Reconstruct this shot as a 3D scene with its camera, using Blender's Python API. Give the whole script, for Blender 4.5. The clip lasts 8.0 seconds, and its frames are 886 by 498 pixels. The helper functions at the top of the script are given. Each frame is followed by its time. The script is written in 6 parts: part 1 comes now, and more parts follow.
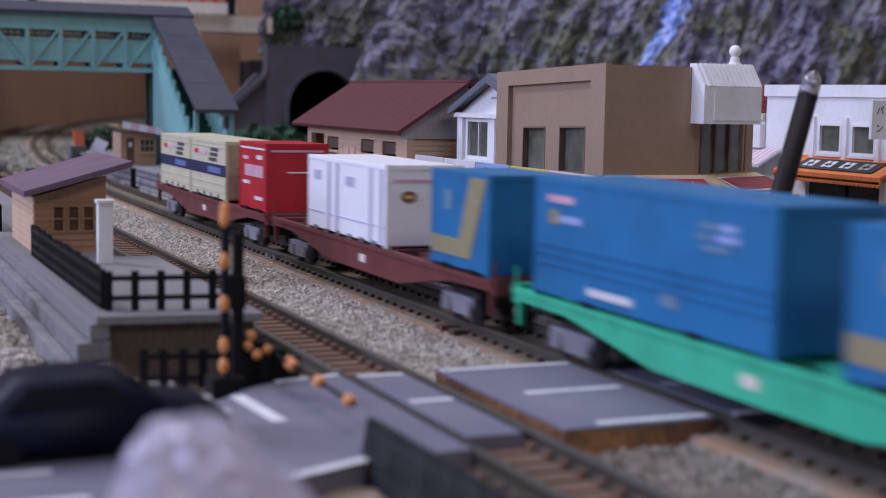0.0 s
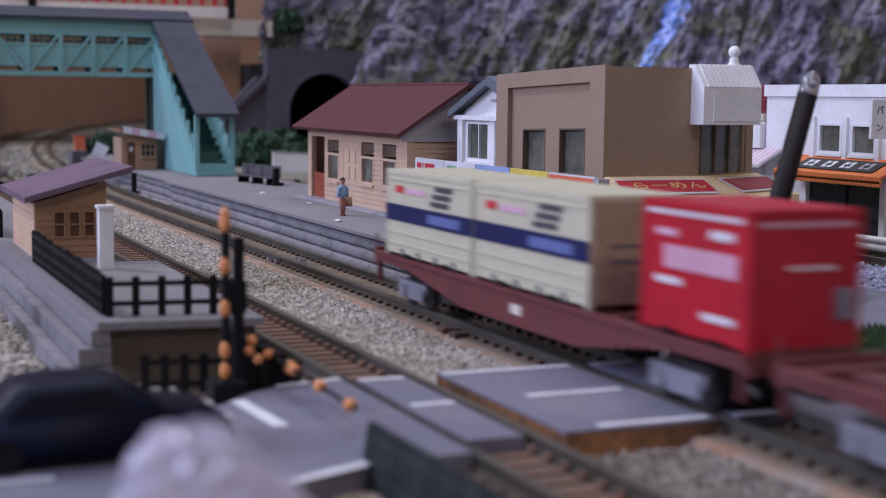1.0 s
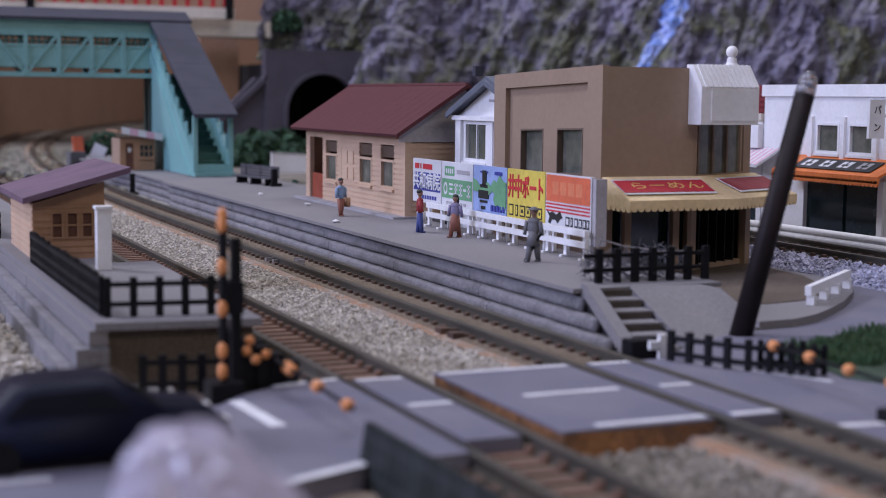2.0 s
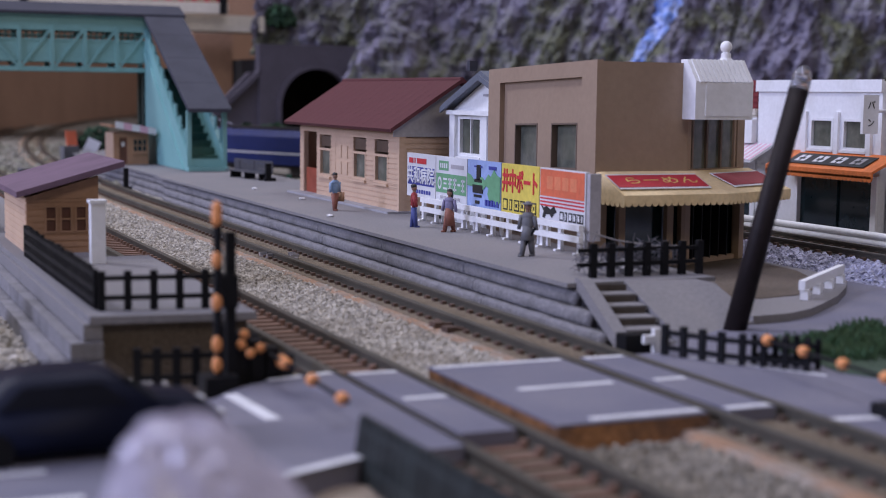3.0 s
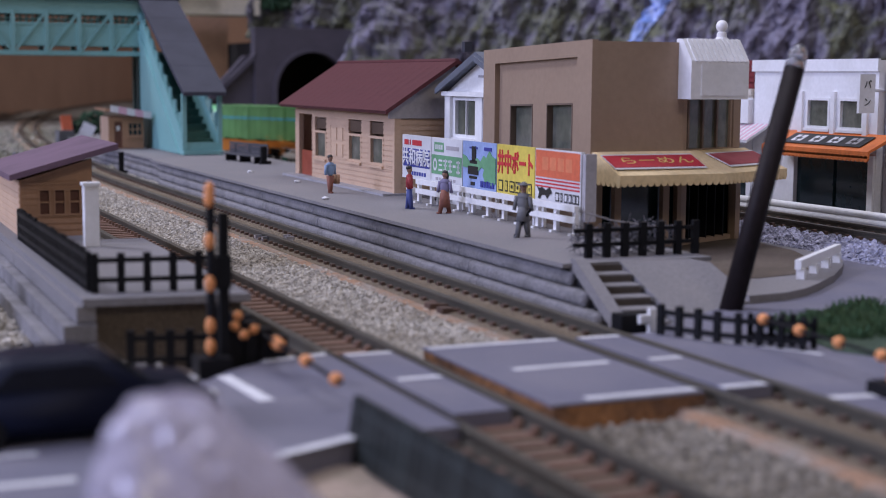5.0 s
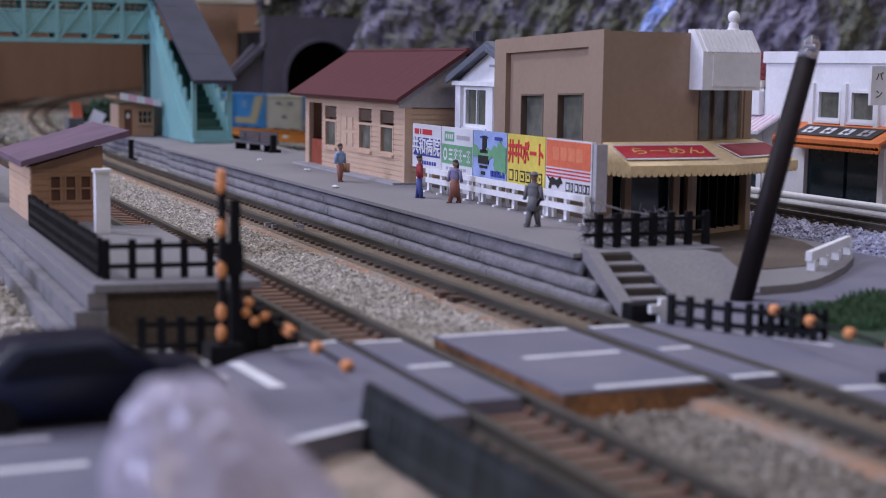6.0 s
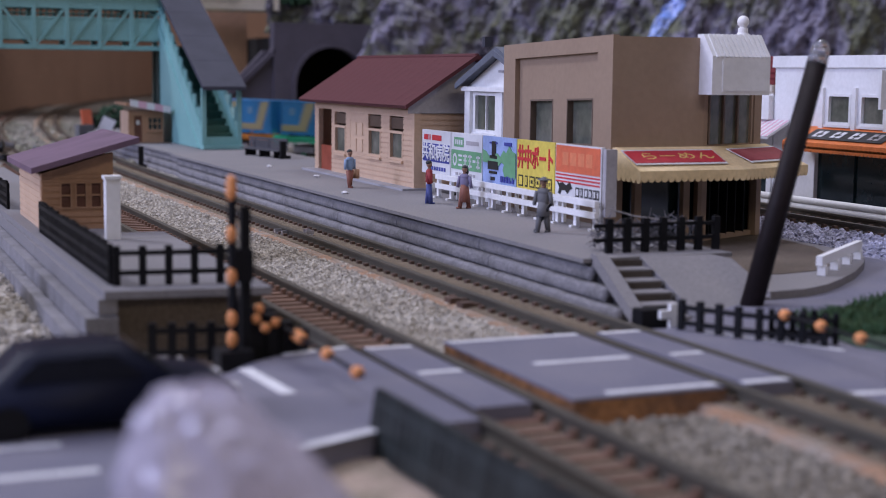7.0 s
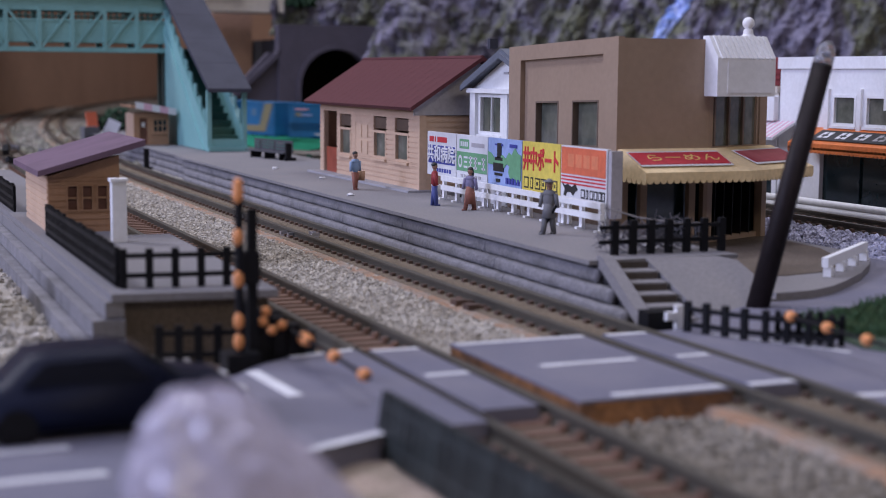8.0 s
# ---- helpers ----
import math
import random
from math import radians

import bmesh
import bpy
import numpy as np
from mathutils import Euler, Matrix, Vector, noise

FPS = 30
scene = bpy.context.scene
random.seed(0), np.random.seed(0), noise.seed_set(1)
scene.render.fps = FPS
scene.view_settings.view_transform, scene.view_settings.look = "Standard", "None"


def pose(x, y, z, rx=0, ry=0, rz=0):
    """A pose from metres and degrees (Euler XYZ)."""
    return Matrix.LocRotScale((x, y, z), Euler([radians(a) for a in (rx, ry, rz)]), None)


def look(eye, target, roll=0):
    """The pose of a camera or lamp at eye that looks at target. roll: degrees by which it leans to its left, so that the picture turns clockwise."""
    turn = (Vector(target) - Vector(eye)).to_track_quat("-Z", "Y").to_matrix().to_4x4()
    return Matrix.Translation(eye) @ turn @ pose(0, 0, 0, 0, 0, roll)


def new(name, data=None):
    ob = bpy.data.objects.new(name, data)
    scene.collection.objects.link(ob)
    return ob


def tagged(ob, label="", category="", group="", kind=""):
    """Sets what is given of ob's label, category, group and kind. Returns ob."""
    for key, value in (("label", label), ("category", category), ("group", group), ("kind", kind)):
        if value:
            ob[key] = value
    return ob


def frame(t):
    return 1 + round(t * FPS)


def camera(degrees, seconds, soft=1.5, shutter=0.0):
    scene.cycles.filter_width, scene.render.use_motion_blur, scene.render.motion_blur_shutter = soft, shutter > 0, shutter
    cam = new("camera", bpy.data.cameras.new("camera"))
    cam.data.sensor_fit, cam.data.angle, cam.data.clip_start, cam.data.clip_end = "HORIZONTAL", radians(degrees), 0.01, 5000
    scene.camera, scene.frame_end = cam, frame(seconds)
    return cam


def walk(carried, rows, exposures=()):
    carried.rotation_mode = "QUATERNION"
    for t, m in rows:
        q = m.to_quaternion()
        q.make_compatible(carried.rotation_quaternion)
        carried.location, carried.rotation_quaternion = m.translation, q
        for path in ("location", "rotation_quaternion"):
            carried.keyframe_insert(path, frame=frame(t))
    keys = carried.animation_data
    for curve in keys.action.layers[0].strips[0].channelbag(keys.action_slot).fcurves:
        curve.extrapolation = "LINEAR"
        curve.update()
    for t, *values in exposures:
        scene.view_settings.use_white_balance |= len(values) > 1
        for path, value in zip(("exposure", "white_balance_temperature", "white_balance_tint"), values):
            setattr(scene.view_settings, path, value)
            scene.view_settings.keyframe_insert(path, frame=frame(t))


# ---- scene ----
cam = camera(33.75, 8.0, soft=1.0, shutter=0.45)
cam.data.dof.use_dof, cam.data.dof.focus_distance, cam.data.dof.aperture_fstop = True, 0.365, 31.5
walk(cam, [
    (0.0, pose(-0.00106, 0.00030, 0.03916, 84.019, -1.105, -22.979)),
    (0.5, pose(-0.00123, 0.00032, 0.03922, 84.074, -1.072, -22.968)),
    (1.0, pose(-0.00087, 0.00011, 0.03940, 84.087, -0.679, -22.948)),
    (1.5, pose(-0.00065, -0.00006, 0.03944, 84.162, -0.539, -22.941)),
    (3.0, pose(-0.00091, -0.00011, 0.03917, 83.930, -0.704, -23.247)),
    (3.5, pose(-0.00000, 0.00000, 0.03914, 83.916, -0.263, -23.328)),
    (4.0, pose(-0.00021, 0.00001, 0.03882, 83.789, -0.434, -23.516)),
    (4.5, pose(-0.00009, 0.00031, 0.03871, 83.569, -0.313, -23.469)),
    (6.0, pose(-0.00059, 0.00064, 0.03826, 82.920, -0.793, -23.024)),
    (6.5, pose(-0.00096, 0.00048, 0.03838, 83.083, -0.700, -22.825)),
    (7.0, pose(-0.00064, 0.00064, 0.03830, 83.132, -0.598, -22.668)),
    (7.5, pose(-0.00086, 0.00059, 0.03836, 83.180, -0.556, -22.534)),
    (8.0, pose(-0.00094, 0.00049, 0.03849, 83.177, -0.483, -22.496)),
])

# ---------------------------------------------------------------- light
# A model railway on a table in a room: a cool white fluorescent ceiling lamp, and unseen fill lamps.
MM = 0.001


def mm(x, y, z):
    return Vector((x * MM, y * MM, z * MM))


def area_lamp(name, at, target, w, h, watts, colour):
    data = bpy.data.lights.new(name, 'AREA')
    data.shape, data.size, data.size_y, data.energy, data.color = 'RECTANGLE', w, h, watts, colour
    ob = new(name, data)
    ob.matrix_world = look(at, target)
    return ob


area_lamp("ceiling_lamp_main", (-0.66, 1.16, 1.20), (0.13, 0.27, 0.0), 0.30, 0.30, 18.0, (0.82, 0.83, 1.0))
# unseen fill, added to make the foreground brighter and bluer
area_lamp("fill_near", (-0.10, -0.25, 1.45), (0.08, 0.20, 0.0), 0.9, 0.3, 8.0, (0.62, 0.66, 1.0))
# unseen warm fill, added for walls that face the camera
area_lamp("fill_front", (0.15, -1.30, 1.10), (0.15, 0.27, 0.02), 0.9, 0.3, 7.0, (1.0, 0.88, 0.76))
# unseen fill, added to lift the terrace board, portal and mountain
area_lamp("fill_far", (0.48, 0.80, 1.50), (0.30, 1.40, 0.0), 0.9, 0.4, 15, (0.88, 0.87, 1.0))
# no window here: unseen low fill that brightens the track-side faces
area_lamp("fill_left", (-1.55, 0.34, 0.60), (0.10, 0.26, 0.02), 0.7, 0.8, 33, (0.58, 0.63, 1.0))
world = bpy.data.worlds.new("room_air")
world.use_nodes = True
world.node_tree.nodes["Background"].inputs[0].default_value = (0.60, 0.62, 0.85, 1)
world.node_tree.nodes["Background"].inputs[1].default_value = 0.3
scene.world = world
scene.view_settings.exposure = -0.52

# ---------------------------------------------------------------- materials


def material(name, colour, rough=0.6, metal=0.0, vary=0.12, grain=900.0, stain=60.0, bump=0.0, second=None, amount=0.5,
             glow=None, transmission=0.0, alpha=1.0, spec=0.5, bump_scale=None, rand=0.0, islands=0.0, bump_depth=0.0006):
    m = bpy.data.materials.new(name)
    m.use_nodes = True
    nt = m.node_tree
    n, l = nt.nodes, nt.links
    b = n["Principled BSDF"]
    b.inputs["Roughness"].default_value = rough
    b.inputs["Metallic"].default_value = metal
    b.inputs["Specular IOR Level"].default_value = spec
    b.inputs["Transmission Weight"].default_value = transmission
    b.inputs["Alpha"].default_value = alpha
    co = n.new("ShaderNodeTexCoord")
    fine = n.new("ShaderNodeTexNoise")
    fine.inputs["Scale"].default_value, fine.inputs["Detail"].default_value = grain, 6
    l.new(co.outputs["Object"], fine.inputs["Vector"])
    coarse = n.new("ShaderNodeTexNoise")
    coarse.inputs["Scale"].default_value, coarse.inputs["Detail"].default_value = stain, 4
    l.new(co.outputs["Object"], coarse.inputs["Vector"])
    mix = n.new("ShaderNodeMix")
    mix.data_type = 'RGBA'
    c2 = second or tuple(c * 0.6 for c in colour)
    mix.inputs[6].default_value, mix.inputs[7].default_value = (*colour, 1), (*c2, 1)
    ramp = n.new("ShaderNodeMapRange")
    ramp.inputs["From Min"].default_value, ramp.inputs["From Max"].default_value = 0.42, 0.68
    ramp.inputs["To Max"].default_value = amount
    l.new(coarse.outputs["Fac"], ramp.inputs["Value"])
    l.new(ramp.outputs["Result"], mix.inputs[0])
    hsv = n.new("ShaderNodeHueSaturation")
    val = n.new("ShaderNodeMapRange")
    val.inputs["From Min"].default_value, val.inputs["From Max"].default_value = 0.25, 0.75
    val.inputs["To Min"].default_value, val.inputs["To Max"].default_value = 1 - vary, 1 + vary
    l.new(fine.outputs["Fac"], val.inputs["Value"])
    out = val.outputs["Result"]
    for on, node, socket in ((rand, "ShaderNodeObjectInfo", "Random"), (islands, "ShaderNodeNewGeometry", "Random Per Island")):
        if on:
            info = n.new(node)
            r = n.new("ShaderNodeMapRange")
            r.inputs["To Min"].default_value, r.inputs["To Max"].default_value = 1 - on, 1 + on
            l.new(info.outputs[socket], r.inputs["Value"])
            mul = n.new("ShaderNodeMath")
            mul.operation = 'MULTIPLY'
            l.new(out, mul.inputs[0])
            l.new(r.outputs["Result"], mul.inputs[1])
            out = mul.outputs[0]
    l.new(out, hsv.inputs["Value"])
    l.new(mix.outputs[2], hsv.inputs["Color"])
    l.new(hsv.outputs["Color"], b.inputs["Base Color"])
    rr = n.new("ShaderNodeMapRange")
    rr.inputs["To Min"].default_value, rr.inputs["To Max"].default_value = max(0.02, rough - 0.12), min(1, rough + 0.12)
    l.new(coarse.outputs["Fac"], rr.inputs["Value"])
    l.new(rr.outputs["Result"], b.inputs["Roughness"])
    if bump:
        bp = n.new("ShaderNodeBump")
        bp.inputs["Strength"].default_value, bp.inputs["Distance"].default_value = bump, bump_depth
        src = fine
        if bump_scale:
            src = n.new("ShaderNodeTexNoise")
            src.inputs["Scale"].default_value, src.inputs["Detail"].default_value = bump_scale, 8
            l.new(co.outputs["Object"], src.inputs["Vector"])
        l.new(src.outputs["Fac"], bp.inputs["Height"])
        l.new(bp.outputs["Normal"], b.inputs["Normal"])
    if glow:
        b.inputs["Emission Color"].default_value = (*glow[0], 1)
        b.inputs["Emission Strength"].default_value = glow[1]
    return m


M_BOARD = material("layout_board", (0.20, 0.17, 0.14), 0.9, grain=1500, stain=25, bump=0.6, vary=0.3, second=(0.26, 0.17, 0.11))
M_GRAVEL = material("grey_gravel", (0.42, 0.385, 0.33), 0.9, grain=2500, stain=60, bump=0.4, vary=0.3, islands=0.42, second=(0.33, 0.29, 0.235), amount=0.8)
M_FARGRAVEL = material("dull_gravel", (0.21, 0.19, 0.16), 0.95, grain=900, stain=40, bump=0.8, vary=0.35, second=(0.15, 0.12, 0.09))
M_FARSTONE = material("rough_far_stone", (0.27, 0.25, 0.215), 0.95, grain=600, stain=40, vary=0.3, islands=0.5, second=(0.13, 0.145, 0.09), amount=0.8)
M_DULLGRIT = material("dull_grit", (0.29, 0.26, 0.215), 0.9, grain=2500, stain=60, bump=0.4, vary=0.3, islands=0.42, second=(0.21, 0.18, 0.14), amount=0.8)
M_SOIL = material("rusty_ballast", (0.36, 0.215, 0.13), 0.95, grain=2500, stain=150, bump=0.8, vary=0.4, second=(0.32, 0.28, 0.235), amount=1.0)
M_TAN = material("pale_tan_scatter", (0.40, 0.31, 0.24), 0.95, grain=1600, stain=130, bump=0.8, vary=0.35, second=(0.24, 0.21, 0.15), amount=1.0)
M_SLEEPER = material("brown_sleeper", (0.105, 0.062, 0.045), 0.8, grain=2500, stain=200, bump=0.3, rand=0.25)
M_RUSTSLEEPER = material("rust_brown_sleeper", (0.195, 0.11, 0.077), 0.8, grain=2500, stain=200, bump=0.3, rand=0.2)
M_RAIL = material("rail_steel", (0.115, 0.105, 0.085), 0.45, metal=0.35, grain=3000, stain=90, vary=0.2)
M_BED = material("track_bed", (0.20, 0.155, 0.105), 0.95, grain=2600, stain=120, bump=1.0, vary=0.4)
M_ROAD = material("road_grey", (0.158, 0.155, 0.205), 0.62, grain=2500, stain=75, bump=0.3, vary=0.14, second=(0.205, 0.195, 0.232), amount=0.8)
M_WHITE = material("white_plastic", (0.85, 0.85, 0.86), 0.5, grain=900, stain=100, vary=0.05, second=(0.62, 0.61, 0.58), amount=0.4)
M_ROADWHITE = material("road_marking", (0.72, 0.72, 0.74), 0.7, grain=2500, stain=300, vary=0.1, amount=0.5)
M_PLAT = material("platform_grey", (0.205, 0.195, 0.20), 0.85, grain=1500, stain=45, vary=0.14, bump=0.25, second=(0.26, 0.24, 0.235))
M_STONE = material("platform_stone", (0.23, 0.22, 0.23), 0.9, grain=1400, stain=160, vary=0.2, bump=0.6, rand=0.10, second=(0.13, 0.125, 0.125), amount=0.7)
M_PALESTEP = material("pale_concrete", (0.36, 0.35, 0.37), 0.85, grain=1500, stain=90, vary=0.12)
M_DARK = material("painted_gap_shade", (0.03, 0.028, 0.03), 0.9)
M_BLACK = material("black_plastic", (0.007, 0.007, 0.009), 0.6, spec=0.2, grain=1500, stain=120, vary=0.2)
M_FENCE = material("dark_green_fence", (0.022, 0.028, 0.028), 0.5, grain=1500, stain=200, vary=0.3, rand=0.4)
M_BROWNWALL = material("brown_plastic_wall", (0.33, 0.235, 0.165), 0.6, grain=700, stain=60, vary=0.06, bump=0.1, second=(0.275, 0.19, 0.13))
M_BEIGE = material("beige_clapboard", (0.60, 0.42, 0.29), 0.65, grain=900, stain=80, vary=0.07, second=(0.5, 0.34, 0.24))
M_REDROOF = material("red_brown_roof", (0.086, 0.021, 0.025), 0.6, spec=0.3, grain=900, stain=70, vary=0.1, second=(0.108, 0.034, 0.037), rand=0.03)
M_GREYROOF = material("slate_roof", (0.038, 0.040, 0.060), 0.7, grain=900, stain=70, vary=0.12)
M_TEAL = material("teal_plastic", (0.20, 0.42, 0.41), 0.5, grain=900, stain=60, vary=0.06, second=(0.15, 0.33, 0.33))
M_SLATE = material("pale_slate", (0.13, 0.145, 0.18), 0.6, grain=900, stain=70, vary=0.12)
M_LEG = material("dark_green_leg", (0.022, 0.05, 0.045), 0.6, grain=900, stain=60)
# the bridge's teal darkened, painting in the shade of stair and lattice
M_TEALDARK = material("teal_in_shade", (0.06, 0.16, 0.14), 0.6, grain=900, stain=60)
M_TERRACE = material("terrace_brown", (0.42, 0.245, 0.155), 0.75, grain=250, stain=9, vary=0.12, second=(0.33, 0.19, 0.12))
M_CREAMBEAM = material("cream_beam", (0.72, 0.66, 0.57), 0.7, grain=400, stain=40)
M_GLASS = material("window_pane", (0.10, 0.108, 0.085), 0.12, grain=300, stain=120, vary=0.3, second=(0.22, 0.21, 0.175), amount=0.7)
# wall brown darkened, so the colour carries the window reveals' shade
M_WINDOWEDGE = material("shaded_brown_frame", (0.16, 0.115, 0.085), 0.6, grain=900, stain=120)
M_GLASSDARK = material("dark_pane", (0.012, 0.025, 0.028), 0.1, grain=300, stain=60, vary=0.3)
M_DOORRED = material("red_brown_door", (0.30, 0.06, 0.03), 0.5, stain=200)
M_DOORDARK = material("dark_brown_panel", (0.13, 0.05, 0.03), 0.6, stain=200)
M_YELLOWAWN = material("yellow_awning", (0.80, 0.62, 0.35), 0.6, grain=900, stain=150, second=(0.70, 0.52, 0.27))
M_ORANGEAWN = material("orange_awning", (0.75, 0.20, 0.05), 0.6, grain=900, stain=150)
M_SIGNRED = material("sign_red", (0.52, 0.035, 0.05), 0.5, grain=900, stain=150)
M_SIGNDULL = material("duller_sign_red", (0.30, 0.04, 0.05), 0.6, grain=900, stain=150, second=(0.42, 0.12, 0.12))
M_BUFF = material("buff_container", (0.42, 0.40, 0.33), 0.5, grain=700, stain=100, vary=0.06)
M_SIGNGREEN = material("sign_green", (0.16, 0.38, 0.20), 0.5)
M_SIGNBLUE = material("sign_blue", (0.32, 0.42, 0.70), 0.5)
M_LABELBLUE = material("label_blue", (0.13, 0.17, 0.38), 0.5)
M_SIGNYELLOW = material("sign_yellow", (0.75, 0.60, 0.11), 0.5)
M_SIGNORANGE = material("sign_orange", (0.75, 0.17, 0.08), 0.5)
M_SIGNWHITE = material("sign_white", (0.72, 0.72, 0.74), 0.5, vary=0.04)
M_INKBLUE = material("ink_blue", (0.05, 0.06, 0.30), 0.5)
M_INKRED = material("ink_red", (0.62, 0.04, 0.05), 0.5)
M_INKBLACK = material("ink_black", (0.02, 0.02, 0.02), 0.5)
M_INKGREY = material("ink_grey", (0.42, 0.40, 0.42), 0.5)
M_GOLD = material("ink_gold", (0.72, 0.52, 0.16), 0.5)
M_CREAM = material("cream_container", (0.60, 0.57, 0.41), 0.45, grain=700, stain=120, vary=0.05, second=(0.5, 0.47, 0.34), amount=0.4)
M_NAVY = material("navy_band", (0.015, 0.02, 0.09), 0.4)
M_CONTRED = material("red_container", (0.50, 0.012, 0.028), 0.4, grain=700, stain=100, vary=0.05)
M_CONTWHITE = material("white_container", (0.90, 0.90, 0.94), 0.4, grain=700, stain=100, vary=0.03, second=(0.84, 0.84, 0.9), amount=0.3)
M_CONTBLUE = material("blue_container", (0.022, 0.18, 0.40), 0.4, grain=700, stain=100, vary=0.06)
M_CONTGREEN = material("green_container", (0.17, 0.40, 0.15), 0.45, grain=700, stain=100, vary=0.06)
M_TANK = material("pale_green_tank", (0.22, 0.60, 0.30), 0.4, grain=700, stain=100, vary=0.06)
M_CONTYELLOW = material("dull_yellow", (0.31, 0.28, 0.16), 0.5)
M_CONTSKY = material("sky_blue_band", (0.10, 0.42, 0.48), 0.5)
M_WAGONBROWN = material("wagon_brown", (0.16, 0.042, 0.042), 0.5, grain=900, stain=120, vary=0.08)
M_WAGONGREEN = material("wagon_green", (0.05, 0.52, 0.30), 0.45, grain=900, stain=120, vary=0.05)
M_WAGONBLUE = material("wagon_blue", (0.014, 0.028, 0.15), 0.45, grain=900, stain=120, vary=0.05)
M_WAGONORANGE = material("wagon_orange", (0.62, 0.22, 0.04), 0.45, grain=900, stain=120, vary=0.05)
M_BOGIE = material("grey_bogie", (0.24, 0.235, 0.275), 0.5, grain=900, stain=150)
M_BOGIEDARK = material("dark_bogie", (0.03, 0.025, 0.025), 0.6)
M_ORANGE = material("orange_lamp_paint", (0.80, 0.32, 0.11), 0.6, grain=1500, stain=300)
M_CARBODY = material("dark_navy_paint", (0.004, 0.006, 0.020), 0.5, spec=0.15, vary=0.05)
M_HUT = material("hut_clapboard", (0.40, 0.23, 0.135), 0.7, grain=900, stain=100, vary=0.08)
M_HUTROOF = material("purple_roof", (0.15, 0.090, 0.135), 0.6, grain=900, stain=80, vary=0.08)
M_FOAM = material("painted_waterfall", (0.17, 0.29, 0.70), 0.4, grain=200, stain=110, vary=0.5, second=(0.62, 0.70, 0.95), amount=0.9, bump=1.0, bump_scale=160)
M_TUNNEL = material("tunnel_portal_stone", (0.075, 0.065, 0.085), 0.8, grain=500, stain=50, bump=0.3)
M_TUNNELIN = material("tunnel_lining", (0.012, 0.011, 0.012), 0.95)
M_GREENFLOCK = material("green_flock", (0.022, 0.06, 0.032), 0.95, grain=1500, stain=120, islands=0.5, second=(0.04, 0.07, 0.03))
M_GRASS = material("grass_mat", (0.07, 0.11, 0.07), 0.95, grain=2500, stain=90, bump=1.0, vary=0.4)
M_DIRT = material("dark_dirt", (0.13, 0.10, 0.075), 0.95, grain=1800, stain=70, bump=0.8, vary=0.3)
M_RISER = material("shaded_riser", (0.075, 0.06, 0.048), 0.9, grain=1800, stain=200, vary=0.2)
M_SCRAP = material("foam_side", (0.30, 0.135, 0.05), 0.95, grain=900, stain=150, bump=1.0, vary=0.4, second=(0.08, 0.045, 0.03), amount=0.8)
M_PURPLEBALLAST = material("grey_violet_ballast", (0.46, 0.46, 0.58), 0.35, grain=1800, stain=200, bump=1.0, vary=0.4, islands=0.4)
M_POLE = material("dark_pole", (0.014, 0.009, 0.010), 0.6, spec=0.2, grain=900, stain=150, vary=0.2)
M_BULB = material("clear_bulb", (0.85, 0.87, 0.95), 0.06, transmission=0.9, vary=0.02)
M_FILM = material("clear_film", (0.78, 0.74, 0.90), 0.13, transmission=0.25, alpha=0.78, spec=1.0, vary=0.1, grain=160, stain=80, bump=0.5, bump_scale=120, bump_depth=0.002)
M_CARGLASS = material("smoked_glass", (0.010, 0.012, 0.020), 0.35, spec=0.15)
M_SILVER = material("bare_metal", (0.60, 0.60, 0.66), 0.3, metal=0.9)
M_BLADES = material("grass_blades", (0.08, 0.16, 0.085), 0.9, grain=900, stain=120, islands=0.5, second=(0.15, 0.18, 0.095))
M_CREAMEND = material("tan_container_end", (0.42, 0.32, 0.225), 0.6, grain=700, stain=150)
M_PALEMARK = material("pale_mark", (0.52, 0.48, 0.66), 0.6)
M_DIMMARK = material("faded_mark", (0.12, 0.24, 0.36), 0.6)
M_TOPLIGHT = material("brown_top_light", (0.13, 0.085, 0.06), 0.4)
M_WEED = material("dried_weed", (0.13, 0.125, 0.14), 0.8, islands=0.5)
M_FADEDORANGE = material("faded_orange", (0.80, 0.25, 0.12), 0.5)
M_BENCH = material("bench_grey", (0.07, 0.07, 0.08), 0.5)
M_SKIN = material("figure_skin", (0.30, 0.17, 0.12), 0.7)
M_FIGBLUE = material("figure_blue", (0.22, 0.32, 0.48), 0.7)
M_FIGNAVY = material("figure_navy", (0.06, 0.08, 0.26), 0.7)
M_FIGRED = material("figure_red", (0.30, 0.03, 0.035), 0.7)
M_FIGGREY = material("figure_grey", (0.15, 0.15, 0.16), 0.7)
M_FIGVIOLET = material("figure_violet", (0.20, 0.18, 0.30), 0.7)
M_FIGRUST = material("figure_rust", (0.26, 0.10, 0.07), 0.7)
M_ROOMWALL = material("room_surface", (0.62, 0.60, 0.58), 0.9, grain=60, stain=3, vary=0.05)
M_STRIPE = material("pink_stripe", (0.70, 0.42, 0.52), 0.6)
M_REDBRICK = material("dark_red_slats", (0.22, 0.03, 0.035), 0.6, stain=200)


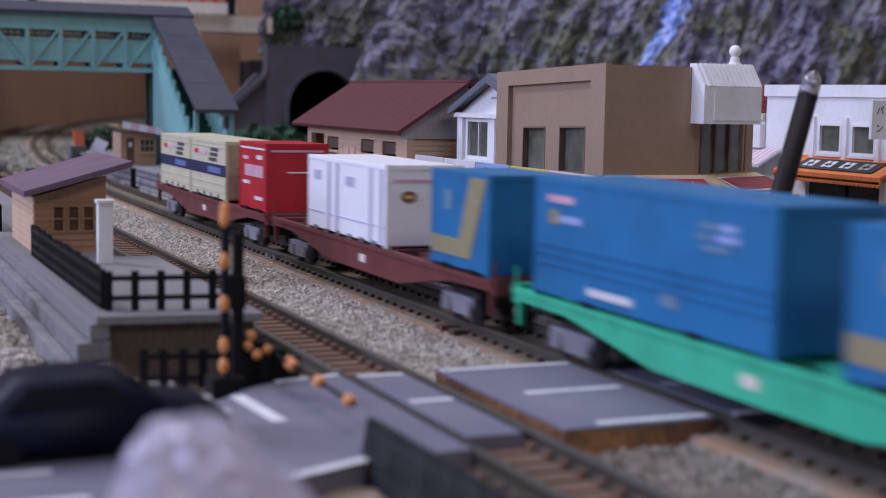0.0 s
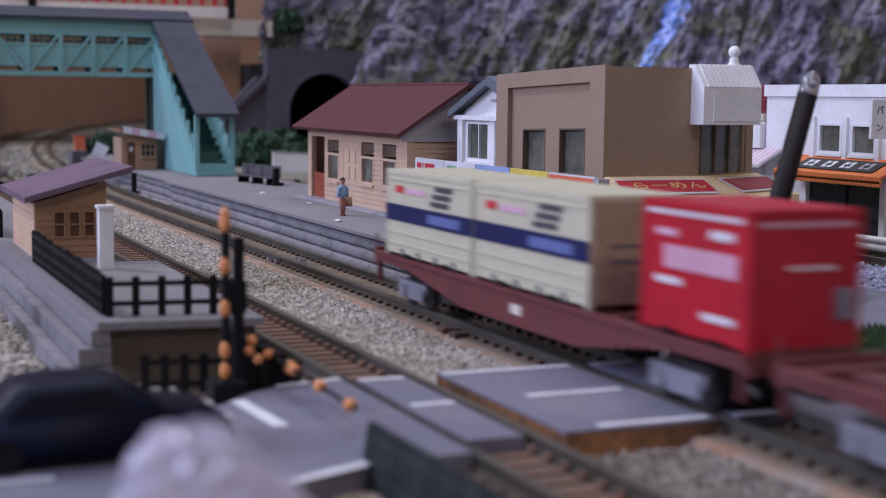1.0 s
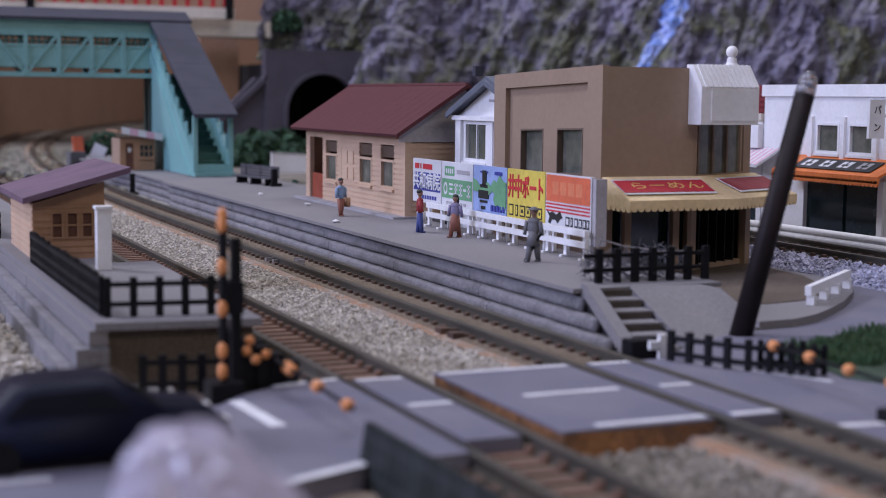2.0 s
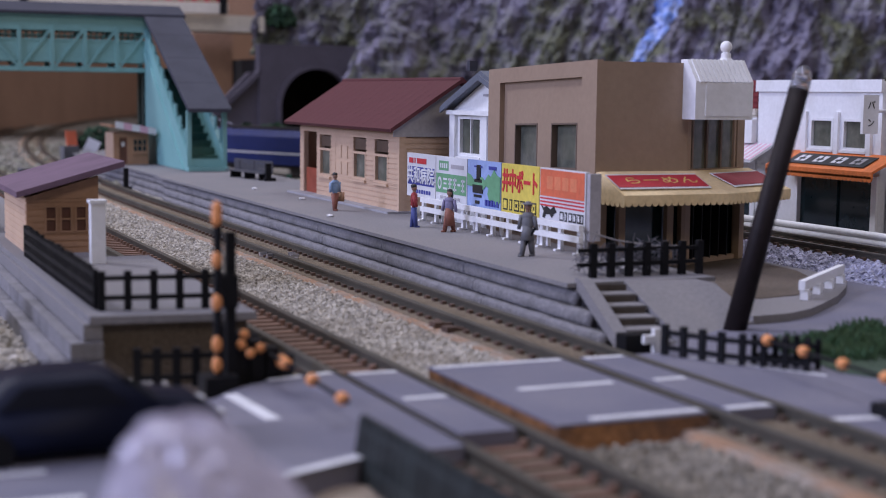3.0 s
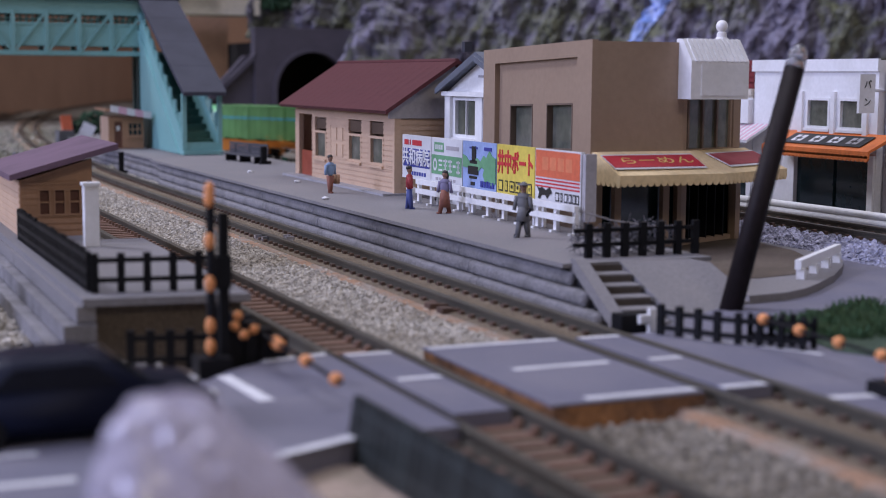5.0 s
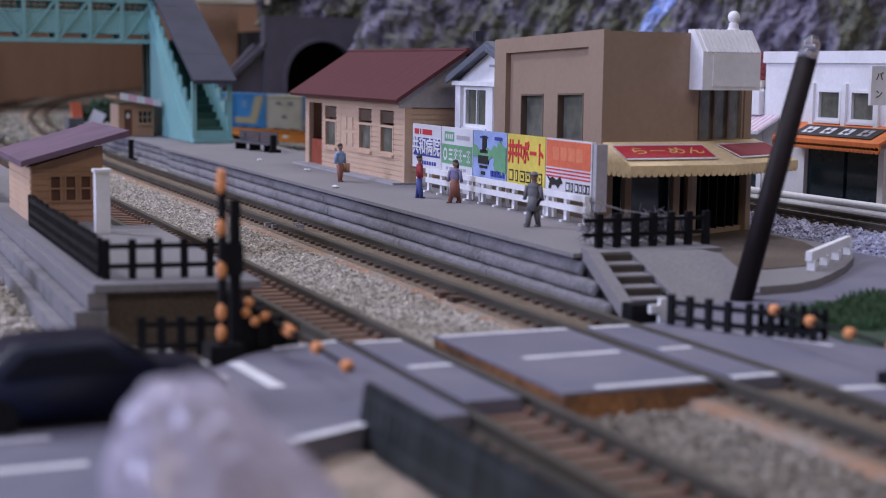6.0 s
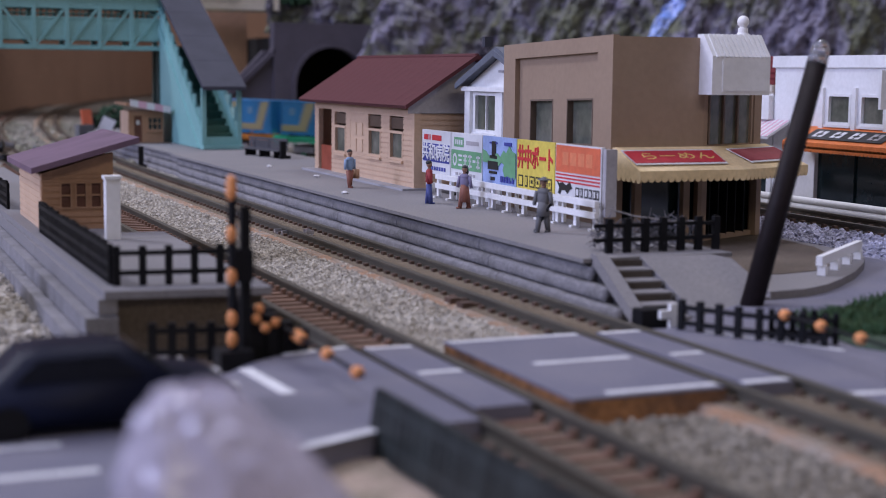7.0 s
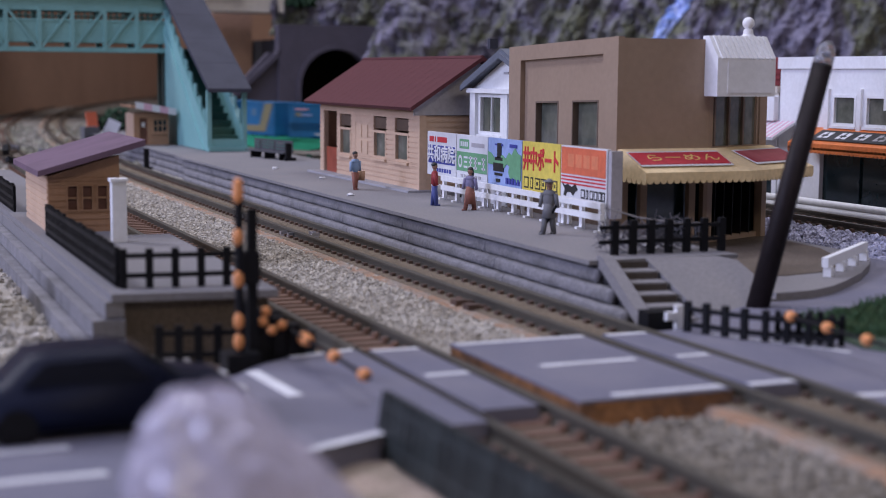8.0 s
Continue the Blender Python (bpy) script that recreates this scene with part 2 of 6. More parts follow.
def rock_material():
    """Painted plaster rock: steep streaks of violet grey and moss, with shade in clefts and light on edges put into the
    colour.
    """
    m = bpy.data.materials.new("painted_rock")
    m.use_nodes = True
    n, l = m.node_tree.nodes, m.node_tree.links
    b = n["Principled BSDF"]
    b.inputs["Roughness"].default_value = 0.8
    co = n.new("ShaderNodeTexCoord")
    mp = n.new("ShaderNodeMapping")
    mp.inputs["Rotation"].default_value = (0, radians(14), 0)
    mp.inputs["Scale"].default_value = (1, 1, 0.32)
    l.new(co.outputs["Object"], mp.inputs["Vector"])

    def cloud(scale, detail, distort, src):
        t = n.new("ShaderNodeTexNoise")
        t.inputs["Scale"].default_value, t.inputs["Detail"].default_value, t.inputs["Distortion"].default_value = scale, detail, distort
        t.inputs["Roughness"].default_value = 0.68
        l.new(src, t.inputs["Vector"])
        return t
    streak = cloud(74, 10, 0.5, mp.outputs["Vector"])
    # painted relief shading: clefts dark, edges pale, after the bump's height
    ramp = n.new("ShaderNodeValToRGB")
    el = ramp.color_ramp.elements
    el[0].position, el[0].color = 0.36, (0.030, 0.026, 0.045, 1)
    el[1].position, el[1].color = 0.72, (0.37, 0.355, 0.48, 1)
    mid = el.new(0.47)
    mid.color = (0.165, 0.15, 0.215, 1)
    l.new(streak.outputs["Fac"], ramp.inputs["Fac"])
    moss = cloud(21, 8, 0.8, co.outputs["Object"])
    mr = n.new("ShaderNodeMapRange")
    mr.inputs["From Min"].default_value, mr.inputs["From Max"].default_value, mr.inputs["To Max"].default_value = 0.46, 0.60, 0.85
    l.new(moss.outputs["Fac"], mr.inputs["Value"])
    mix = n.new("ShaderNodeMix")
    mix.data_type = 'RGBA'
    l.new(mr.outputs["Result"], mix.inputs[0])
    l.new(ramp.outputs["Color"], mix.inputs[6])
    green = n.new("ShaderNodeValToRGB")
    ge = green.color_ramp.elements
    ge[0].color, ge[1].color = (0.045, 0.052, 0.024, 1), (0.22, 0.23, 0.115, 1)
    ge[0].position, ge[1].position = 0.35, 0.7
    grain = cloud(230, 7, 0, co.outputs["Object"])
    l.new(grain.outputs["Fac"], green.inputs["Fac"])
    l.new(green.outputs["Color"], mix.inputs[7])
    l.new(mix.outputs[2], b.inputs["Base Color"])
    bp = n.new("ShaderNodeBump")
    bp.inputs["Strength"].default_value, bp.inputs["Distance"].default_value = 1.0, 0.004
    l.new(streak.outputs["Fac"], bp.inputs["Height"])
    l.new(bp.outputs["Normal"], b.inputs["Normal"])
    return m


M_ROCK = rock_material()

# ---------------------------------------------------------------- mesh helpers


def box(bm, x0, x1, y0, y1, z0, z1, m=None):
    """A box in millimetres."""
    vs = [mm(x, y, z) for z in (z0, z1) for y in (y0, y1) for x in (x0, x1)]
    if m is not None:
        vs = [m @ q for q in vs]
    v = [bm.verts.new(q) for q in vs]
    for f in ((0, 2, 3, 1), (4, 5, 7, 6), (0, 1, 5, 4), (2, 6, 7, 3), (0, 4, 6, 2), (1, 3, 7, 5)):
        bm.faces.new([v[i] for i in f])
    return bm


def turn(x, y, z, rx=0, ry=0, rz=0):
    return pose(x * MM, y * MM, z * MM, rx, ry, rz)


def prism(bm, pts, axis, a, b):
    """A polygon of two coordinates, drawn out along an axis from a to b (millimetres)."""
    def put(p, q):
        return mm(*{'x': (q, p[0], p[1]), 'y': (p[0], q, p[1]), 'z': (p[0], p[1], q)}[axis])
    lo = [bm.verts.new(put(p, a)) for p in pts]
    hi = [bm.verts.new(put(p, b)) for p in pts]
    bm.faces.new(lo)
    bm.faces.new(hi[::-1])
    for i in range(len(pts)):
        j = (i + 1) % len(pts)
        bm.faces.new((lo[i], hi[i], hi[j], lo[j]))
    return bm


def rod(bm, p, q, r, r2=None, n=8):
    """A round bar between two points (millimetres)."""
    p, q = mm(*p), mm(*q)
    r2 = r if r2 is None else r2
    d = (q - p).normalized()
    s = d.orthogonal().normalized()
    t = d.cross(s)
    rings = []
    for c, rr in ((p, r), (q, r2)):
        rings.append([bm.verts.new(c + (s * math.cos(k * 2 * math.pi / n) + t * math.sin(k * 2 * math.pi / n)) * rr * MM) for k in range(n)])
    for k in range(n):
        bm.faces.new((rings[0][k], rings[0][(k + 1) % n], rings[1][(k + 1) % n], rings[1][k]))
    bm.faces.new(rings[0][::-1])
    bm.faces.new(rings[1])
    return bm


def ball(bm, x, y, z, r, sx=1, sy=1, sz=1, seg=10, rings=7):
    m = turn(x, y, z) @ Matrix.Diagonal((sx, sy, sz, 1))
    bmesh.ops.create_uvsphere(bm, u_segments=seg, v_segments=rings, radius=r * MM, matrix=m)
    return bm


def lathe(bm, profile, x, y, n=16):
    """Profile rows (radius, z) turned round the upright at x, y (millimetres)."""
    rings = [[bm.verts.new(mm(x + r * math.cos(k * 2 * math.pi / n), y + r * math.sin(k * 2 * math.pi / n), z)) for k in range(n)] for r, z in profile]
    for a, b in zip(rings, rings[1:]):
        for k in range(n):
            bm.faces.new((a[k], a[(k + 1) % n], b[(k + 1) % n], b[k]))
    bm.faces.new(rings[0][::-1])
    bm.faces.new(rings[-1])
    return bm


def mesh_of(name, bm, mat, bevel=0.0, smooth=False):
    if bevel:
        edges = [e for e in bm.edges if len(e.link_faces) == 2 and e.calc_face_angle(0) > 0.6]
        bmesh.ops.bevel(bm, geom=edges, offset=bevel * MM, segments=2, affect='EDGES', clamp_overlap=True)
    bmesh.ops.recalc_face_normals(bm, faces=bm.faces[:])
    me = bpy.data.meshes.new(name)
    bm.to_mesh(me)
    bm.free()
    me.materials.append(mat)
    if smooth:
        me.polygons.foreach_set("use_smooth", [True] * len(me.polygons))
    return me


def part(name, bm, mat, parent=None, label="", bevel=0.0, smooth=False):
    ob = new(name, mesh_of(name, bm, mat, bevel, smooth))
    ob.parent = parent
    if label:
        tagged(ob, label)
    return ob


def thing(name, label, category, m=None, group="", kind=""):
    ob = new(name)
    ob.empty_display_size = 0.005
    if m is not None:
        ob.matrix_basis = m
    return tagged(ob, label, category, group, kind)


def piece(name, me, parent, m):
    ob = new(name, me)
    ob.parent = parent
    ob.matrix_basis = m
    return ob


def B():
    return bmesh.new()


def letters(text, size, mat, parent, m, name="lettering", thick=0.05, fat=0.0):
    """Writing as a mesh, size in millimetres, lying in its own x-y plane."""
    cu = bpy.data.curves.new(name, 'FONT')
    cu.body, cu.size, cu.extrude = text, size * MM, thick * MM
    cu.offset = fat * MM
    cu.align_x, cu.align_y, cu.resolution_u = 'CENTER', 'CENTER', 3
    tmp = bpy.data.objects.new(name, cu)
    scene.collection.objects.link(tmp)
    me = bpy.data.meshes.new_from_object(tmp.evaluated_get(bpy.context.evaluated_depsgraph_get()))
    bpy.data.objects.remove(tmp)
    me.materials.clear()
    me.materials.append(mat)
    ob = new(name, me)
    ob.parent, ob.matrix_basis = parent, m
    return ob


def upright_x(x, y, z):
    """A flat drawing stood on the plane x, read from the track side (its x axis runs towards the camera)."""
    return Matrix.Translation(mm(x, y, z)) @ Matrix(((0, 0, -1, 0), (-1, 0, 0, 0), (0, 1, 0, 0), (0, 0, 0, 1)))


# ---------------------------------------------------------------- setting
T1, T2 = 70.7, 107.7          # centre lines of the two straight tracks


def poly_slab(name, pts, z0, z1, mat, label, category, parent=None):
    ob = part(name, prism(B(), pts, 'z', z0, z1), mat, parent)
    return ob if parent else tagged(ob, label, category, kind="structure")


def rough_sheet(name, x0, x1, y0, y1, z, step, amp, mat, label, category, freq=0.08, shape=None, kind="structure"):
    bm = B()
    nx, ny = max(1, round((x1 - x0) / step)), max(1, round((y1 - y0) / step))
    grid = []
    for j in range(ny + 1):
        row = []
        for i in range(nx + 1):
            x, y = x0 + (x1 - x0) * i / nx, y0 + (y1 - y0) * j / ny
            h = z + amp * noise.fractal(Vector((x * freq, y * freq, z)), 0.8, 2.0, 4)
            if shape:
                h += shape(x, y)
            row.append(bm.verts.new(mm(x, y, h)))
        grid.append(row)
    for j in range(ny):
        for i in range(nx):
            bm.faces.new((grid[j][i], grid[j][i + 1], grid[j + 1][i + 1], grid[j + 1][i]))
    ob = part(name, bm, mat, None, smooth=True)
    return tagged(ob, label, category, kind=kind)


rough_sheet("ground", -1500, 1800, -2200, 3200, -5.0, 60, 0.5, M_BOARD, "brown sprinkled baseboard of a model railway", "ground")
rough_sheet("gravel", 58, 122, 151.5, 760, -2.6, 1.6, 0.7, M_GRAVEL, "grey gravel between the model tracks", "gravel", freq=0.35)
rough_sheet("gravel", 58, 122, 60, 151.5, -3.2, 1.6, 0.7, M_DULLGRIT, "dull grey gravel before the crossing", "gravel", freq=0.35)
rough_sheet("gravel", -60, 46, 182, 420, -3.6, 2.5, 0.8, M_GRAVEL, "pale gravel beside the near platform", "gravel", freq=0.3)
rough_sheet("gravel", 20, 62, 40, 152, -2.8, 2.0, 0.6, M_TAN, "tan scenic soil beside the crossing", "soil", freq=0.25)


rough_sheet("gravel", -40, 420, 640, 2500, -2.4, 14, 0.9, M_FARGRAVEL, "dull grey-brown gravel of the far curve", "gravel", freq=0.05)


# loose stones on the gravel
def stones(name, n, area, z, size, mat, label, seed, skip=None, rise=None):
    rng = random.Random(seed)
    verts, faces = [], []
    base = [(-1, -1, -.6), (1, -1, -.6), (1, 1, -.6), (-1, 1, -.6), (-.6, -.6, .6), (.7, -.5, .5), (.5, .7, .7), (-.7, .5, .4)]
    quads = ((0, 3, 2, 1), (4, 5, 6, 7), (0, 1, 5, 4), (1, 2, 6, 5), (2, 3, 7, 6), (3, 0, 4, 7))
    for _ in range(n):
        x, y = rng.uniform(area[0], area[1]), area[2] + (area[3] - area[2]) * rng.random() ** 1.5
        if skip and skip(x, y):
            continue
        s = size * rng.choice((0.5, 0.6, 0.7, 0.8, 1.0, 1.4))
        m = Euler((rng.uniform(-.6, .6), rng.uniform(-.6, .6), rng.uniform(0, 6.3))).to_matrix()
        lift = rng.uniform(-.2, .25) + (rise(x) if rise else 0)
        k = len(verts)
        for p in base:
            q = m @ Vector((p[0] * rng.uniform(.7, 1.2), p[1] * rng.uniform(.6, 1.1), p[2] * rng.uniform(.6, 1.2)))
            verts.append(((x + q.x * s) * MM, (y + q.y * s) * MM, (z + lift + q.z * s) * MM))
        faces += [tuple(k + i for i in f) for f in quads]
    me = bpy.data.meshes.new(name)
    me.from_pydata(verts, [], faces)
    me.materials.append(mat)
    return tagged(new(name, me), label, "gravel", kind="stuff")


stones("loose_stones", 24000, (78.5, 99, 192, 620), -2.35, 0.42, M_GRAVEL, "loose grey gravel stones between the tracks", 3)
stones("loose_stones", 9000, (78.5, 97.5, 70, 149), -2.7, 0.36, M_DULLGRIT, "loose grey gravel stones before the crossing", 4)
stones("loose_stones", 5000, (-30, 205, 640, 1150), -2.3, 1.5, M_FARSTONE, "rough grey stones inside the far curve", 8)
stones("loose_stones", 2500, (-20, 34, 192, 400), -3.2, 0.7, M_GRAVEL, "loose pale stones beside the near platform", 5)


def rail_profile(dx):
    return [(dx - 1.0, -2.0), (dx + 1.0, -2.0), (dx + 1.0, -1.7), (dx + .35, -1.5), (dx + .35, -.6), (dx + .6, -.45), (dx + .6, -.05),
            (dx + .5, 0), (dx - .5, 0), (dx - .6, -.05), (dx - .6, -.45), (dx - .35, -.6), (dx - .35, -1.5), (dx - 1.0, -1.7)]


def sweep(bm, prof, path):
    """A profile (offset to the right, height) drawn along a path of (x, y, heading) in millimetres."""
    rings = [[bm.verts.new(mm(x + o * math.cos(h), y - o * math.sin(h), z)) for o, z in prof] for x, y, h in path]
    for a, b in zip(rings, rings[1:]):
        for k in range(len(prof)):
            j = (k + 1) % len(prof)
            bm.faces.new((a[k], a[j], b[j], b[k]))
    bm.faces.new(rings[0])
    bm.faces.new(rings[-1][::-1])
    return bm


def sleeper_shape(bm, m=None, chairs=(-6.6, -3.6, 3.6, 6.6)):
    """A sleeper with the rail chairs moulded on it."""
    box(bm, -7.3, 7.3, -1.0, 1.0, -3.0, -1.8, m)
    for x in chairs:
        box(bm, x - .45, x + .45, -.6, .6, -1.8, -1.1, m)
    return bm


SLEEPERS = {M_SLEEPER: mesh_of("sleeper", sleeper_shape(B()), M_SLEEPER), M_RUSTSLEEPER: mesh_of("sleeper", sleeper_shape(B(), None, (-3.9, 3.9)), M_RUSTSLEEPER)}


def track(label, path, bed=M_BED, seen=(0, 0), step=4.2, soil=None, top=-2.1, wood=M_SLEEPER):
    """A track along a path of (x, y, heading): bed, two rails, and its sleepers (those of the stretch seen are pieces)."""
    t = thing("railway_track", label, "railway track", kind="structure")
    part("track_bed", sweep(B(), [(-11, -5), (11, -5), (8.2, top), (-8.2, top)], path), bed, t)
    if soil:
        part("soil_verge", sweep(B(), [(-13.5, -5), (-7.6, -5), (-7.6, -1.95), (-10.6, -1.85)], path), soil, t, "rust-coloured scatter along the track edge")
    for dx in (-5.05, 5.05):
        part("rail", sweep(B(), rail_profile(dx), path), M_RAIL, t, smooth=False)
    rest = B()
    pos, left = 0.0, step
    for (x0, y0, h0), (x1, y1, h1) in zip(path, path[1:]):
        d = math.hypot(x1 - x0, y1 - y0)
        while left <= d:
            k = left / d
            x, y, h = x0 + (x1 - x0) * k, y0 + (y1 - y0) * k, h0 + (h1 - h0) * k
            m = turn(x, y, 0) @ Matrix.Rotation(-h, 4, 'Z')
            if seen[0] <= y <= seen[1]:
                piece("sleeper", SLEEPERS[wood], t, m)
            else:
                sleeper_shape(rest, m)
            left += step
        left -= d
    tagged(part("far_sleepers", rest, wood, t), kind="stuff")
    return t


def arc(x, y, h, radius, length, n=24):
    """Points of an arc from x, y at heading h (radians right of +y); radius > 0 bends to the right."""
    out = []
    for i in range(n + 1):
        a = h + length * i / n / radius
        out.append((x + radius * (math.cos(h) - math.cos(a)), y + radius * (math.sin(a) - math.sin(h)), a))
    return out


FRONT_CURVE = [(T2, y, 0.0) for y in (-2000, -100, 300, 510)] + arc(T2, 510, 0, 4535, 2000, 44)[1:]
track("weathered main track beside the platform", FRONT_CURVE, seen=(60, 560), soil=M_SOIL, top=-1.72)
track("second main track with brown sleepers", [(T1, y, 0.0) for y in (-2000, 0, 300, 510)] + arc(T1, 510, 0, 4572, 2000, 44)[1:], seen=(60, 500), wood=M_RUSTSLEEPER)
# rear track and its bank are raised to fit the camera's view
BACK_PATH = [(222.5, -900, .0), (222.5, 230, 0.0)] + arc(222.5, 230, 0, 2500, 230, 6)[1:]
track("rear track behind the shops on violet-grey ballast", BACK_PATH, bed=M_PURPLEBALLAST, seen=(230, 420)).location.z = 4.7 * MM
part("embankment", sweep(B(), [(-19, -5), (11, -5), (11, .2), (-10, 1.4), (-16, -1.4)], BACK_PATH), M_PURPLEBALLAST)
tagged(bpy.data.objects["embankment"], "violet-grey ballast bank under the rear track", "embankment", kind="structure")
stones("loose_ballast", 7000, (205, 215.2, 170, 430), -1.6, 0.6, M_PURPLEBALLAST, "glittering violet-grey ballast stones", 9, rise=lambda x: .45 * (x - 205))

# crossing
crossing = thing("road_crossing", "grey road plates laid across the tracks, with white markings", "level crossing", kind="structure")
part("foam_core", prism(B(), [(150.2, -5), (191.4, -5), (191.2, -.3), (151.3, -.3)], 'x', 79.6, 100.9), M_SCRAP, crossing, "crumbling brown foam under the road plate")
part("road_plate", box(B(), 79.4, 100.6, 151.2, 191.3, -.3, 0.05), M_ROAD, crossing, bevel=.15)
part("road_plate", box(B(), 67.0, 74.2, 151.6, 191, -1.8, -.05), M_ROAD, crossing, bevel=.15)
part("road_plate", box(B(), 104.2, 111.2, 151.6, 191, -1.8, -.05), M_ROAD, crossing, bevel=.15)
for x0, x1, z in ((79.8, 103.0, .05), (67.2, 74.0, -.05), (104.4, 111.0, -.05)):
    x1 = min(x1, 100.4) if x0 == 79.8 else x1
    part("edge_line", box(B(), x0, x1, 189.3, 190.6, z, z + .05), M_ROADWHITE, crossing)
    if x0 != 67.2:
        part("edge_line", box(B(), x0 + (5 if x0 == 79.8 else 0), x1, 152.2, 153.6, z, z + .05), M_ROADWHITE, crossing)
for x0, x1, z in ((84.5, 98.9, .05), (68.0, 74.0, -.05), (105.6, 110.5, -.05)):
    part("centre_dash", box(B(), x0, x1, 171.3, 172.7, z, z + .05), M_ROADWHITE, crossing)
NEAR_ROAD = [(65.6, 146), (65.6, 192.5), (57, 190.5), (50, 186), (45, 180), (30, 183), (-120, 183), (-120, 60), (-60, 60), (10, 118), (40, 139.5), (52, 145)]
road_near = poly_slab("road_near", NEAR_ROAD, -5, 0, M_ROAD, "grey model road meeting the crossing", "road")
part("stop_line", box(B(), -1.0, 1.0, -8, 8, 0, .05, turn(48.3, 174, 0, 0, 0, 4)), M_ROADWHITE, road_near)
part("edge_line", box(B(), -7.5, 7.5, -.8, .8, 0, .05, turn(47.5, 143.4, 0, 0, 0, 24)), M_ROADWHITE, road_near)
part("edge_line", box(B(), -5, 5, -.7, .7, 0, .05, turn(60, 190.6, 0, 0, 0, 14)), M_ROADWHITE, road_near)
part("lane_line", box(B(), -60, 20, 150.3, 151.8, 0, .05), M_ROADWHITE, road_near)
part("lane_line", box(B(), -60, 22, 139.0, 140.5, 0, .05), M_ROADWHITE, road_near)
FAR_ROAD = [(113.4, 120), (113.4, 191), (118, 191), (123, 196), (140, 207), (165, 224), (188, 246), (204.5, 300), (204.5, 100), (160, 60), (113.4, 60)]
road_far = poly_slab("road_far", FAR_ROAD, -5, -.15, M_ROAD, "grey model road beyond the tracks", "road")
part("edge_line", box(B(), -11, 11, -.5, .5, -.15, -.1, turn(125.5, 176.3, 0, 0, 0, -61)), M_ROADWHITE, road_far)
part("lane_line", box(B(), -4, 8, -.8, .8, -.15, -.1, turn(117, 142.5, 0, 0, 0, -8)), M_ROADWHITE, road_far)


# far platform
PLAT = thing("platform_far", "grey station platform edged with stone courses", "platform", kind="structure")
part("deck", prism(B(), [(121.0, 226.8), (121.0, 567.5), (168, 567.5), (168, 476), (200, 476), (200, 372), (152, 372), (152, 226.8)], 'z', 5.2, 6), M_PLAT, PLAT, bevel=.2)
part("deck", prism(B(), [(123.6, 568.6), (123.6, 820), (168, 820), (168, 568.6)], 'z', 5.0, 5.8), M_PLAT, PLAT, bevel=.2)
# near-black core: shade between the stones and under the deck, as colour
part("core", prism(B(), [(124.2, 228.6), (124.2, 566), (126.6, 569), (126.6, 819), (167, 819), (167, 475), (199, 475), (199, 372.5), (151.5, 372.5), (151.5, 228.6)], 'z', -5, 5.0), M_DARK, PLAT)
STONES = []
rng = random.Random(7)
for k in range(6):
    # a long rough-hewn kerb stone with a ragged upper edge
    bm = B()
    rings = []
    for j in range(49):
        y = -23.8 + 47.6 * j / 48
        pinch = .16 if j in (0, 48) else 0
        ring = []
        for i, (px, pz) in enumerate(((1.4, -1.28), (-.85, -1.28), (-1.12, -.95), (-1.26, -.2), (-1.2, .55), (-1.0, 1.0), (-.6, 1.22), (1.4, 1.22))):
            face = 0 if i in (0, 7) else 1
            rough = noise.noise(Vector((y * .55, i * .9, k * 7.3))) * .22 + noise.noise(Vector((y * 1.6, i * 1.7, k * 3.1))) * .12
            ring.append(bm.verts.new(mm(px + face * (pinch + rough), y, pz + (face * rough * .8 if i > 3 else 0))))
        rings.append(ring)
    for ra, rb in zip(rings, rings[1:]):
        for i in range(8):
            bm.faces.new((ra[i], ra[(i + 1) % 8], rb[(i + 1) % 8], rb[i]))
    bm.faces.new(rings[0])
    bm.faces.new(rings[-1][::-1])
    STONES.append(mesh_of("edge_stone", bm, M_STONE, 0, True))
for row, (xc, zc, ya) in enumerate(((123.3, 3.3, 226.5), (122.0, .7, 219), (120.6, -1.9, 212))):
    yy = ya + 23.8
    while yy < 800:
        back = 0 if yy < 556 else 2.4
        piece("edge_stone", rng.choice(STONES), PLAT, turn(xc + back, yy, zc, 0, 0, rng.uniform(-.2, .2)))
        yy += 47.8
# stairs at the platform's end, set a little askew
STAIR = turn(125.1, 226.6, 0, 0, 0, -8)


def moved(bm, m):
    for q in bm.verts:
        q.co = m @ q.co
    return bm


for k in range(5):
    ytop = -22.4 + k * 4.3
    part("step", box(B(), .1, 7.0, ytop, 0, -5, -1.0 + k * 1.4, STAIR), M_PLAT, PLAT, bevel=.12)
    # dark panel below each tread: the riser's shade painted on
    part("riser", box(B(), .2, 6.9, ytop + 4.18, ytop + 4.3, -.98 + k * 1.4, .12 + k * 1.4, STAIR), M_RISER, PLAT, "riser panel darkened for its shade")
part("stair_cheek", moved(prism(B(), [(-24.0, -4.6), (-24.0, -2.4), (-22.6, -1.8), (-1.6, 6.9), (.6, 6.9), (.6, 4.4), (-1.4, 4.4)], 'x', -2.3, 0), STAIR), M_PLAT, PLAT, "sloping smooth stair cheek", bevel=.35)
# near-black again, standing in for the shade under the cheek
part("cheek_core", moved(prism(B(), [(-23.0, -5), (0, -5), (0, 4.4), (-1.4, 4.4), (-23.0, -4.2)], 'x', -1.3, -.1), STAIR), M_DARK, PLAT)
bm = B()
top = [(132.3, 226.4, 6.04), (146.5, 225.6, 6.04), (149.6, 223.4, 5.4), (151.0, 217.5, 1.6), (150.2, 210.5, .4), (130.2, 203.6, -.9)]
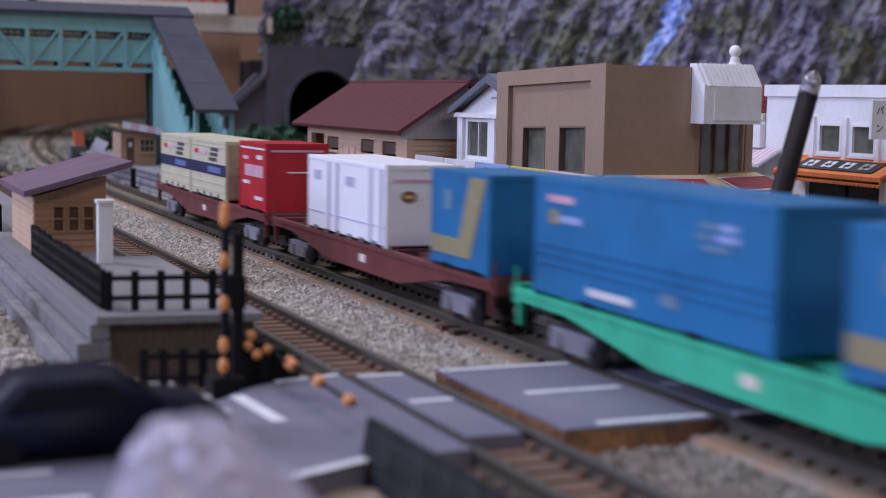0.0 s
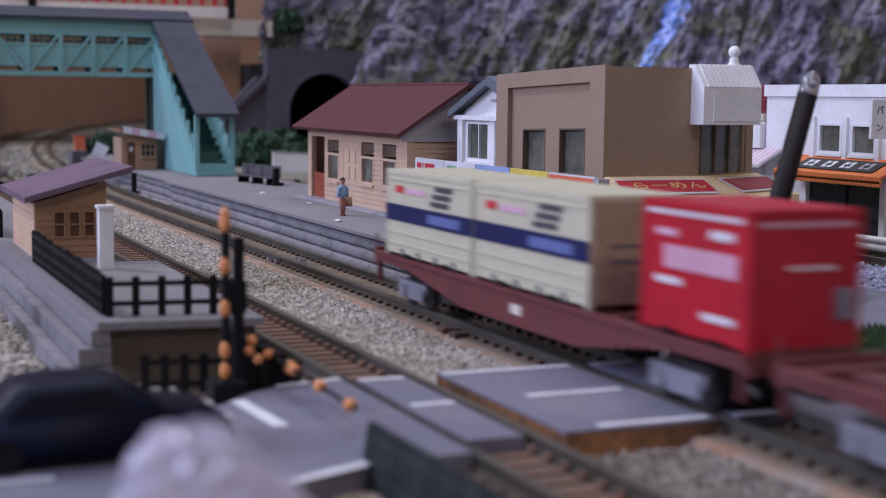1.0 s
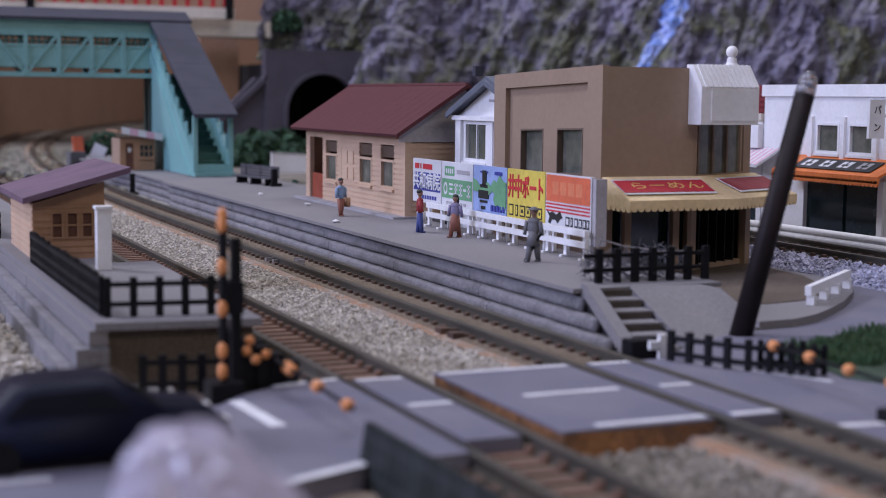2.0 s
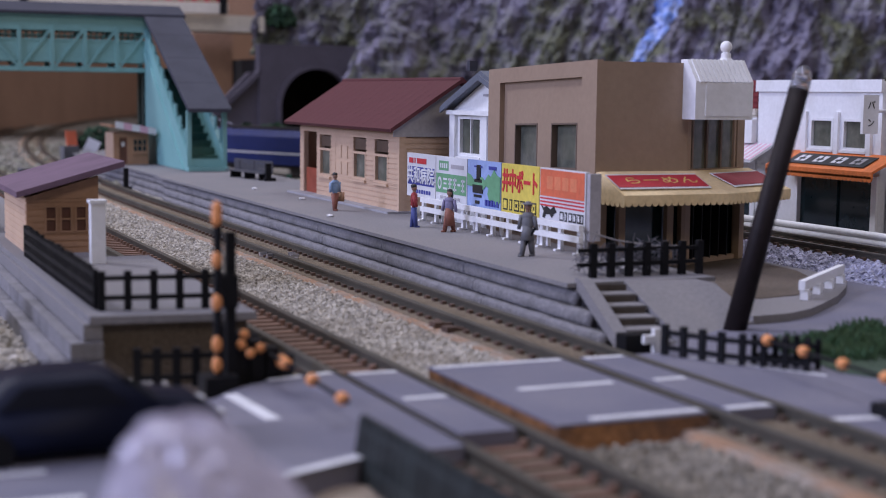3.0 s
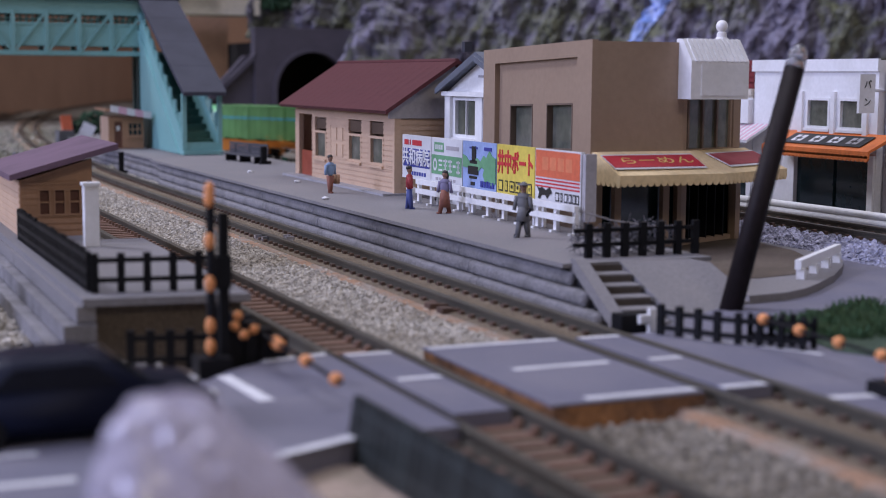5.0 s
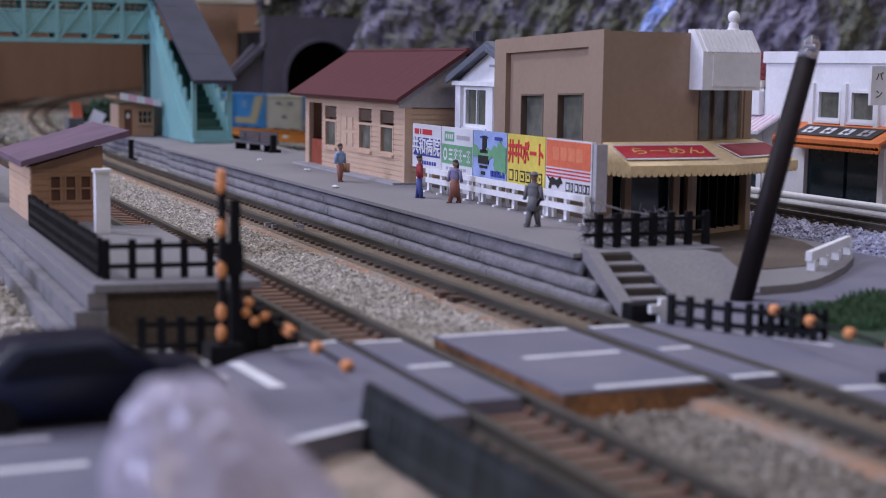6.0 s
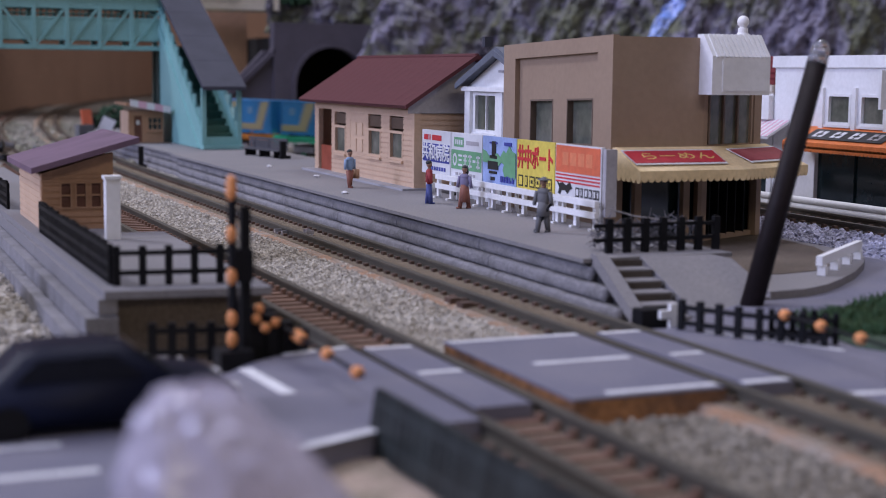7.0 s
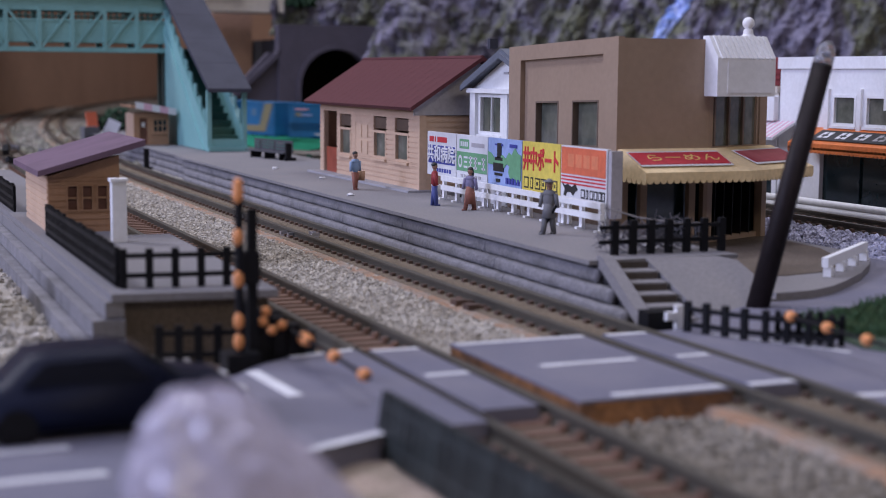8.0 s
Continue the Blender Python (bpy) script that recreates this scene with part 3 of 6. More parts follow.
lo = [bm.verts.new(mm(a, b, -5)) for a, b, c in top]
hi = [bm.verts.new(mm(*q)) for q in top]
bm.faces.new(lo)
bm.faces.new(hi[::-1])
for i in range(6):
    bm.faces.new((lo[i], hi[i], hi[(i + 1) % 6], lo[(i + 1) % 6]))
part("ramp", bm, M_PLAT, PLAT, "grey ramp beside the steps", bevel=.3)
PAVE = [(148.5, 209.6), (157, 210.6), (164, 214.0), (171, 219.2), (180, 226.6), (190, 236.6), (197, 245), (200.5, 258), (202, 330), (202, 365), (152.6, 365), (152.6, 227.4), (149, 226.5)]
pave = poly_slab("pavement", PAVE, -5, 1.3, M_PLAT, "kerbed grey pavement round the corner shop", "pavement")
part("dirt_patch", prism(B(), [(153, 231), (163, 227.5), (173, 229.5), (182, 236), (190, 246), (197, 262), (200, 290), (196, 360), (153, 360)], 'z', 1.3, 1.45), M_DIRT, pave, "dark earth strewn on the pavement")
poly_slab("grass_patch", [(134, 168), (138.5, 190), (146, 195), (158, 198.5), (168, 199), (168, 150), (141, 152)], -5, .2, M_GRASS, "green flocked grass beside the far road", "grass")


def grass_tufts():
    """Short flock blades standing in clumps."""
    rng2 = random.Random(31)
    verts, faces = [], []
    for _ in range(420):
        cx, cy = rng2.uniform(136, 166), rng2.uniform(172, 198)
        if cy > 187 + (cx - 136) * .38 or cy < 174 - (cx - 136) * .1:
            continue
        hgt = rng2.uniform(.7, 2.4)
        for _ in range(14):
            x, y = cx + rng2.gauss(0, .8), cy + rng2.gauss(0, .8)
            a = rng2.uniform(0, 6.28)
            dx, dy, w = math.cos(a) * .7, math.sin(a) * .7, .16
            k = len(verts)
            verts += [mm(x - w, y, .1), mm(x + w, y + w, .1), mm(x + dx + w * .5, y + dy, hgt * rng2.uniform(.6, 1.1)), mm(x + dx - w * .5, y + dy, hgt)]
            faces.append((k, k + 1, k + 2, k + 3))
    me = bpy.data.meshes.new("grass_tufts")
    me.from_pydata(verts, [], faces)
    me.materials.append(M_BLADES)
    tagged(new("grass_tufts", me), "uneven green flock grass beside the far road", "grass", kind="stuff")


grass_tufts()

# near platform
PN = thing("platform_near", "short grey platform beside the near track", "platform", kind="structure")
part("deck", prism(B(), [(35.5, 215), (60.0, 212), (60.6, 293), (51.5, 293), (51.5, 500), (34.5, 500)], 'z', 4.8, 6), M_PLAT, PN, bevel=.25)
part("core", prism(B(), [(37.3, 217), (59.0, 214), (59.4, 292), (50.8, 292), (50.8, 499), (36.3, 499)], 'z', -5, 4.8), M_DIRT, PN, "dark brown platform side")

for row, (xa, z0, z1, y0) in enumerate(((34.6, 2.4, 4.8, 215.2), (32.6, -.4, 2.2, 214.4), (30.4, -4, -.6, 213.4))):
    for k in range(4):
        kerb = box(B(), xa, 37.4, y0 + k * 71.5, y0 + k * 71.5 + 71.1, z0, z1)
        part("kerb_slab", kerb, M_STONE if row else M_PLAT, PN, "long grey kerb slab", bevel=.3)

# terrace wall, beam and railing beyond the station
wall = part("wall_terrace", B(), M_TERRACE)
bm = B()
prism(bm, [(60, 1180), (172, 1511), (330, 1960), (520, 2500), (900, 2500), (900, 2530), (500, 2530), (300, 1975), (145, 1525), (35, 1190)], 'z', -5, 420)
wall.data = mesh_of("wall_terrace", bm, M_TERRACE)
tagged(wall, "plain brown terrace board behind the far curve", "wall", kind="structure")
recess = part("wall_recess", prism(B(), [(256, 1060), (285, 1060), (285, 1075), (256, 1075)], 'z', -5, 92), M_TERRACE)
tagged(recess, "brown board under the cream beam", "wall", kind="structure")
beam = part("trim_beam", box(B(), 150, 292, 1000, 1040, 80.5, 91.5), M_CREAMBEAM, None, bevel=1)
tagged(beam, "cream edge beam of the upper terrace", "beam", kind="structure")
rail_t = thing("terrace_railing", "red railing over a cream band on the upper terrace", "railing")
part("band", box(B(), -160, 262, 985, 995, 91.5, 99), M_CREAMBEAM, rail_t, "cream band")
part("top_rail", box(B(), -160, 262, 988, 991, 116, 119), M_CONTRED, rail_t)
for k in range(48):
    part("baluster", box(B(), -158 + k * 8.8, -155.5 + k * 8.8, 988, 990.5, 99, 116), M_CONTRED, rail_t)
for xx in (128, 260):
    part("post", box(B(), xx - 4, xx + 1, 984, 994, 91.5, 122), M_BLACK, rail_t)
back = part("wall_upper", box(B(), -700, 360, 1260, 1275, 92, 420), M_TERRACE)
tagged(back, "brown wall above the terrace", "wall", kind="structure")

# tunnel
tun = thing("tunnel_portal", "dark stone tunnel portal with a round arch", "tunnel", kind="structure")


def arch_points(xc, r, zs, n=14):
    return [(xc + r * math.cos(a), zs + r * math.sin(a)) for a in (math.pi - math.pi * i / n for i in range(n + 1))]


inner = [(291, -5)] + arch_points(317, 26, 29) + [(343, -5)]
part("face", prism(B(), [(276, -5), (276, 71), (358, 71), (358, -5)] + inner[::-1], 'y', 958, 968), M_TUNNEL, tun)
ring_o = [(288.5, -5)] + arch_points(317, 28.5, 29) + [(345.5, -5)]
part("arch_ring", prism(B(), ring_o + inner[::-1], 'y', 955.5, 958), M_TUNNEL, tun, "projecting arch ring")
part("lining", prism(B(), [(286, -5), (286, 62), (350, 62), (350, -5), (348, -5), (348, 60), (288, 60), (288, -5)], 'y', 968, 1200), M_TUNNELIN, tun, "black tunnel lining")
bm = ball(B(), 366, 948, 34, 32, 1.0, .5, 1.75, seg=48, rings=36)
for q in bm.verts:
    w = noise.fractal(q.co * 90, .8, 2.0, 5) * .006 + noise.noise(q.co * 30) * .005
    q.co += Vector((q.co.x - .366, (q.co.y - .948) * 2, 0)).normalized() * w
tagged(part("rock_outcrop", bm, M_ROCK, None), "mossy plaster rock beside the tunnel portal", "rock", kind="structure")
part("wing_wall", prism(B(), [(228, 8), (277, 8), (277, 52), (270, 52)], 'y', 962, 968), M_TUNNEL, tun, "sloping wing wall")
part("coping", prism(B(), [(226, 8), (232, 8), (277, 50), (277, 54)], 'y', 958, 969), M_TUNNEL, tun, "dark sloping coping")


# mountain
ROCK_LINE = [(270, 985), (345, 985), (420, 960), (560, 800), (760, 700), (1400, 560), (1700, 500)]
ROCK_S = [0.0]
for pa, pb in zip(ROCK_LINE, ROCK_LINE[1:]):
    ROCK_S.append(ROCK_S[-1] + math.hypot(pb[0] - pa[0], pb[1] - pa[1]))


def rock_point(s, z, proud=0.0):
    """A point of the mountain's face, s millimetres along its foot and z up."""
    k = max(q for q in range(len(ROCK_S) - 1) if ROCK_S[q] <= s + 1e-6)
    u = (s - ROCK_S[k]) / (ROCK_S[k + 1] - ROCK_S[k])
    a, b = ROCK_LINE[k], ROCK_LINE[k + 1]
    x, y = a[0] + (b[0] - a[0]) * u, a[1] + (b[1] - a[1]) * u
    lean = s - z * .28
    fold = noise.fractal(Vector((lean * .016, 0.3, z * .005)), 0.9, 2.1, 4) * 15
    ridge = noise.ridged_multi_fractal(Vector((lean * .052, 3.3, z * .016)), 0.8, 2.2, 6, 0.9, 2.0) * 9
    fine = noise.fractal(Vector((s * .11, 7.1, z * .09)), 0.6, 2.1, 5) * 5
    d = fold - ridge + fine + z * .30 + 8 - proud
    if s < 110 and z < 84:
        d = max(d, 5.0)
    return mm(x + d * .68, y + d * .73, z)


def mountain():
    bm = B()
    nx, nz, smax = 420, 130, 900.0
    grid = [[bm.verts.new(rock_point(smax * i / nx, -5 + 300 * j / nz)) for i in range(nx + 1)] for j in range(nz + 1)]
    for j in range(nz):
        for i in range(nx):
            if smax * i / nx < 76 and -5 + 300 * j / nz < 64:
                continue
            bm.faces.new((grid[j][i], grid[j][i + 1], grid[j + 1][i + 1], grid[j + 1][i]))
    ob = part("mountain", bm, M_ROCK, None)
    tagged(ob, "violet-grey painted plaster mountain with moss patches", "mountain", kind="structure")
    bm = B()
    n = 90
    rows = []
    for j in range(n + 1):
        z = 30 + 250 * j / n
        c = 289 + (z - 63) * .42 + 3 * noise.noise(Vector((z * .05, 1, 2)))
        w = 4.5 + (z - 60) * .09 + 3.2 * noise.noise(Vector((z * .22, 5, 2)))
        rows.append([bm.verts.new(rock_point(c - w + 2 * w * i / 8, z, 1.5 + 1.5 * math.sin(math.pi * i / 8))) for i in range(9)])
    for a, b in zip(rows, rows[1:]):
        for i in range(8):
            bm.faces.new((a[i], a[i + 1], b[i + 1], b[i]))
    ob = part("waterfall", bm, M_FOAM, None)
    tagged(ob, "bright blue painted waterfall down the mountain", "waterfall", kind="structure")


mountain()

# the room: unseen surfaces, added to close it and bounce the lamps' light
for name, c in (("wall_left", (-2100, -2000, -2700, 3500, -800, 1800)), ("wall_right", (2300, 2400, -2700, 3500, -800, 1800)), ("wall_front", (-2000, 2300, -2700, -2600, -800, 1800)),
                ("wall_back", (-2000, 2300, 3400, 3500, -800, 1800)), ("ceiling", (-2100, 2400, -2700, 3500, 1800, 1880)), ("floor", (-2100, 2400, -2700, 3500, -880, -800))):
    tagged(part(name, box(B(), *c), M_ROOMWALL), "plain pale room surface out of view", "wall", kind="structure")

# ---------------------------------------------------------------- buildings


def face_x(x):
    """Wall space on the plane x facing the tracks: first along +y, second outwards (-x), third up."""
    return Matrix(((0, -1, 0, x * MM), (1, 0, 0, 0), (0, 0, 1, 0), (0, 0, 0, 1)))


def face_y(y):
    """Wall space on the plane y facing the camera: first along +x, second outwards (-y), third up."""
    return Matrix(((1, 0, 0, 0), (0, -1, 0, y * MM), (0, 0, 1, 0), (0, 0, 0, 1)))


def holed(bm, u0, u1, v0, v1, holes, m, thick=1.2, boards=0.0, proud=0.22):
    """A wall from u0 to u1 and v0 to v1 with rectangular openings; with boards, of lapped boards of that height."""
    vs = sorted({v0, v1, *[h[2] for h in holes], *[h[3] for h in holes]} | ({v0 + k * boards for k in range(1, int((v1 - v0) / boards) + 1)} if boards else set()))
    vs = [q for q in vs if v0 <= q <= v1]
    for a, b in zip(vs, vs[1:]):
        if b - a < 1e-4:
            continue
        cut = sorted((h[0], h[1]) for h in holes if h[2] < (a + b) / 2 < h[3])
        u = u0
        for c0, c1 in cut + [(u1, u1)]:
            if c0 > u:
                box(bm, u, c0, -thick, 0, a, b, m)
                if boards:
                    box(bm, u, c0, 0, proud, a, a + (b - a) * .72, m)
            u = max(u, c1)
    bmesh.ops.remove_doubles(bm, verts=bm.verts, dist=1e-6)
    return bm


def window(parent, m, u0, u1, v0, v1, frame_mat, pane=M_GLASS, bars=(1, 1), depth=0.7, sill=True, width=.55, label=""):
    """A framed window in wall space; bars: panes across and up."""
    bm = B()
    box(bm, u0, u0 + width, -depth, .3, v0, v1, m)
    box(bm, u1 - width, u1, -depth, .3, v0, v1, m)
    box(bm, u0 + width, u1 - width, -depth, .3, v1 - width, v1, m)
    box(bm, u0 + width, u1 - width, -depth, .3, v0, v0 + width, m)
    for k in range(1, bars[0]):
        c = u0 + (u1 - u0) * k / bars[0]
        box(bm, c - .2, c + .2, -depth, 0, v0 + width, v1 - width, m)
    for k in range(1, bars[1]):
        c = v0 + (v1 - v0) * k / bars[1]
        box(bm, u0 + width, u1 - width, -depth, .05, c - .2, c + .2, m)
    w = part("window", bm, frame_mat, parent, label)
    part("pane", box(B(), u0 + .1, u1 - .1, -depth - .25, -depth + .05, v0 + .1, v1 - .1, m), pane, w)
    if sill:
        part("sill", box(B(), u0 - .4, u1 + .4, .02, .9, v0 - .7, v0 - .02, m), frame_mat, w)
    return w


def roof_tiles(parent, xe, ze, xr, zr, y0, y1, mat, rows=12, length=12.0, thick=.40, name="roof"):
    """A slope of overlapping courses from the eave (xe, ze) to the ridge (xr, zr), along y."""
    L = math.hypot(xr - xe, zr - ze)
    a = math.atan2(zr - ze, xr - xe)
    slab = B()
    nx, nz = -math.sin(a) * .4, math.cos(a) * .4
    if nz < 0:
        nx, nz = -nx, -nz
    prism(slab, [(xe, ze), (xr, zr), (xr - nx * 2.2, zr - nz * 2.2), (xe - nx * 2.2, ze - nz * 2.2)], 'y', y0, y1)
    roof = part(name, slab, mat, parent)
    d = L / rows
    n = max(1, round((y1 - y0) / length))
    step = (y1 - y0) / n
    s = 1 if xr > xe else -1
    tile = mesh_of("tile_course", prism(B(), [(0, .02), (d * 1.15, .02), (d * 1.15, .18), (0, thick)], 'y', -step / 2 + .03, step / 2 - .03), mat)
    for r in range(rows):
        for k in range(n):
            x, z = xe + (xr - xe) * r / rows, ze + (zr - ze) * r / rows
            m = turn(x, y0 + step * (k + .5), z) @ Matrix.Rotation(-a, 4, 'Y')
            if s < 0:
                m = turn(x, y0 + step * (k + .5), z) @ Matrix.Rotation(math.pi, 4, 'Z') @ Matrix.Rotation(-(math.pi - a), 4, 'Y')
            piece("tile_course", tile, roof, m)
    return roof


# station building
def station():
    t = thing("station_building", "small wooden station house with a red-brown tiled roof on the platform", "station")
    fx, fy = face_x(148), face_y(375.5)
    wins = [(384.8, 395.6, 13.5, 26.0), (402.8, 413.8, 13.5, 26.0), (434.5, 445.5, 12.8, 25.8)]
    hatch = (418, 430, 13.5, 24)
    porch = (448.5, 462, 6.2, 26.5)
    part("front_wall", holed(B(), 376, 466, 6.6, 28.6, wins + [hatch, porch], fx, 1.4, boards=1.45), M_BEIGE, t)
    part("corner_post", box(B(), 147.4, 149.4, 375.2, 376.6, 6.5, 29), M_BEIGE, t)
    part("end_wall", holed(B(), 149.4, 182, 6.6, 27.0, [], fy, 1.2, boards=1.45), M_BEIGE, t)
    part("back_wall", box(B(), 181, 182.4, 376.8, 466, 6, 29), M_BEIGE, t)
    part("far_wall", box(B(), 149.4, 181, 465, 466.4, 6, 29), M_BEIGE, t)
    part("plinth", box(B(), 143.6, 187, 374.0, 467, 5.6, 6.6), M_PALESTEP, t, "pale concrete plinth", bevel=.2)
    part("gable", prism(B(), [(145.5, 27.2), (183.5, 27.2), (183.5, 30.4), (164.4, 42.4), (145.5, 30.4)], 'y', 374.9, 375.15), M_INKGREY, t, "plain grey gable board")
    for w in wins:
        big = (w[0], w[1], w[2], w[3] - 4.2)
        q = window(t, fx, *big, M_BEIGE, bars=(1, 1), width=.7)
        part("top_light", box(B(), w[0] + .3, w[1] - .3, -1.0, -.3, w[3] - 3.6, w[3] - .4, fx), M_TOPLIGHT, q, "dark upper light")
    part("notice_hatch", box(B(), hatch[0], hatch[1], -1, .1, hatch[2], hatch[3], fx), M_BEIGE, t)
    for k in range(2):
        for j in range(2):
            part("hatch_panel", box(B(), hatch[0] + .8 + k * 5.6, hatch[0] + 5.2 + k * 5.6, .1, .35, hatch[2] + .8 + j * 5, hatch[2] + 4.6 + j * 5, fx), M_BEIGE, t)
    part("porch_back", box(B(), 448, 463, -12, -11, 6.6, 27, fx), M_DOORDARK, t)
    part("porch_side", box(B(), 447.6, 448.5, -12, -1.4, 6.6, 27, fx), M_DOORDARK, t)
    part("porch_gate", box(B(), 449, 461, -1.3, -.5, 6.6, 14.6, fx), M_DOORRED, t, "orange-red low gate", bevel=.2)
    roof_tiles(t, 143.2, 29.3, 164.4, 43.2, 371.6, 469.5, M_REDROOF, rows=20, length=6.2, thick=.13)
    roof_tiles(t, 185.6, 29.3, 164.4, 43.2, 371.6, 469.5, M_REDROOF, rows=6, length=25)
    part("ridge_cap", rod(B(), (164.4, 371.4, 43.1), (164.4, 469.7, 43.1), .7), M_REDROOF, t)
    for xa in (143.2, 185.6):
        part("verge_board", prism(B(), [(xa, 28.4), (xa, 29.6), (164.4, 43.5), (164.4, 42.3)], 'y', 370.9, 371.6), M_REDROOF, t, "dark red verge board")
    return t


station()


# corner shop: brown two-storey building with an awning
def corner_shop():
    t = thing("corner_shop", "brown two-storey corner noodle shop with a yellow scalloped awning", "shop")
    fx, fy = face_x(154.6), face_y(278)
    wins = [(288.7, 301.2, 22.8, 33.4), (308.2, 320.3, 22.8, 33.4)]
    ztop = 46.0
    # the platform side is sheared out of level to fit the camera's view
    view_shear = Matrix(((1, 0, 0, 0), (0, 1, 0, 0), (0, -.030, 1, .030 * 279 * MM), (0, 0, 0, 1)))
    # side wall towards the platform: a recessed field between piers and a heavy lintel
    side_wall = moved(holed(B(), 280, 333, 1.5, ztop, wins, Matrix.Translation((1.3 * MM, 0, 0)) @ fx, 1.6), view_shear)
    part("side_wall", side_wall, M_BROWNWALL, t)
    part("pier", moved(box(B(), 154.6, 156.1, 277.9, 284.6, 1.5, 46.9), view_shear), M_BROWNWALL, t)
    part("pier", moved(box(B(), 154.6, 156.1, 326.4, 333, 1.5, 46.9), view_shear), M_BROWNWALL, t)
    part("lintel", moved(prism(B(), [(154.6, 43.4), (156.1, 43.4), (156.1, 46.9), (154.6, 46.9)], 'y', 284.6, 326.4), view_shear), M_BROWNWALL, t)
    for w in wins:
        window(t, view_shear @ Matrix.Translation((1.5 * MM, 0, 0)) @ fx, *w, M_WINDOWEDGE, bars=(1, 1), sill=False, width=.4, depth=1.3)
    # street wall
    part("street_wall", holed(B(), 156.1, 178, 1.5, 46.6, [(157.8, 177, 2.6, 19)], fy, 1.8), M_BROWNWALL, t)
    part("canted_wall", holed(B(), 0, 24, 1.5, 46.6, [(1.5, 21, 23, 35), (2, 22, 2.6, 19)], turn(178, 278, 0, 0, 0, 24) @ Matrix.Diagonal((1, -1, 1, 1)), 1.5), M_BROWNWALL, t)
    part("canted_window", box(B(), 1.2, 21.4, .8, 1.4, 22.8, 35.2, turn(178, 278, 0, 0, 0, 24)), M_GLASS, t, "dim upper window")
    for k in range(4):
        part("mullion", box(B(), 2.2 + k * 5.9, 2.9 + k * 5.9, .2, .8, 23, 35, turn(178, 278, 0, 0, 0, 24)), M_BROWNWALL if k == 3 else M_WINDOWEDGE, t)
    part("rear_wall", box(B(), 156.2, 200, 331.5, 333, 1.5, 44.4), M_BROWNWALL, t)
    part("end_wall", box(B(), 198.5, 200, 288.5, 331.5, 1.5, 46), M_BROWNWALL, t)
    part("flat_roof", moved(prism(B(), [(156.0, 279.4), (177.5, 279.4), (199, 289), (199, 331.4), (156.0, 331.4)], 'z', 43.5, 44.4), view_shear), M_BROWNWALL, t)
    # ground floor glazing and posts
    part("shop_window", box(B(), 157, 178, 280.4, 281, 2.4, 19.4), M_GLASSDARK, t, "dark shop window")
    part("shop_window", box(B(), 1, 23, 2.0, 2.6, 2.4, 19.4, turn(178, 278, 0, 0, 0, 24)), M_GLASSDARK, t, "dark shop window")
    for x in (160.5, 172.8):
        part("door_post", box(B(), x, x + 1.6, 277.2, 278.8, 1.5, 19.4), M_BROWNWALL, t)
    part("door_post", box(B(), 21, 23, -1.2, .6, 1.5, 19.4, turn(178, 278, 0, 0, 0, 24)), M_BROWNWALL, t)
    for k in range(5):
        part("glazing_bar", box(B(), 3 + k * 3.6, 3.3 + k * 3.6, -.1, 1.9, 2.4, 19.4, turn(178, 278, 0, 0, 0, 24)), M_BLACK, t)
    # awnings
    def awning(m, u0, u1, out, board, text, inset, left=0.0, right=0.0):
        bm = B()
        prof = [(0, 22.6), (-1.2, 22.8), (-out, 18.4), (-out, 16.7), (-out + .5, 16.7), (-out + .5, 18.1), (0, 21.8)]
        prism(bm, prof, 'x', u0, u1)
        for q in bm.verts:
            far = min(1, -q.co.y / MM / out)
            q.co.x += (right if q.co.x / MM > (u0 + u1) / 2 else -left) * far * MM
            q.co = m @ q.co
        a = part("awning", bm, M_YELLOWAWN, t, "yellow ochre awning with a scalloped edge")
        n = round((u1 - u0 + left + right) / 1.6)
        for k in range(n):
            c = u0 - left + (u1 - u0 + left + right) * (k + .5) / n
            s = B()
            rod(s, (c, -out + .02, 16.75), (c, -out + .45, 16.75), .78, n=12)
            for q in s.verts:
                q.co = m @ q.co
            part("scallop", s, M_YELLOWAWN, a)
        if not left:
            cheek = B()
            prism(cheek, [(0, 22.7), (-1.2, 22.7), (-out + .1, 18.3), (-out + .1, 16.7), (0, 16.7)], 'x', u0 - .25, u0 + .3)
            for q in cheek.verts:
                q.co = m @ q.co
            part("awning_cheek", cheek, M_YELLOWAWN, a)
            for k in range(6):
                s = B()
                rod(s, (u0 - .2, -out + 1.05 + k * 2.08, 16.75), (u0 + .25, -out + 1.05 + k * 2.08, 16.75), 1.0, n=12)
                for q in s.verts:
                    q.co = m @ q.co
                part("scallop", s, M_YELLOWAWN, a)
        tilt = math.degrees(math.atan2(22.8 - 18.4, out - 1.2))
        mid = m @ turn((u0 + u1) / 2 + inset, -out / 2 - .7, 20.75, tilt, 0, 0)
        w = u1 - u0 - (.6 if text else 4)
        part("board_edge", box(B(), -w / 2, w / 2, -3.7, 3.7, .1, .25, mid), M_SIGNWHITE, a, "white-edged sign board")
        part("board", box(B(), -w / 2 + .1, w / 2 - .3, -3.0, 3.0, .25, .35, mid), board, a, "red sign board")
        if text:
            letters(text, 3.9, M_GOLD, a, mid @ turn(.6, 0, .36) @ Matrix.Diagonal((1.2, .95, 1, 1)), name="lettering")
    awning(turn(0, 278, 0), 155.2, 178.5, 12.5, M_SIGNRED, "\u3089\u30fc\u3081\u3093", -.4, right=2.66)
    awning(turn(178.5, 278, 0, 0, 0, 24), 0, 23.5, 12.5, M_SIGNDULL, "", 1.0, left=2.66)
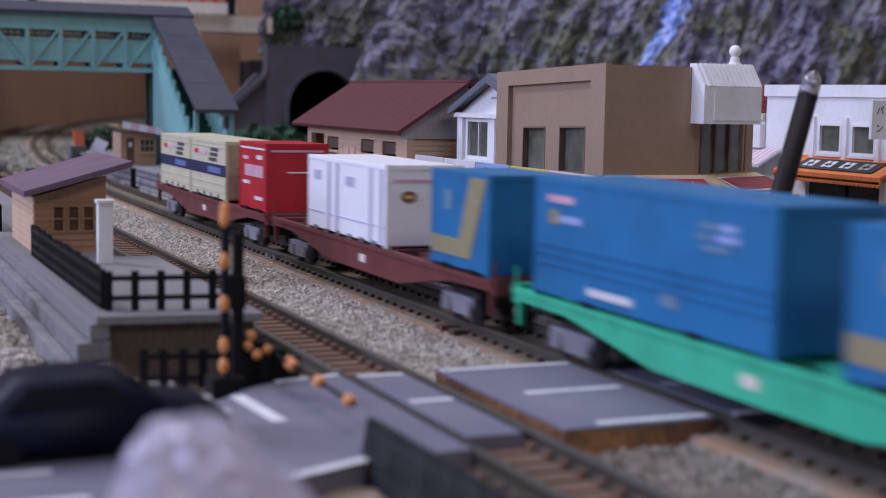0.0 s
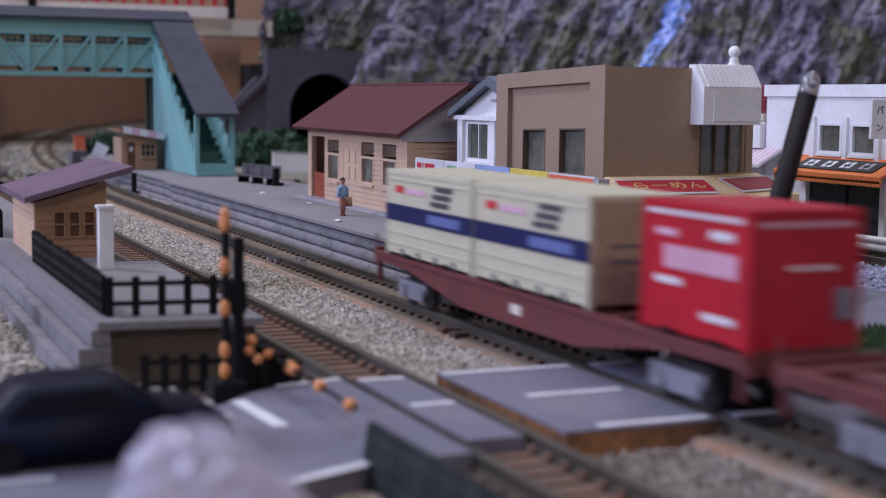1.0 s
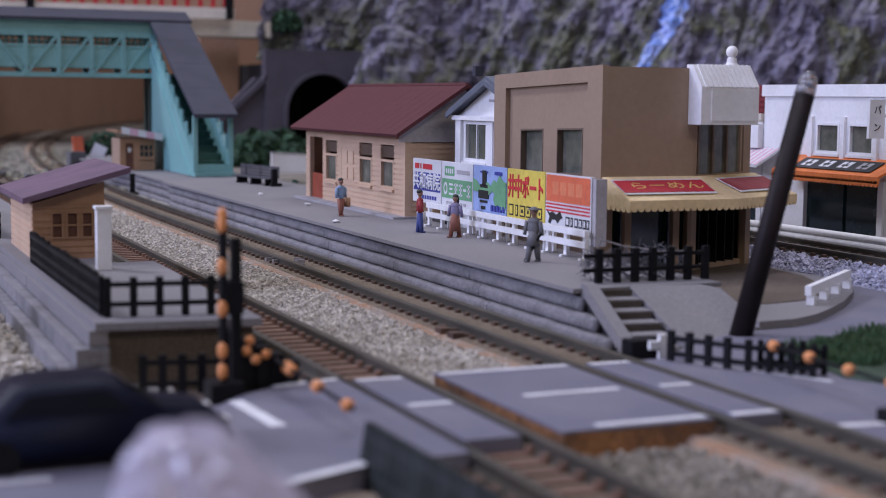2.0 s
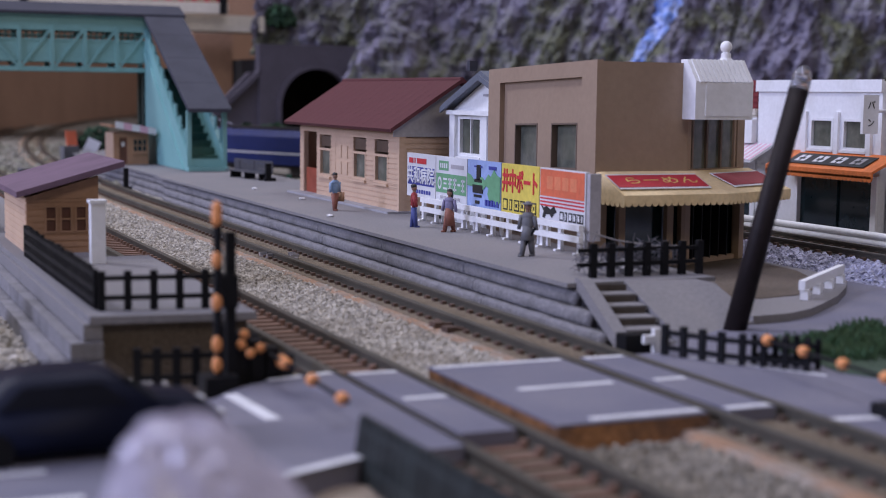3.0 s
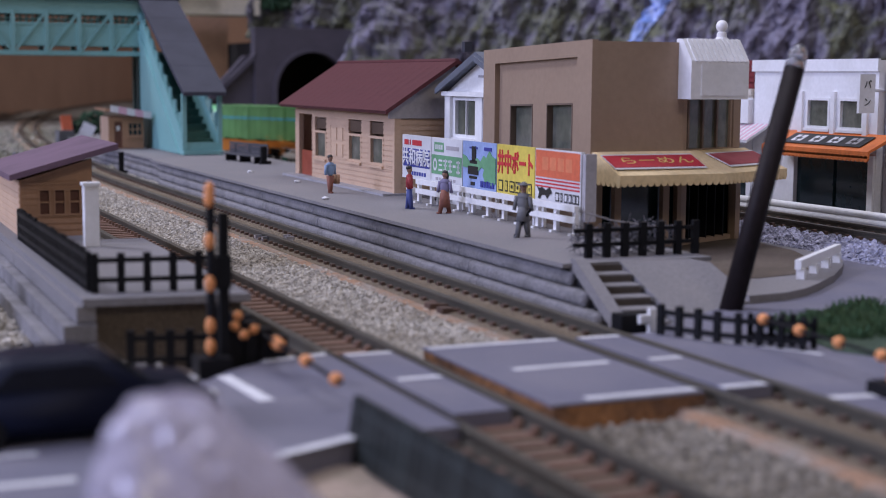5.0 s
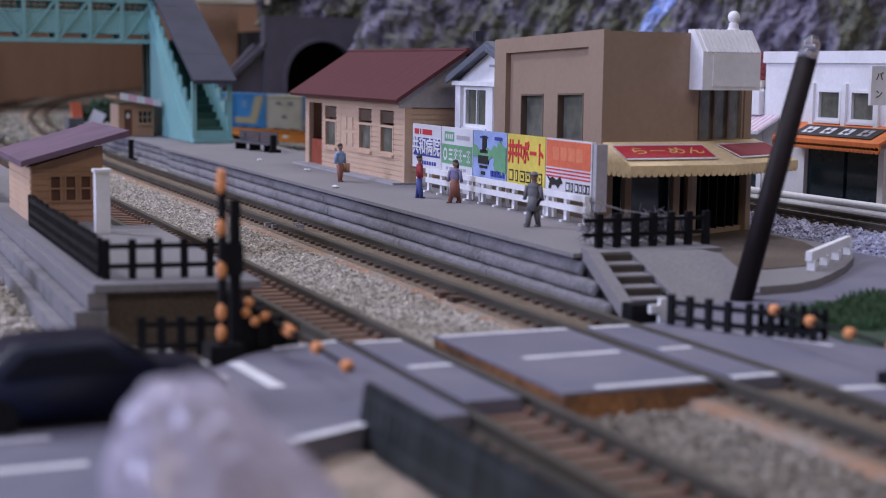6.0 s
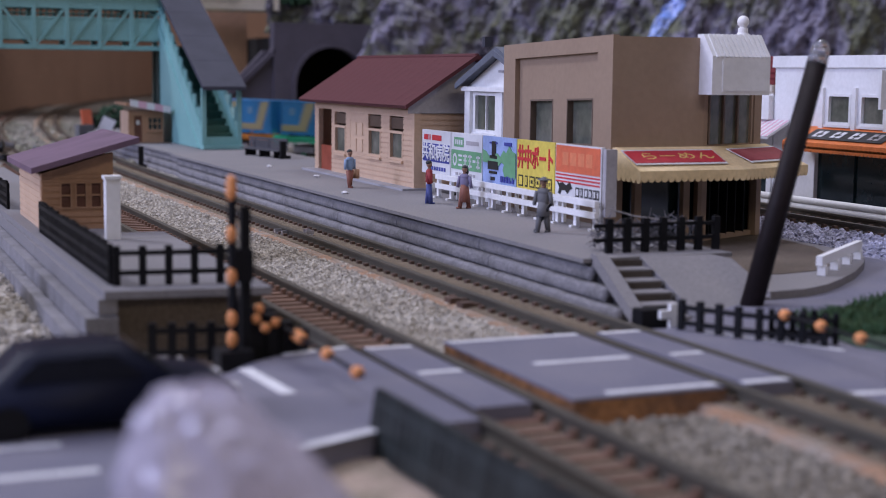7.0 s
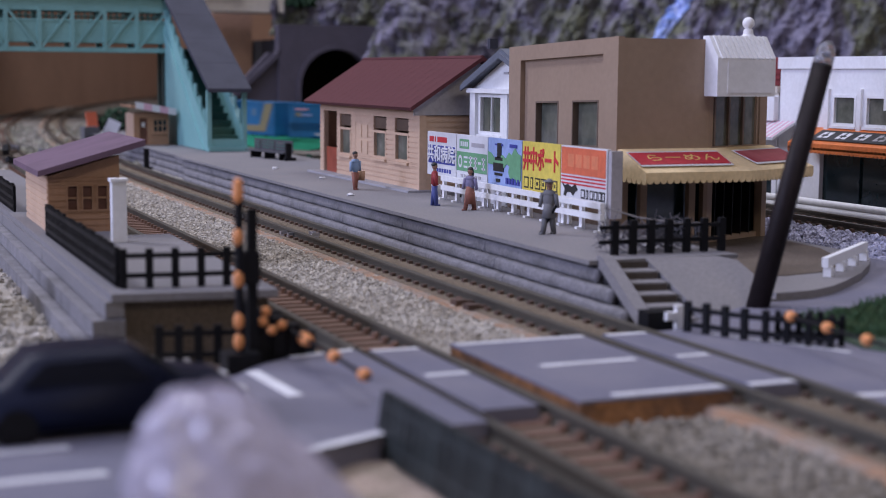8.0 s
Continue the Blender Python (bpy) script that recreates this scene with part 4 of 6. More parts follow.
    # lantern sign on the upper corner
    sign = part("roof_sign", prism(B(), [(272.8, 34.2), (279, 34.2), (279, 47.4), (276.6, 47.4), (272.8, 42.6)], 'x', 176.4, 191.4), M_WHITE, t, "white hanging sign box with a ribbed hood", bevel=.15)
    for k in range(12):
        part("rib", prism(B(), [(272.5, 42.5), (276.4, 47.5), (276.8, 47.2), (272.9, 42.2)], 'x', 177.4 + k * 1.15, 178.0 + k * 1.15), M_WHITE, sign)
    part("sign_face", box(B(), 179.0, 190.6, 272.6, 272.85, 35, 42), M_WHITE, sign, "plain blank sign face")
    bm = B()
    lathe(bm, [(2.1, 44.6), (1.9, 47.4), (1.2, 48.2), (1.1, 49.2), (.7, 49.5)], 193.2, 286.5)
    part("finial_base", bm, M_WHITE, t)
    part("finial_ball", ball(B(), 193.2, 286.5, 50.7, 1.4, seg=16, rings=10), M_WHITE, t, smooth=True)
    return t


corner_shop()


# little white house between the station and the corner shop
def white_house():
    t = thing("white_house", "small white gabled house with a grey roof", "house")
    fx = face_x(160)
    part("front_wall", holed(B(), 334, 366.4, 1.5, 34.2, [(348.2, 362.8, 22.5, 33.4)], fx, 1.2), M_WHITE, t)
    part("corner_pilaster", box(B(), 364.0, 367.4, -.2, 1.0, 1.5, 33.6, fx), M_WHITE, t, bevel=.15)
    part("corner_pilaster", box(B(), 343.4, 347.0, -.2, 1.0, 1.5, 33.6, fx), M_WHITE, t, bevel=.15)
    part("string_course", box(B(), 334, 368.2, -.2, 1.8, 33.6, 34.8, fx), M_WHITE, t, bevel=.15)
    part("gable", prism(B(), [(334, 34.8), (367.6, 34.8), (344.9, 43.4), (334, 39.4)], 'x', 160, 161.2), M_WHITE, t)
    part("side_wall", box(B(), 161.2, 184, 365.2, 366.4, 1.5, 34.2), M_WHITE, t)
    part("side_wall", box(B(), 161.2, 184, 334, 335.2, 1.5, 34.2), M_WHITE, t)
    part("rear_wall", box(B(), 182.8, 184, 335.2, 365.2, 1.5, 34.2), M_WHITE, t)
    window(t, fx, 348.2, 362.8, 22.5, 33.4, M_WHITE, bars=(2, 1), sill=True, width=.9)
    for ya, za in ((333.2, 40.4), (369.8, 35.6)):
        part("roof", prism(B(), [(ya, za - .8), (ya, za + .6), (344.9, 45.2), (344.9, 43.6)], 'x', 157.6, 186), M_SLATE, t, "grey roof slope")
        part("barge_board", prism(B(), [(ya, za - 1.6), (ya, za - .1), (344.9, 44.2), (344.9, 42.8)], 'x', 157.0, 157.6), M_SLATE, t)
    part("vent", box(B(), 344.6, 347.4, 0, .25, 38.6, 39.2, fx), M_INKGREY, t)
    part("finial", box(B(), 350, 351.6, .8, 3.0, 45.2, 47.8, fx), M_GREYROOF, t)
    return t


white_house()


# white bakery beyond the rear track, facing it
def bakery():
    t = thing("bakery_shop", "white flat-roofed bakery with an orange scalloped awning", "shop")
    X = 262
    fx = face_x(X)
    wins = [(334.0, 344.5, 24.9, 33.7), (319.4, 330.1, 24.9, 33.7)]
    part("front_wall", holed(B(), 314, 370, -4, 44, wins + [(316, 348.6, 1, 16.6)], fx, 1.5), M_WHITE, t)
    part("cornice", box(B(), 313.6, 370.4, 0, .9, 41.0, 44.4, fx), M_WHITE, t, bevel=.15)
    part("side_wall", box(B(), X + 1.5, 310, 314, 315.5, -4, 44), M_WHITE, t)
    part("side_wall", box(B(), X + 1.5, 310, 368.5, 370, -4, 44), M_WHITE, t)
    part("rear_wall", box(B(), 308.5, 310, 315.5, 368.5, -4, 44), M_WHITE, t)
    part("flat_roof", box(B(), X + .2, 309.8, 314.2, 369.8, 42.2, 43.0), M_WHITE, t)
    for w in wins:
        window(t, fx, *w, M_WHITE, bars=(1, 1), width=.8)
    for y in (331.2, 345.6, 317.4):
        part("pilaster", box(B(), y, y + 1.8, 0, .9, 23.4, 35.4, fx), M_WHITE, t)
    part("shop_window", box(B(), 315.4, 349.2, -1.2, -.6, .4, 17.2, fx), M_GLASSDARK, t, "dark teal shop window")
    part("door_post", box(B(), 348.6, 351.4, 0, .7, -4, 18.4, fx), M_WHITE, t)
    part("door_post", box(B(), 314.2, 316.4, 0, .7, -4, 18.4, fx), M_WHITE, t)
    part("mullion", box(B(), 331.5, 332.3, -.6, 0, 1, 16.6, fx), M_GLASSDARK, t)
    aw = part("awning", prism(B(), [(X, 24.2), (X - 8.6, 20.0), (X - 8.6, 18.2), (X - 8.0, 18.2), (X - 8.0, 19.6), (X, 23.2)], 'y', 307, 353.5), M_ORANGEAWN, t, "orange awning with a scalloped edge")
    for k in range(28):
        part("scallop", rod(B(), (X - 8.6, 307.9 + k * 1.655, 18.1), (X - 8.1, 307.9 + k * 1.655, 18.1), .86, n=10), M_ORANGEAWN, aw)
    slope = turn(X - 4.6, 331, 22.15) @ Matrix(((.898, 0, -.44, 0), (0, 1, 0, 0), (.44, 0, .898, 0), (0, 0, 0, 1)))
    part("board", box(B(), -2.9, 2.9, -19, 15, .05, .2, slope), M_INKBLACK, aw, "black sign board")
    for k in range(4):
        c = -14 + k * 8.0
        part("sign_bar", box(B(), -1.7, 1.7, c - 2.2, c + 2.2, .2, .28, slope), M_SIGNWHITE if k else M_INKGREY, aw)
        part("sign_cut", box(B(), -.7, .2, c - 1.3, c + 1.3, .28, .32, slope), M_INKBLACK, aw)
        part("sign_cut", box(B(), -1.7, 1.7, c - .3, c + .3, .28, .32, slope), M_INKBLACK, aw)
    hang = part("hanging_sign", box(B(), 252.8, 257.8, 310.4, 311.4, 30.0, 40.2), M_WHITE, t, "white hanging sign", bevel=.4)
    letters("\u30d1", 2.5, M_INKBLACK, hang, turn(255.3, 310.3, 37.4, 90))
    letters("\u30f3", 2.5, M_INKBLACK, hang, turn(255.3, 310.3, 32.8, 90))
    part("sign_bracket", rod(B(), (257.6, 311, 36), (264, 314.2, 36), .45), M_WHITE, t)
    g = thing("grey_shop", "plain pale grey shop front beside the bakery", "shop")
    part("front_wall", holed(B(), 262, 313.2, -4, 40, [(280, 308, 1, 17)], face_x(264), 1.5), M_INKGREY, g)
    part("shop_window", box(B(), 279.4, 308.6, -1.2, -.6, .4, 17.6, face_x(264)), M_GLASSDARK, g)
    part("side_wall", box(B(), 265.5, 308, 262, 263.5, -4, 40), M_INKGREY, g)
    part("rear_wall", box(B(), 306.5, 308, 263.5, 313.2, -4, 40), M_INKGREY, g)
    part("flat_roof", box(B(), 264, 308, 262, 313.2, 40, 41), M_INKGREY, g)
    n = thing("lean_to_shop", "narrow white shop front with a pink striped awning", "shop")
    part("wall", holed(B(), 370.6, 384, -4, 33, [(373, 382, 2, 17)], fx, 1.2), M_WHITE, n)
    part("side_wall", box(B(), X + 1.2, 300, 382.8, 384, -4, 33), M_WHITE, n)
    part("rear_wall", box(B(), 298.8, 300, 370.6, 382.8, -4, 33), M_WHITE, n)
    part("roof", box(B(), X, 300, 370.6, 384, 33, 33.8), M_CREAMBEAM, n)
    part("cap", box(B(), X - 1, X + 1, 370.4, 384.4, 33.8, 35.8), M_CREAMBEAM, n, "tan cap")
    part("slat_screen", box(B(), X + .6, X + 1.4, 370.6, 379, 35.8, 44.4), M_REDBRICK, n, "dark red slatted screen")
    for k in range(5):
        part("slat", box(B(), X + .1, X + .6, 370.6, 379, 36.2 + k * 1.65, 37.3 + k * 1.65), M_REDBRICK, n)
    part("pane", box(B(), X + .5, X + 1, 372.6, 382.4, 1.6, 17.4), M_GLASSDARK, n)
    part("ledge", box(B(), X - 1.6, X, 370.8, 376.4, 25.4, 32.6), M_WHITE, n, bevel=.3)
    aw = part("awning", prism(B(), [(X, 25.4), (X - 8, 20.8), (X - 8, 20.0), (X, 24.6)], 'y', 362, 384), M_SIGNWHITE, n, "white striped awning")
    for k in range(9):
        part("stripe", prism(B(), [(X, 25.46), (X - 8.05, 20.86), (X - 8.05, 20.7), (X, 25.3)], 'y', 362.4 + k * 2.4, 363.5 + k * 2.4), M_STRIPE, aw, "pink stripe")
    return t


bakery()


# footbridge
def footbridge():
    t = thing("footbridge", "teal covered footbridge with a slate-blue roof over the tracks", "footbridge")
    y0, y1, xr = 681.0, 699.0, 144.0
    zb, zt = 47.8, 67.5
    part("deck", box(B(), -180, xr + 15, y0, y1, zb, zb + 1.5), M_TEAL, t)
    for yy, s in ((y0, -1), (y1, 1)):
        g = part("side_panel", box(B(), -180, xr, yy - .5, yy + .5, zb + 3.6, zb + 13.0), M_TEAL, t)
        part("bottom_chord", box(B(), -180, xr, yy - 1.1, yy + 1.1, zb - .6, zb + 1.4), M_TEAL, t, bevel=.2)
        part("sill_rail", box(B(), -180, xr, yy - .9, yy + .9, zb + 13.0, zb + 14.0), M_TEAL, t)
        part("top_fascia", box(B(), -180, xr, yy - .8, yy + .8, zt - 2.0, zt + 5.5), M_TEAL, t)
        n = 22
        for k in range(n):
            x = xr - 1.2 - k * 14.5
            part("post", box(B(), x - .9, x + .9, yy - 1.3, yy + 1.3, zb, zt), M_TEAL, t)
            d = 1 if k < 4 else -1
            a, b = (x - 13.4, x - 1.0) if d > 0 else (x - 1.0, x - 13.4)
            part("brace", prism(B(), [(a - .7, zb + 1.6), (a + .7, zb + 1.6), (b + .7, zt - 2), (b - .7, zt - 2)], 'y', yy - 1.2, yy - .6), M_TEAL, t)
            for j in range(4):
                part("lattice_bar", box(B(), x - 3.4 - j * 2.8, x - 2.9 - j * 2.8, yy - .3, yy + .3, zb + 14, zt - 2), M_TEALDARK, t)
            part("lattice_rail", box(B(), x - 13.6, x - .9, yy - .35, yy + .35, zb + 15.3, zb + 15.8), M_TEALDARK, t)
    part("roof", prism(B(), [(y0 - 4, 72.6), (y1 + 4, 72.6), (y1 + 4, 73.8), ((y0 + y1) / 2, 78.6), (y0 - 4, 73.8)], 'x', -180, xr + 15.5), M_GREYROOF, t, "slate-blue roof")
    part("leg", box(B(), 140.4, 143.4, 681.5, 685.5, 5.8, 48), M_LEG, t)
    part("leg", box(B(), 141.0, 143.4, 694, 698, 5.8, 48), M_LEG, t)
    part("leg_foot", box(B(), 139.6, 143.6, 680.5, 699, 5.8, 7.2), M_LEG, t)
    # covered stair running down towards the camera
    ya, yb = 597.0, 681.0
    xa, xb = 141.2, 157.4
    for x in (xa, xb - 1.2):
        part("stair_panel", prism(B(), [(ya + 1, 6), (yb, 6), (yb, 66), (ya + 1, 12.5)], 'x', x, x + 1.2), M_TEAL, t)
        part("stair_post", box(B(), x - .3, x + 1.5, ya, ya + 2.2, 6, 31), M_TEAL, t)
        part("stringer", prism(B(), [(ya + 6, 6.2), (ya + 10.5, 6.2), (yb, 54.5), (yb, 59.5)], 'x', x - .7, x), M_TEAL, t, "raised diagonal stringer")
        part("handrail", prism(B(), [(ya + 1, 12.4), (ya + 1, 14.4), (yb, 67.6), (yb, 65.8)], 'x', x - .5, x + 1.7), M_TEAL, t)
        for k in range(9):
            yy = ya + 6 + k * 8.4
            part("baluster", box(B(), x + .2, x + 1.0, yy, yy + 1.6, 12.5 + (yy - ya) * .655, 20 + (yy - ya) * .60), M_TEAL, t)
    for k in range(14):
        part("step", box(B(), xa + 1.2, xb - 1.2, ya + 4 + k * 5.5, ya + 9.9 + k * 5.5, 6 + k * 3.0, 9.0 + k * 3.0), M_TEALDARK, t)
    part("threshold", box(B(), xa - .4, xb + .4, ya - 2.5, ya + 4, 6, 7.6), M_TEAL, t, bevel=.3)
    part("riser_panel", box(B(), xa + 1.2, xb - 1.2, ya + .4, ya + 1.4, 7.6, 11.0), M_TEAL, t)
    n = 4
    for k in range(n):
        a, b = k / n, (k + 1) / n
        ra, rb = ya - 5 + (yb + 5 - ya) * a, ya - 5 + (yb + 5 - ya) * b
        za, zc = 30.2 + 43.0 * a, 30.2 + 43.0 * b
        part("stair_roof", prism(B(), [(ra + .15, za + .08), (rb, zc), (rb, zc + 1.6), (ra + .15, za + 1.68)], 'x', xa - .9, xb + 1.0), M_GREYROOF, t, "slate-blue roof panel")
    return t


footbridge()


# ---------------------------------------------------------------- platform signs and fences


def hoardings():
    spec = [("white hospital hoarding with a blue lettered band", 346.6, 366.2), ("green and white hoarding", 326.8, 346.2), ("blue hoarding with a dark tower", 307.4, 326.4),
            ("yellow hoarding with red lettering", 287.8, 307.0), ("orange and white hoarding with red stripes", 266.6, 287.4)]
    out = []
    for i, (label, ya, yb) in enumerate(spec):
        t = thing("hoarding", label + " behind the platform fence", "hoarding", group="hoardings along the platform")
        f = face_x(146.2)
        W = yb - ya

        def bar(u0, u1, v0, v1, mat, d=.06, name="bar"):
            """Bars given from the board's reading left (0) to right (W), heights from its foot."""
            return part(name, box(B(), yb - u1, yb - u0, .02, .02 + d, 11.8 + v0, 11.8 + v1, f), mat, t)
        part("board", box(B(), ya, yb, -.9, 0, 11.8, 23.3, f), (M_SIGNWHITE, M_SIGNWHITE, M_SIGNBLUE, M_SIGNYELLOW, M_SIGNWHITE)[i], t, bevel=.1)
        for q in (ya + 2, yb - 2):
            part("post", box(B(), q - .5, q + .5, -1.6, -.9, 6, 22, f), M_WHITE, t)
        if i == 0:
            for a, b in ((1.5, 4.5), (5.2, 6.0), (7, 13.5)):
                bar(a, b, 8.9, 10.3, M_INKRED)
            bar(.8, 18.9, 3.2, 8.0, M_INKBLUE)
            letters("\u5171\u548c\u75c5\u9662", 4.7, M_SIGNWHITE, t, upright_x(146.02, (ya + yb) / 2, 11.8 + 5.5), thick=.12, fat=.07)
            for k in range(7):
                bar(5 + k * 1.7, 6.2 + k * 1.7, 1.0, 2.0, M_INKBLUE)
        if i == 1:
            bar(2.0, 8.0, 8.0, 10.4, M_SIGNGREEN)
            for k in range(4):
                bar(2.8 + k * 1.25, 3.6 + k * 1.25, 8.6, 9.8, M_SIGNWHITE, .1)
            bar(9.6, 17.4, 8.7, 9.7, M_INKGREY)
            bar(.3, 19.1, 2.3, 7.2, M_SIGNGREEN)
            # a ring, then plain strokes
            ring = B()
            for q in range(14):
                a0, a1 = q * math.tau / 14, (q + 1) * math.tau / 14
                prism(ring, [(yb - 2.6 + r * math.cos(a), 16.5 + 1.25 * r * math.sin(a)) for r, a in ((1.3, a0), (1.3, a1), (.75, a1), (.75, a0))], 'x', 146.08, 146.16)
            part("ring", ring, M_SIGNWHITE, t)
            for a, b in ((4.9, 7.3), (8.0, 10.4), (11.1, 13.3), (13.9, 15.6), (16.1, 18.2)):
                if a == 13.9:
                    bar(a, b, 4.5, 5.1, M_SIGNWHITE, .1)
                    continue
                bar(a, b, 5.6, 6.1, M_SIGNWHITE, .1)
                bar(a + .3, b - .3, 4.5, 4.95, M_SIGNWHITE, .1)
                bar(a, b, 3.2, 3.7, M_SIGNWHITE, .1)
                if a > 5:
                    bar((a + b) / 2 - .25, (a + b) / 2 + .25, 3.0, 6.3, M_SIGNWHITE, .1)
            for k in range(6):
                bar(3 + k * 2.2, 4.4 + k * 2.2, .8, 1.5, M_INKGREY, .1)
        if i == 2:
            bm = B()
            prism(bm, [(yb - .2, 17.0), (yb - .2, 20.0), (yb - 2.2, 19.6), (yb - 4.4, 18.2), (yb - 6.0, 19.0), (yb - 8.6, 19.4), (yb - 10.4, 18.6), (yb - 12.2, 20.2), (yb - 13.6, 19.6), (yb - 15.4, 21.4), (yb - 17.0, 20.2), (yb - 18.8, 19.8),
                       (yb - 18.8, 14.0), (yb - 17.0, 13.2), (yb - 14.8, 14.4), (yb - 13.0, 13.9), (yb - 11.9, 15.6), (yb - 12.6, 16.9), (yb - 11.0, 17.4), (yb - 9.4, 16.4), (yb - 5, 16.8)], 'x', 146.0, 146.15)
            part("green_ridge", bm, M_SIGNGREEN, t)
            for a, b, c, d in ((5.6, 7.8, 6.8, 10.4), (4.4, 8.8, 6.2, 7.0), (3.4, 9.2, 3.6, 5.6), (4.2, 8.4, 2.6, 3.2), (5.0, 7.2, 1.0, 1.8)):
                bar(a, b, c, d, M_INKBLACK, .2)
            for k in range(5):
                bar(10.6 + k * 1.6, 11.6 + k * 1.6, .9, 2.3, M_INKBLUE, .22)
            bar(4.2, 8.6, 9.8, 10.2, M_INKBLUE, .18)
            bar(12.5, 16.5, 9.6, 10.4, M_INKBLUE, .18)
        if i == 3:
            letters("\u4e95\u4e2d\u30dc\u30fc\u30c8", 4.1, M_INKRED, t, upright_x(146.12, (ya + yb) / 2, 11.8 + 7.2) @ Matrix.Diagonal((.9, 1.35, 1, 1)), thick=.08, fat=.12)
            for k, (a, b) in enumerate(((1.0, 3.4), (4.4, 5.8), (6.8, 9.4), (9.9, 12.4), (12.9, 15.4), (15.9, 18.0))):
                bar(a, b, .8, 3.4, M_INKBLACK, .06)
                bar(a + .35, b - .35, 1.15, 3.05, M_SIGNYELLOW, .1)
                if k in (2, 3, 5):
                    bar(a + .8, b - .8, 1.7, 2.5, M_INKBLACK, .14)
        if i == 4:
            bar(.3, 20.4, 5.4, 11.2, M_SIGNORANGE)
            for k in range(4):
                bar(3.4 + k * 3.6, 6.2 + k * 3.6, 7.0, 9.8, M_FADEDORANGE, .08)
            for k in range(3):
                bar(.3, 20.4, 4.7 - k * .75, 5.05 - k * .75, M_INKRED)
            bm = B()
            prism(bm, [(yb - .8, 15.2), (yb - 2.2, 14.6), (yb - 3.4, 15.0), (yb - 5.4, 14.4), (yb - 7.0, 15.2), (yb - 8.2, 13.9), (yb - 7.0, 13.5), (yb - 6.0, 12.6), (yb - 5.0, 13.3), (yb - 3.2, 13.2), (yb - 2.6, 12.3), (yb - 1.6, 12.5), (yb - 2.2, 13.8)], 'x', 146.05, 146.15)
            part("black_shape", bm, M_INKBLACK, t)
            for k, (a, b) in enumerate(((9.6, 11.4), (11.9, 12.9), (13.6, 15.2), (15.6, 17.0), (17.4, 18.8), (19.0, 20.2))):
                bar(a, b, .5, 2.5, M_INKBLACK, .06)
                bar(a + .35, b - .35, .85, 2.15, M_SIGNWHITE, .1)
        out.append(t)
    end = part("end_board", box(B(), 146.4, 149.0, 265.0, 266.4, 9, 23.0), M_INKGREY, out[-1], "grey end board")


hoardings()


def white_fence():
    t = thing("platform_fence", "low white rail fence in front of the hoardings", "fence")
    for z in (8.6, 11.0):
        part("rail", box(B(), 144.2, 145.0, 265.5, 352, z, z + 1.3), M_WHITE, t, bevel=.15)
    for k in range(11):
        y = 266.5 + k * 8.5
        part("post", box(B(), 145.0, 145.8, y, y + 1.3, 6, 12.2), M_WHITE, t)
        part("foot", box(B(), 143.9, 145.9, y + .1, y + 1.2, 6, 6.45), M_WHITE, t)


white_fence()


def picket_fence(label, pts, z, height, pitch, rails=(0.35, 0.8), mat=M_BLACK, w=.55, lean=0.0, deep=.5, tail=0.0):
    """A model fence along points (x, y): square pickets and two rails."""
    t = thing("fence", label, "fence")
    for (xa, ya), (xb, yb) in zip(pts, pts[1:]):
        L = math.hypot(xb - xa, yb - ya)
        m = turn(xa, ya, z, 0, 0, math.degrees(math.atan2(yb - ya, xb - xa))) @ pose(0, 0, 0, lean)
        for q in rails:
            part("rail", box(B(), -.4 - tail, L + .4, -.35, .35, height * q - .35, height * q + .35, m), mat, t)
        n = max(1, round(L / pitch))
        for k in range(n + 1):
            c = L * k / n
            part("picket", box(B(), c - w, c + w, -deep, deep, 0, height + (rng.uniform(-.3, .3) if deep < .4 else 0), m), mat, t)
    return t


picket_fence("black rail fence across the near platform's end", [(38.2, 220.2), (57.5, 218.0)], 6, 6.0, 3.9, rails=(.32, .82))
picket_fence("dense black fence along the near platform's edge", [(37.6, 222), (37.2, 298)], 6, 6.2, 1.9, rails=(.2, .5, .85), w=.45, deep=.3)
picket_fence("dense black fence beyond the near platform's hut", [(36.6, 350), (36.2, 430)], 6, 6.2, 1.9, rails=(.2, .5, .85), w=.45, deep=.3)
picket_fence("black rail fence on the far platform's end", [(129.4, 232.8), (152.0, 232.4)], 6, 6.3, 3.85, rails=(.38, .8), w=.65, tail=2.6)
picket_fence("black rail fence beside the far road", [(117.9, 189.2), (122.2, 180.4), (130.0, 170.2)], -.2, 4.7, 3.0, rails=(.25, .75), w=.45)
picket_fence("dense black fence behind the far barrier", [(126.4, 178.0), (132.4, 170.8)], -.2, 4.6, 1.5, rails=(.3, .75), w=.4, deep=.3)
picket_fence("dark leaning picket fence beside the near road", [(52.3, 146.4), (52.7, 126), (54.0, 90)], -2.6, 6.9, 2.0, rails=(.25, .8), w=.72, lean=-9, deep=.4, mat=M_FENCE)
picket_fence("low black fence before the near platform", [(40, 203), (56, 199.5)], -2.6, 5.6, 2.6, rails=(.25, .8), w=.6)
picket_fence("black rail fence by the far end of the platform", [(131, 806), (156, 806)], 5.8, 6.8, 3.4, rails=(.3, .75), w=.5)


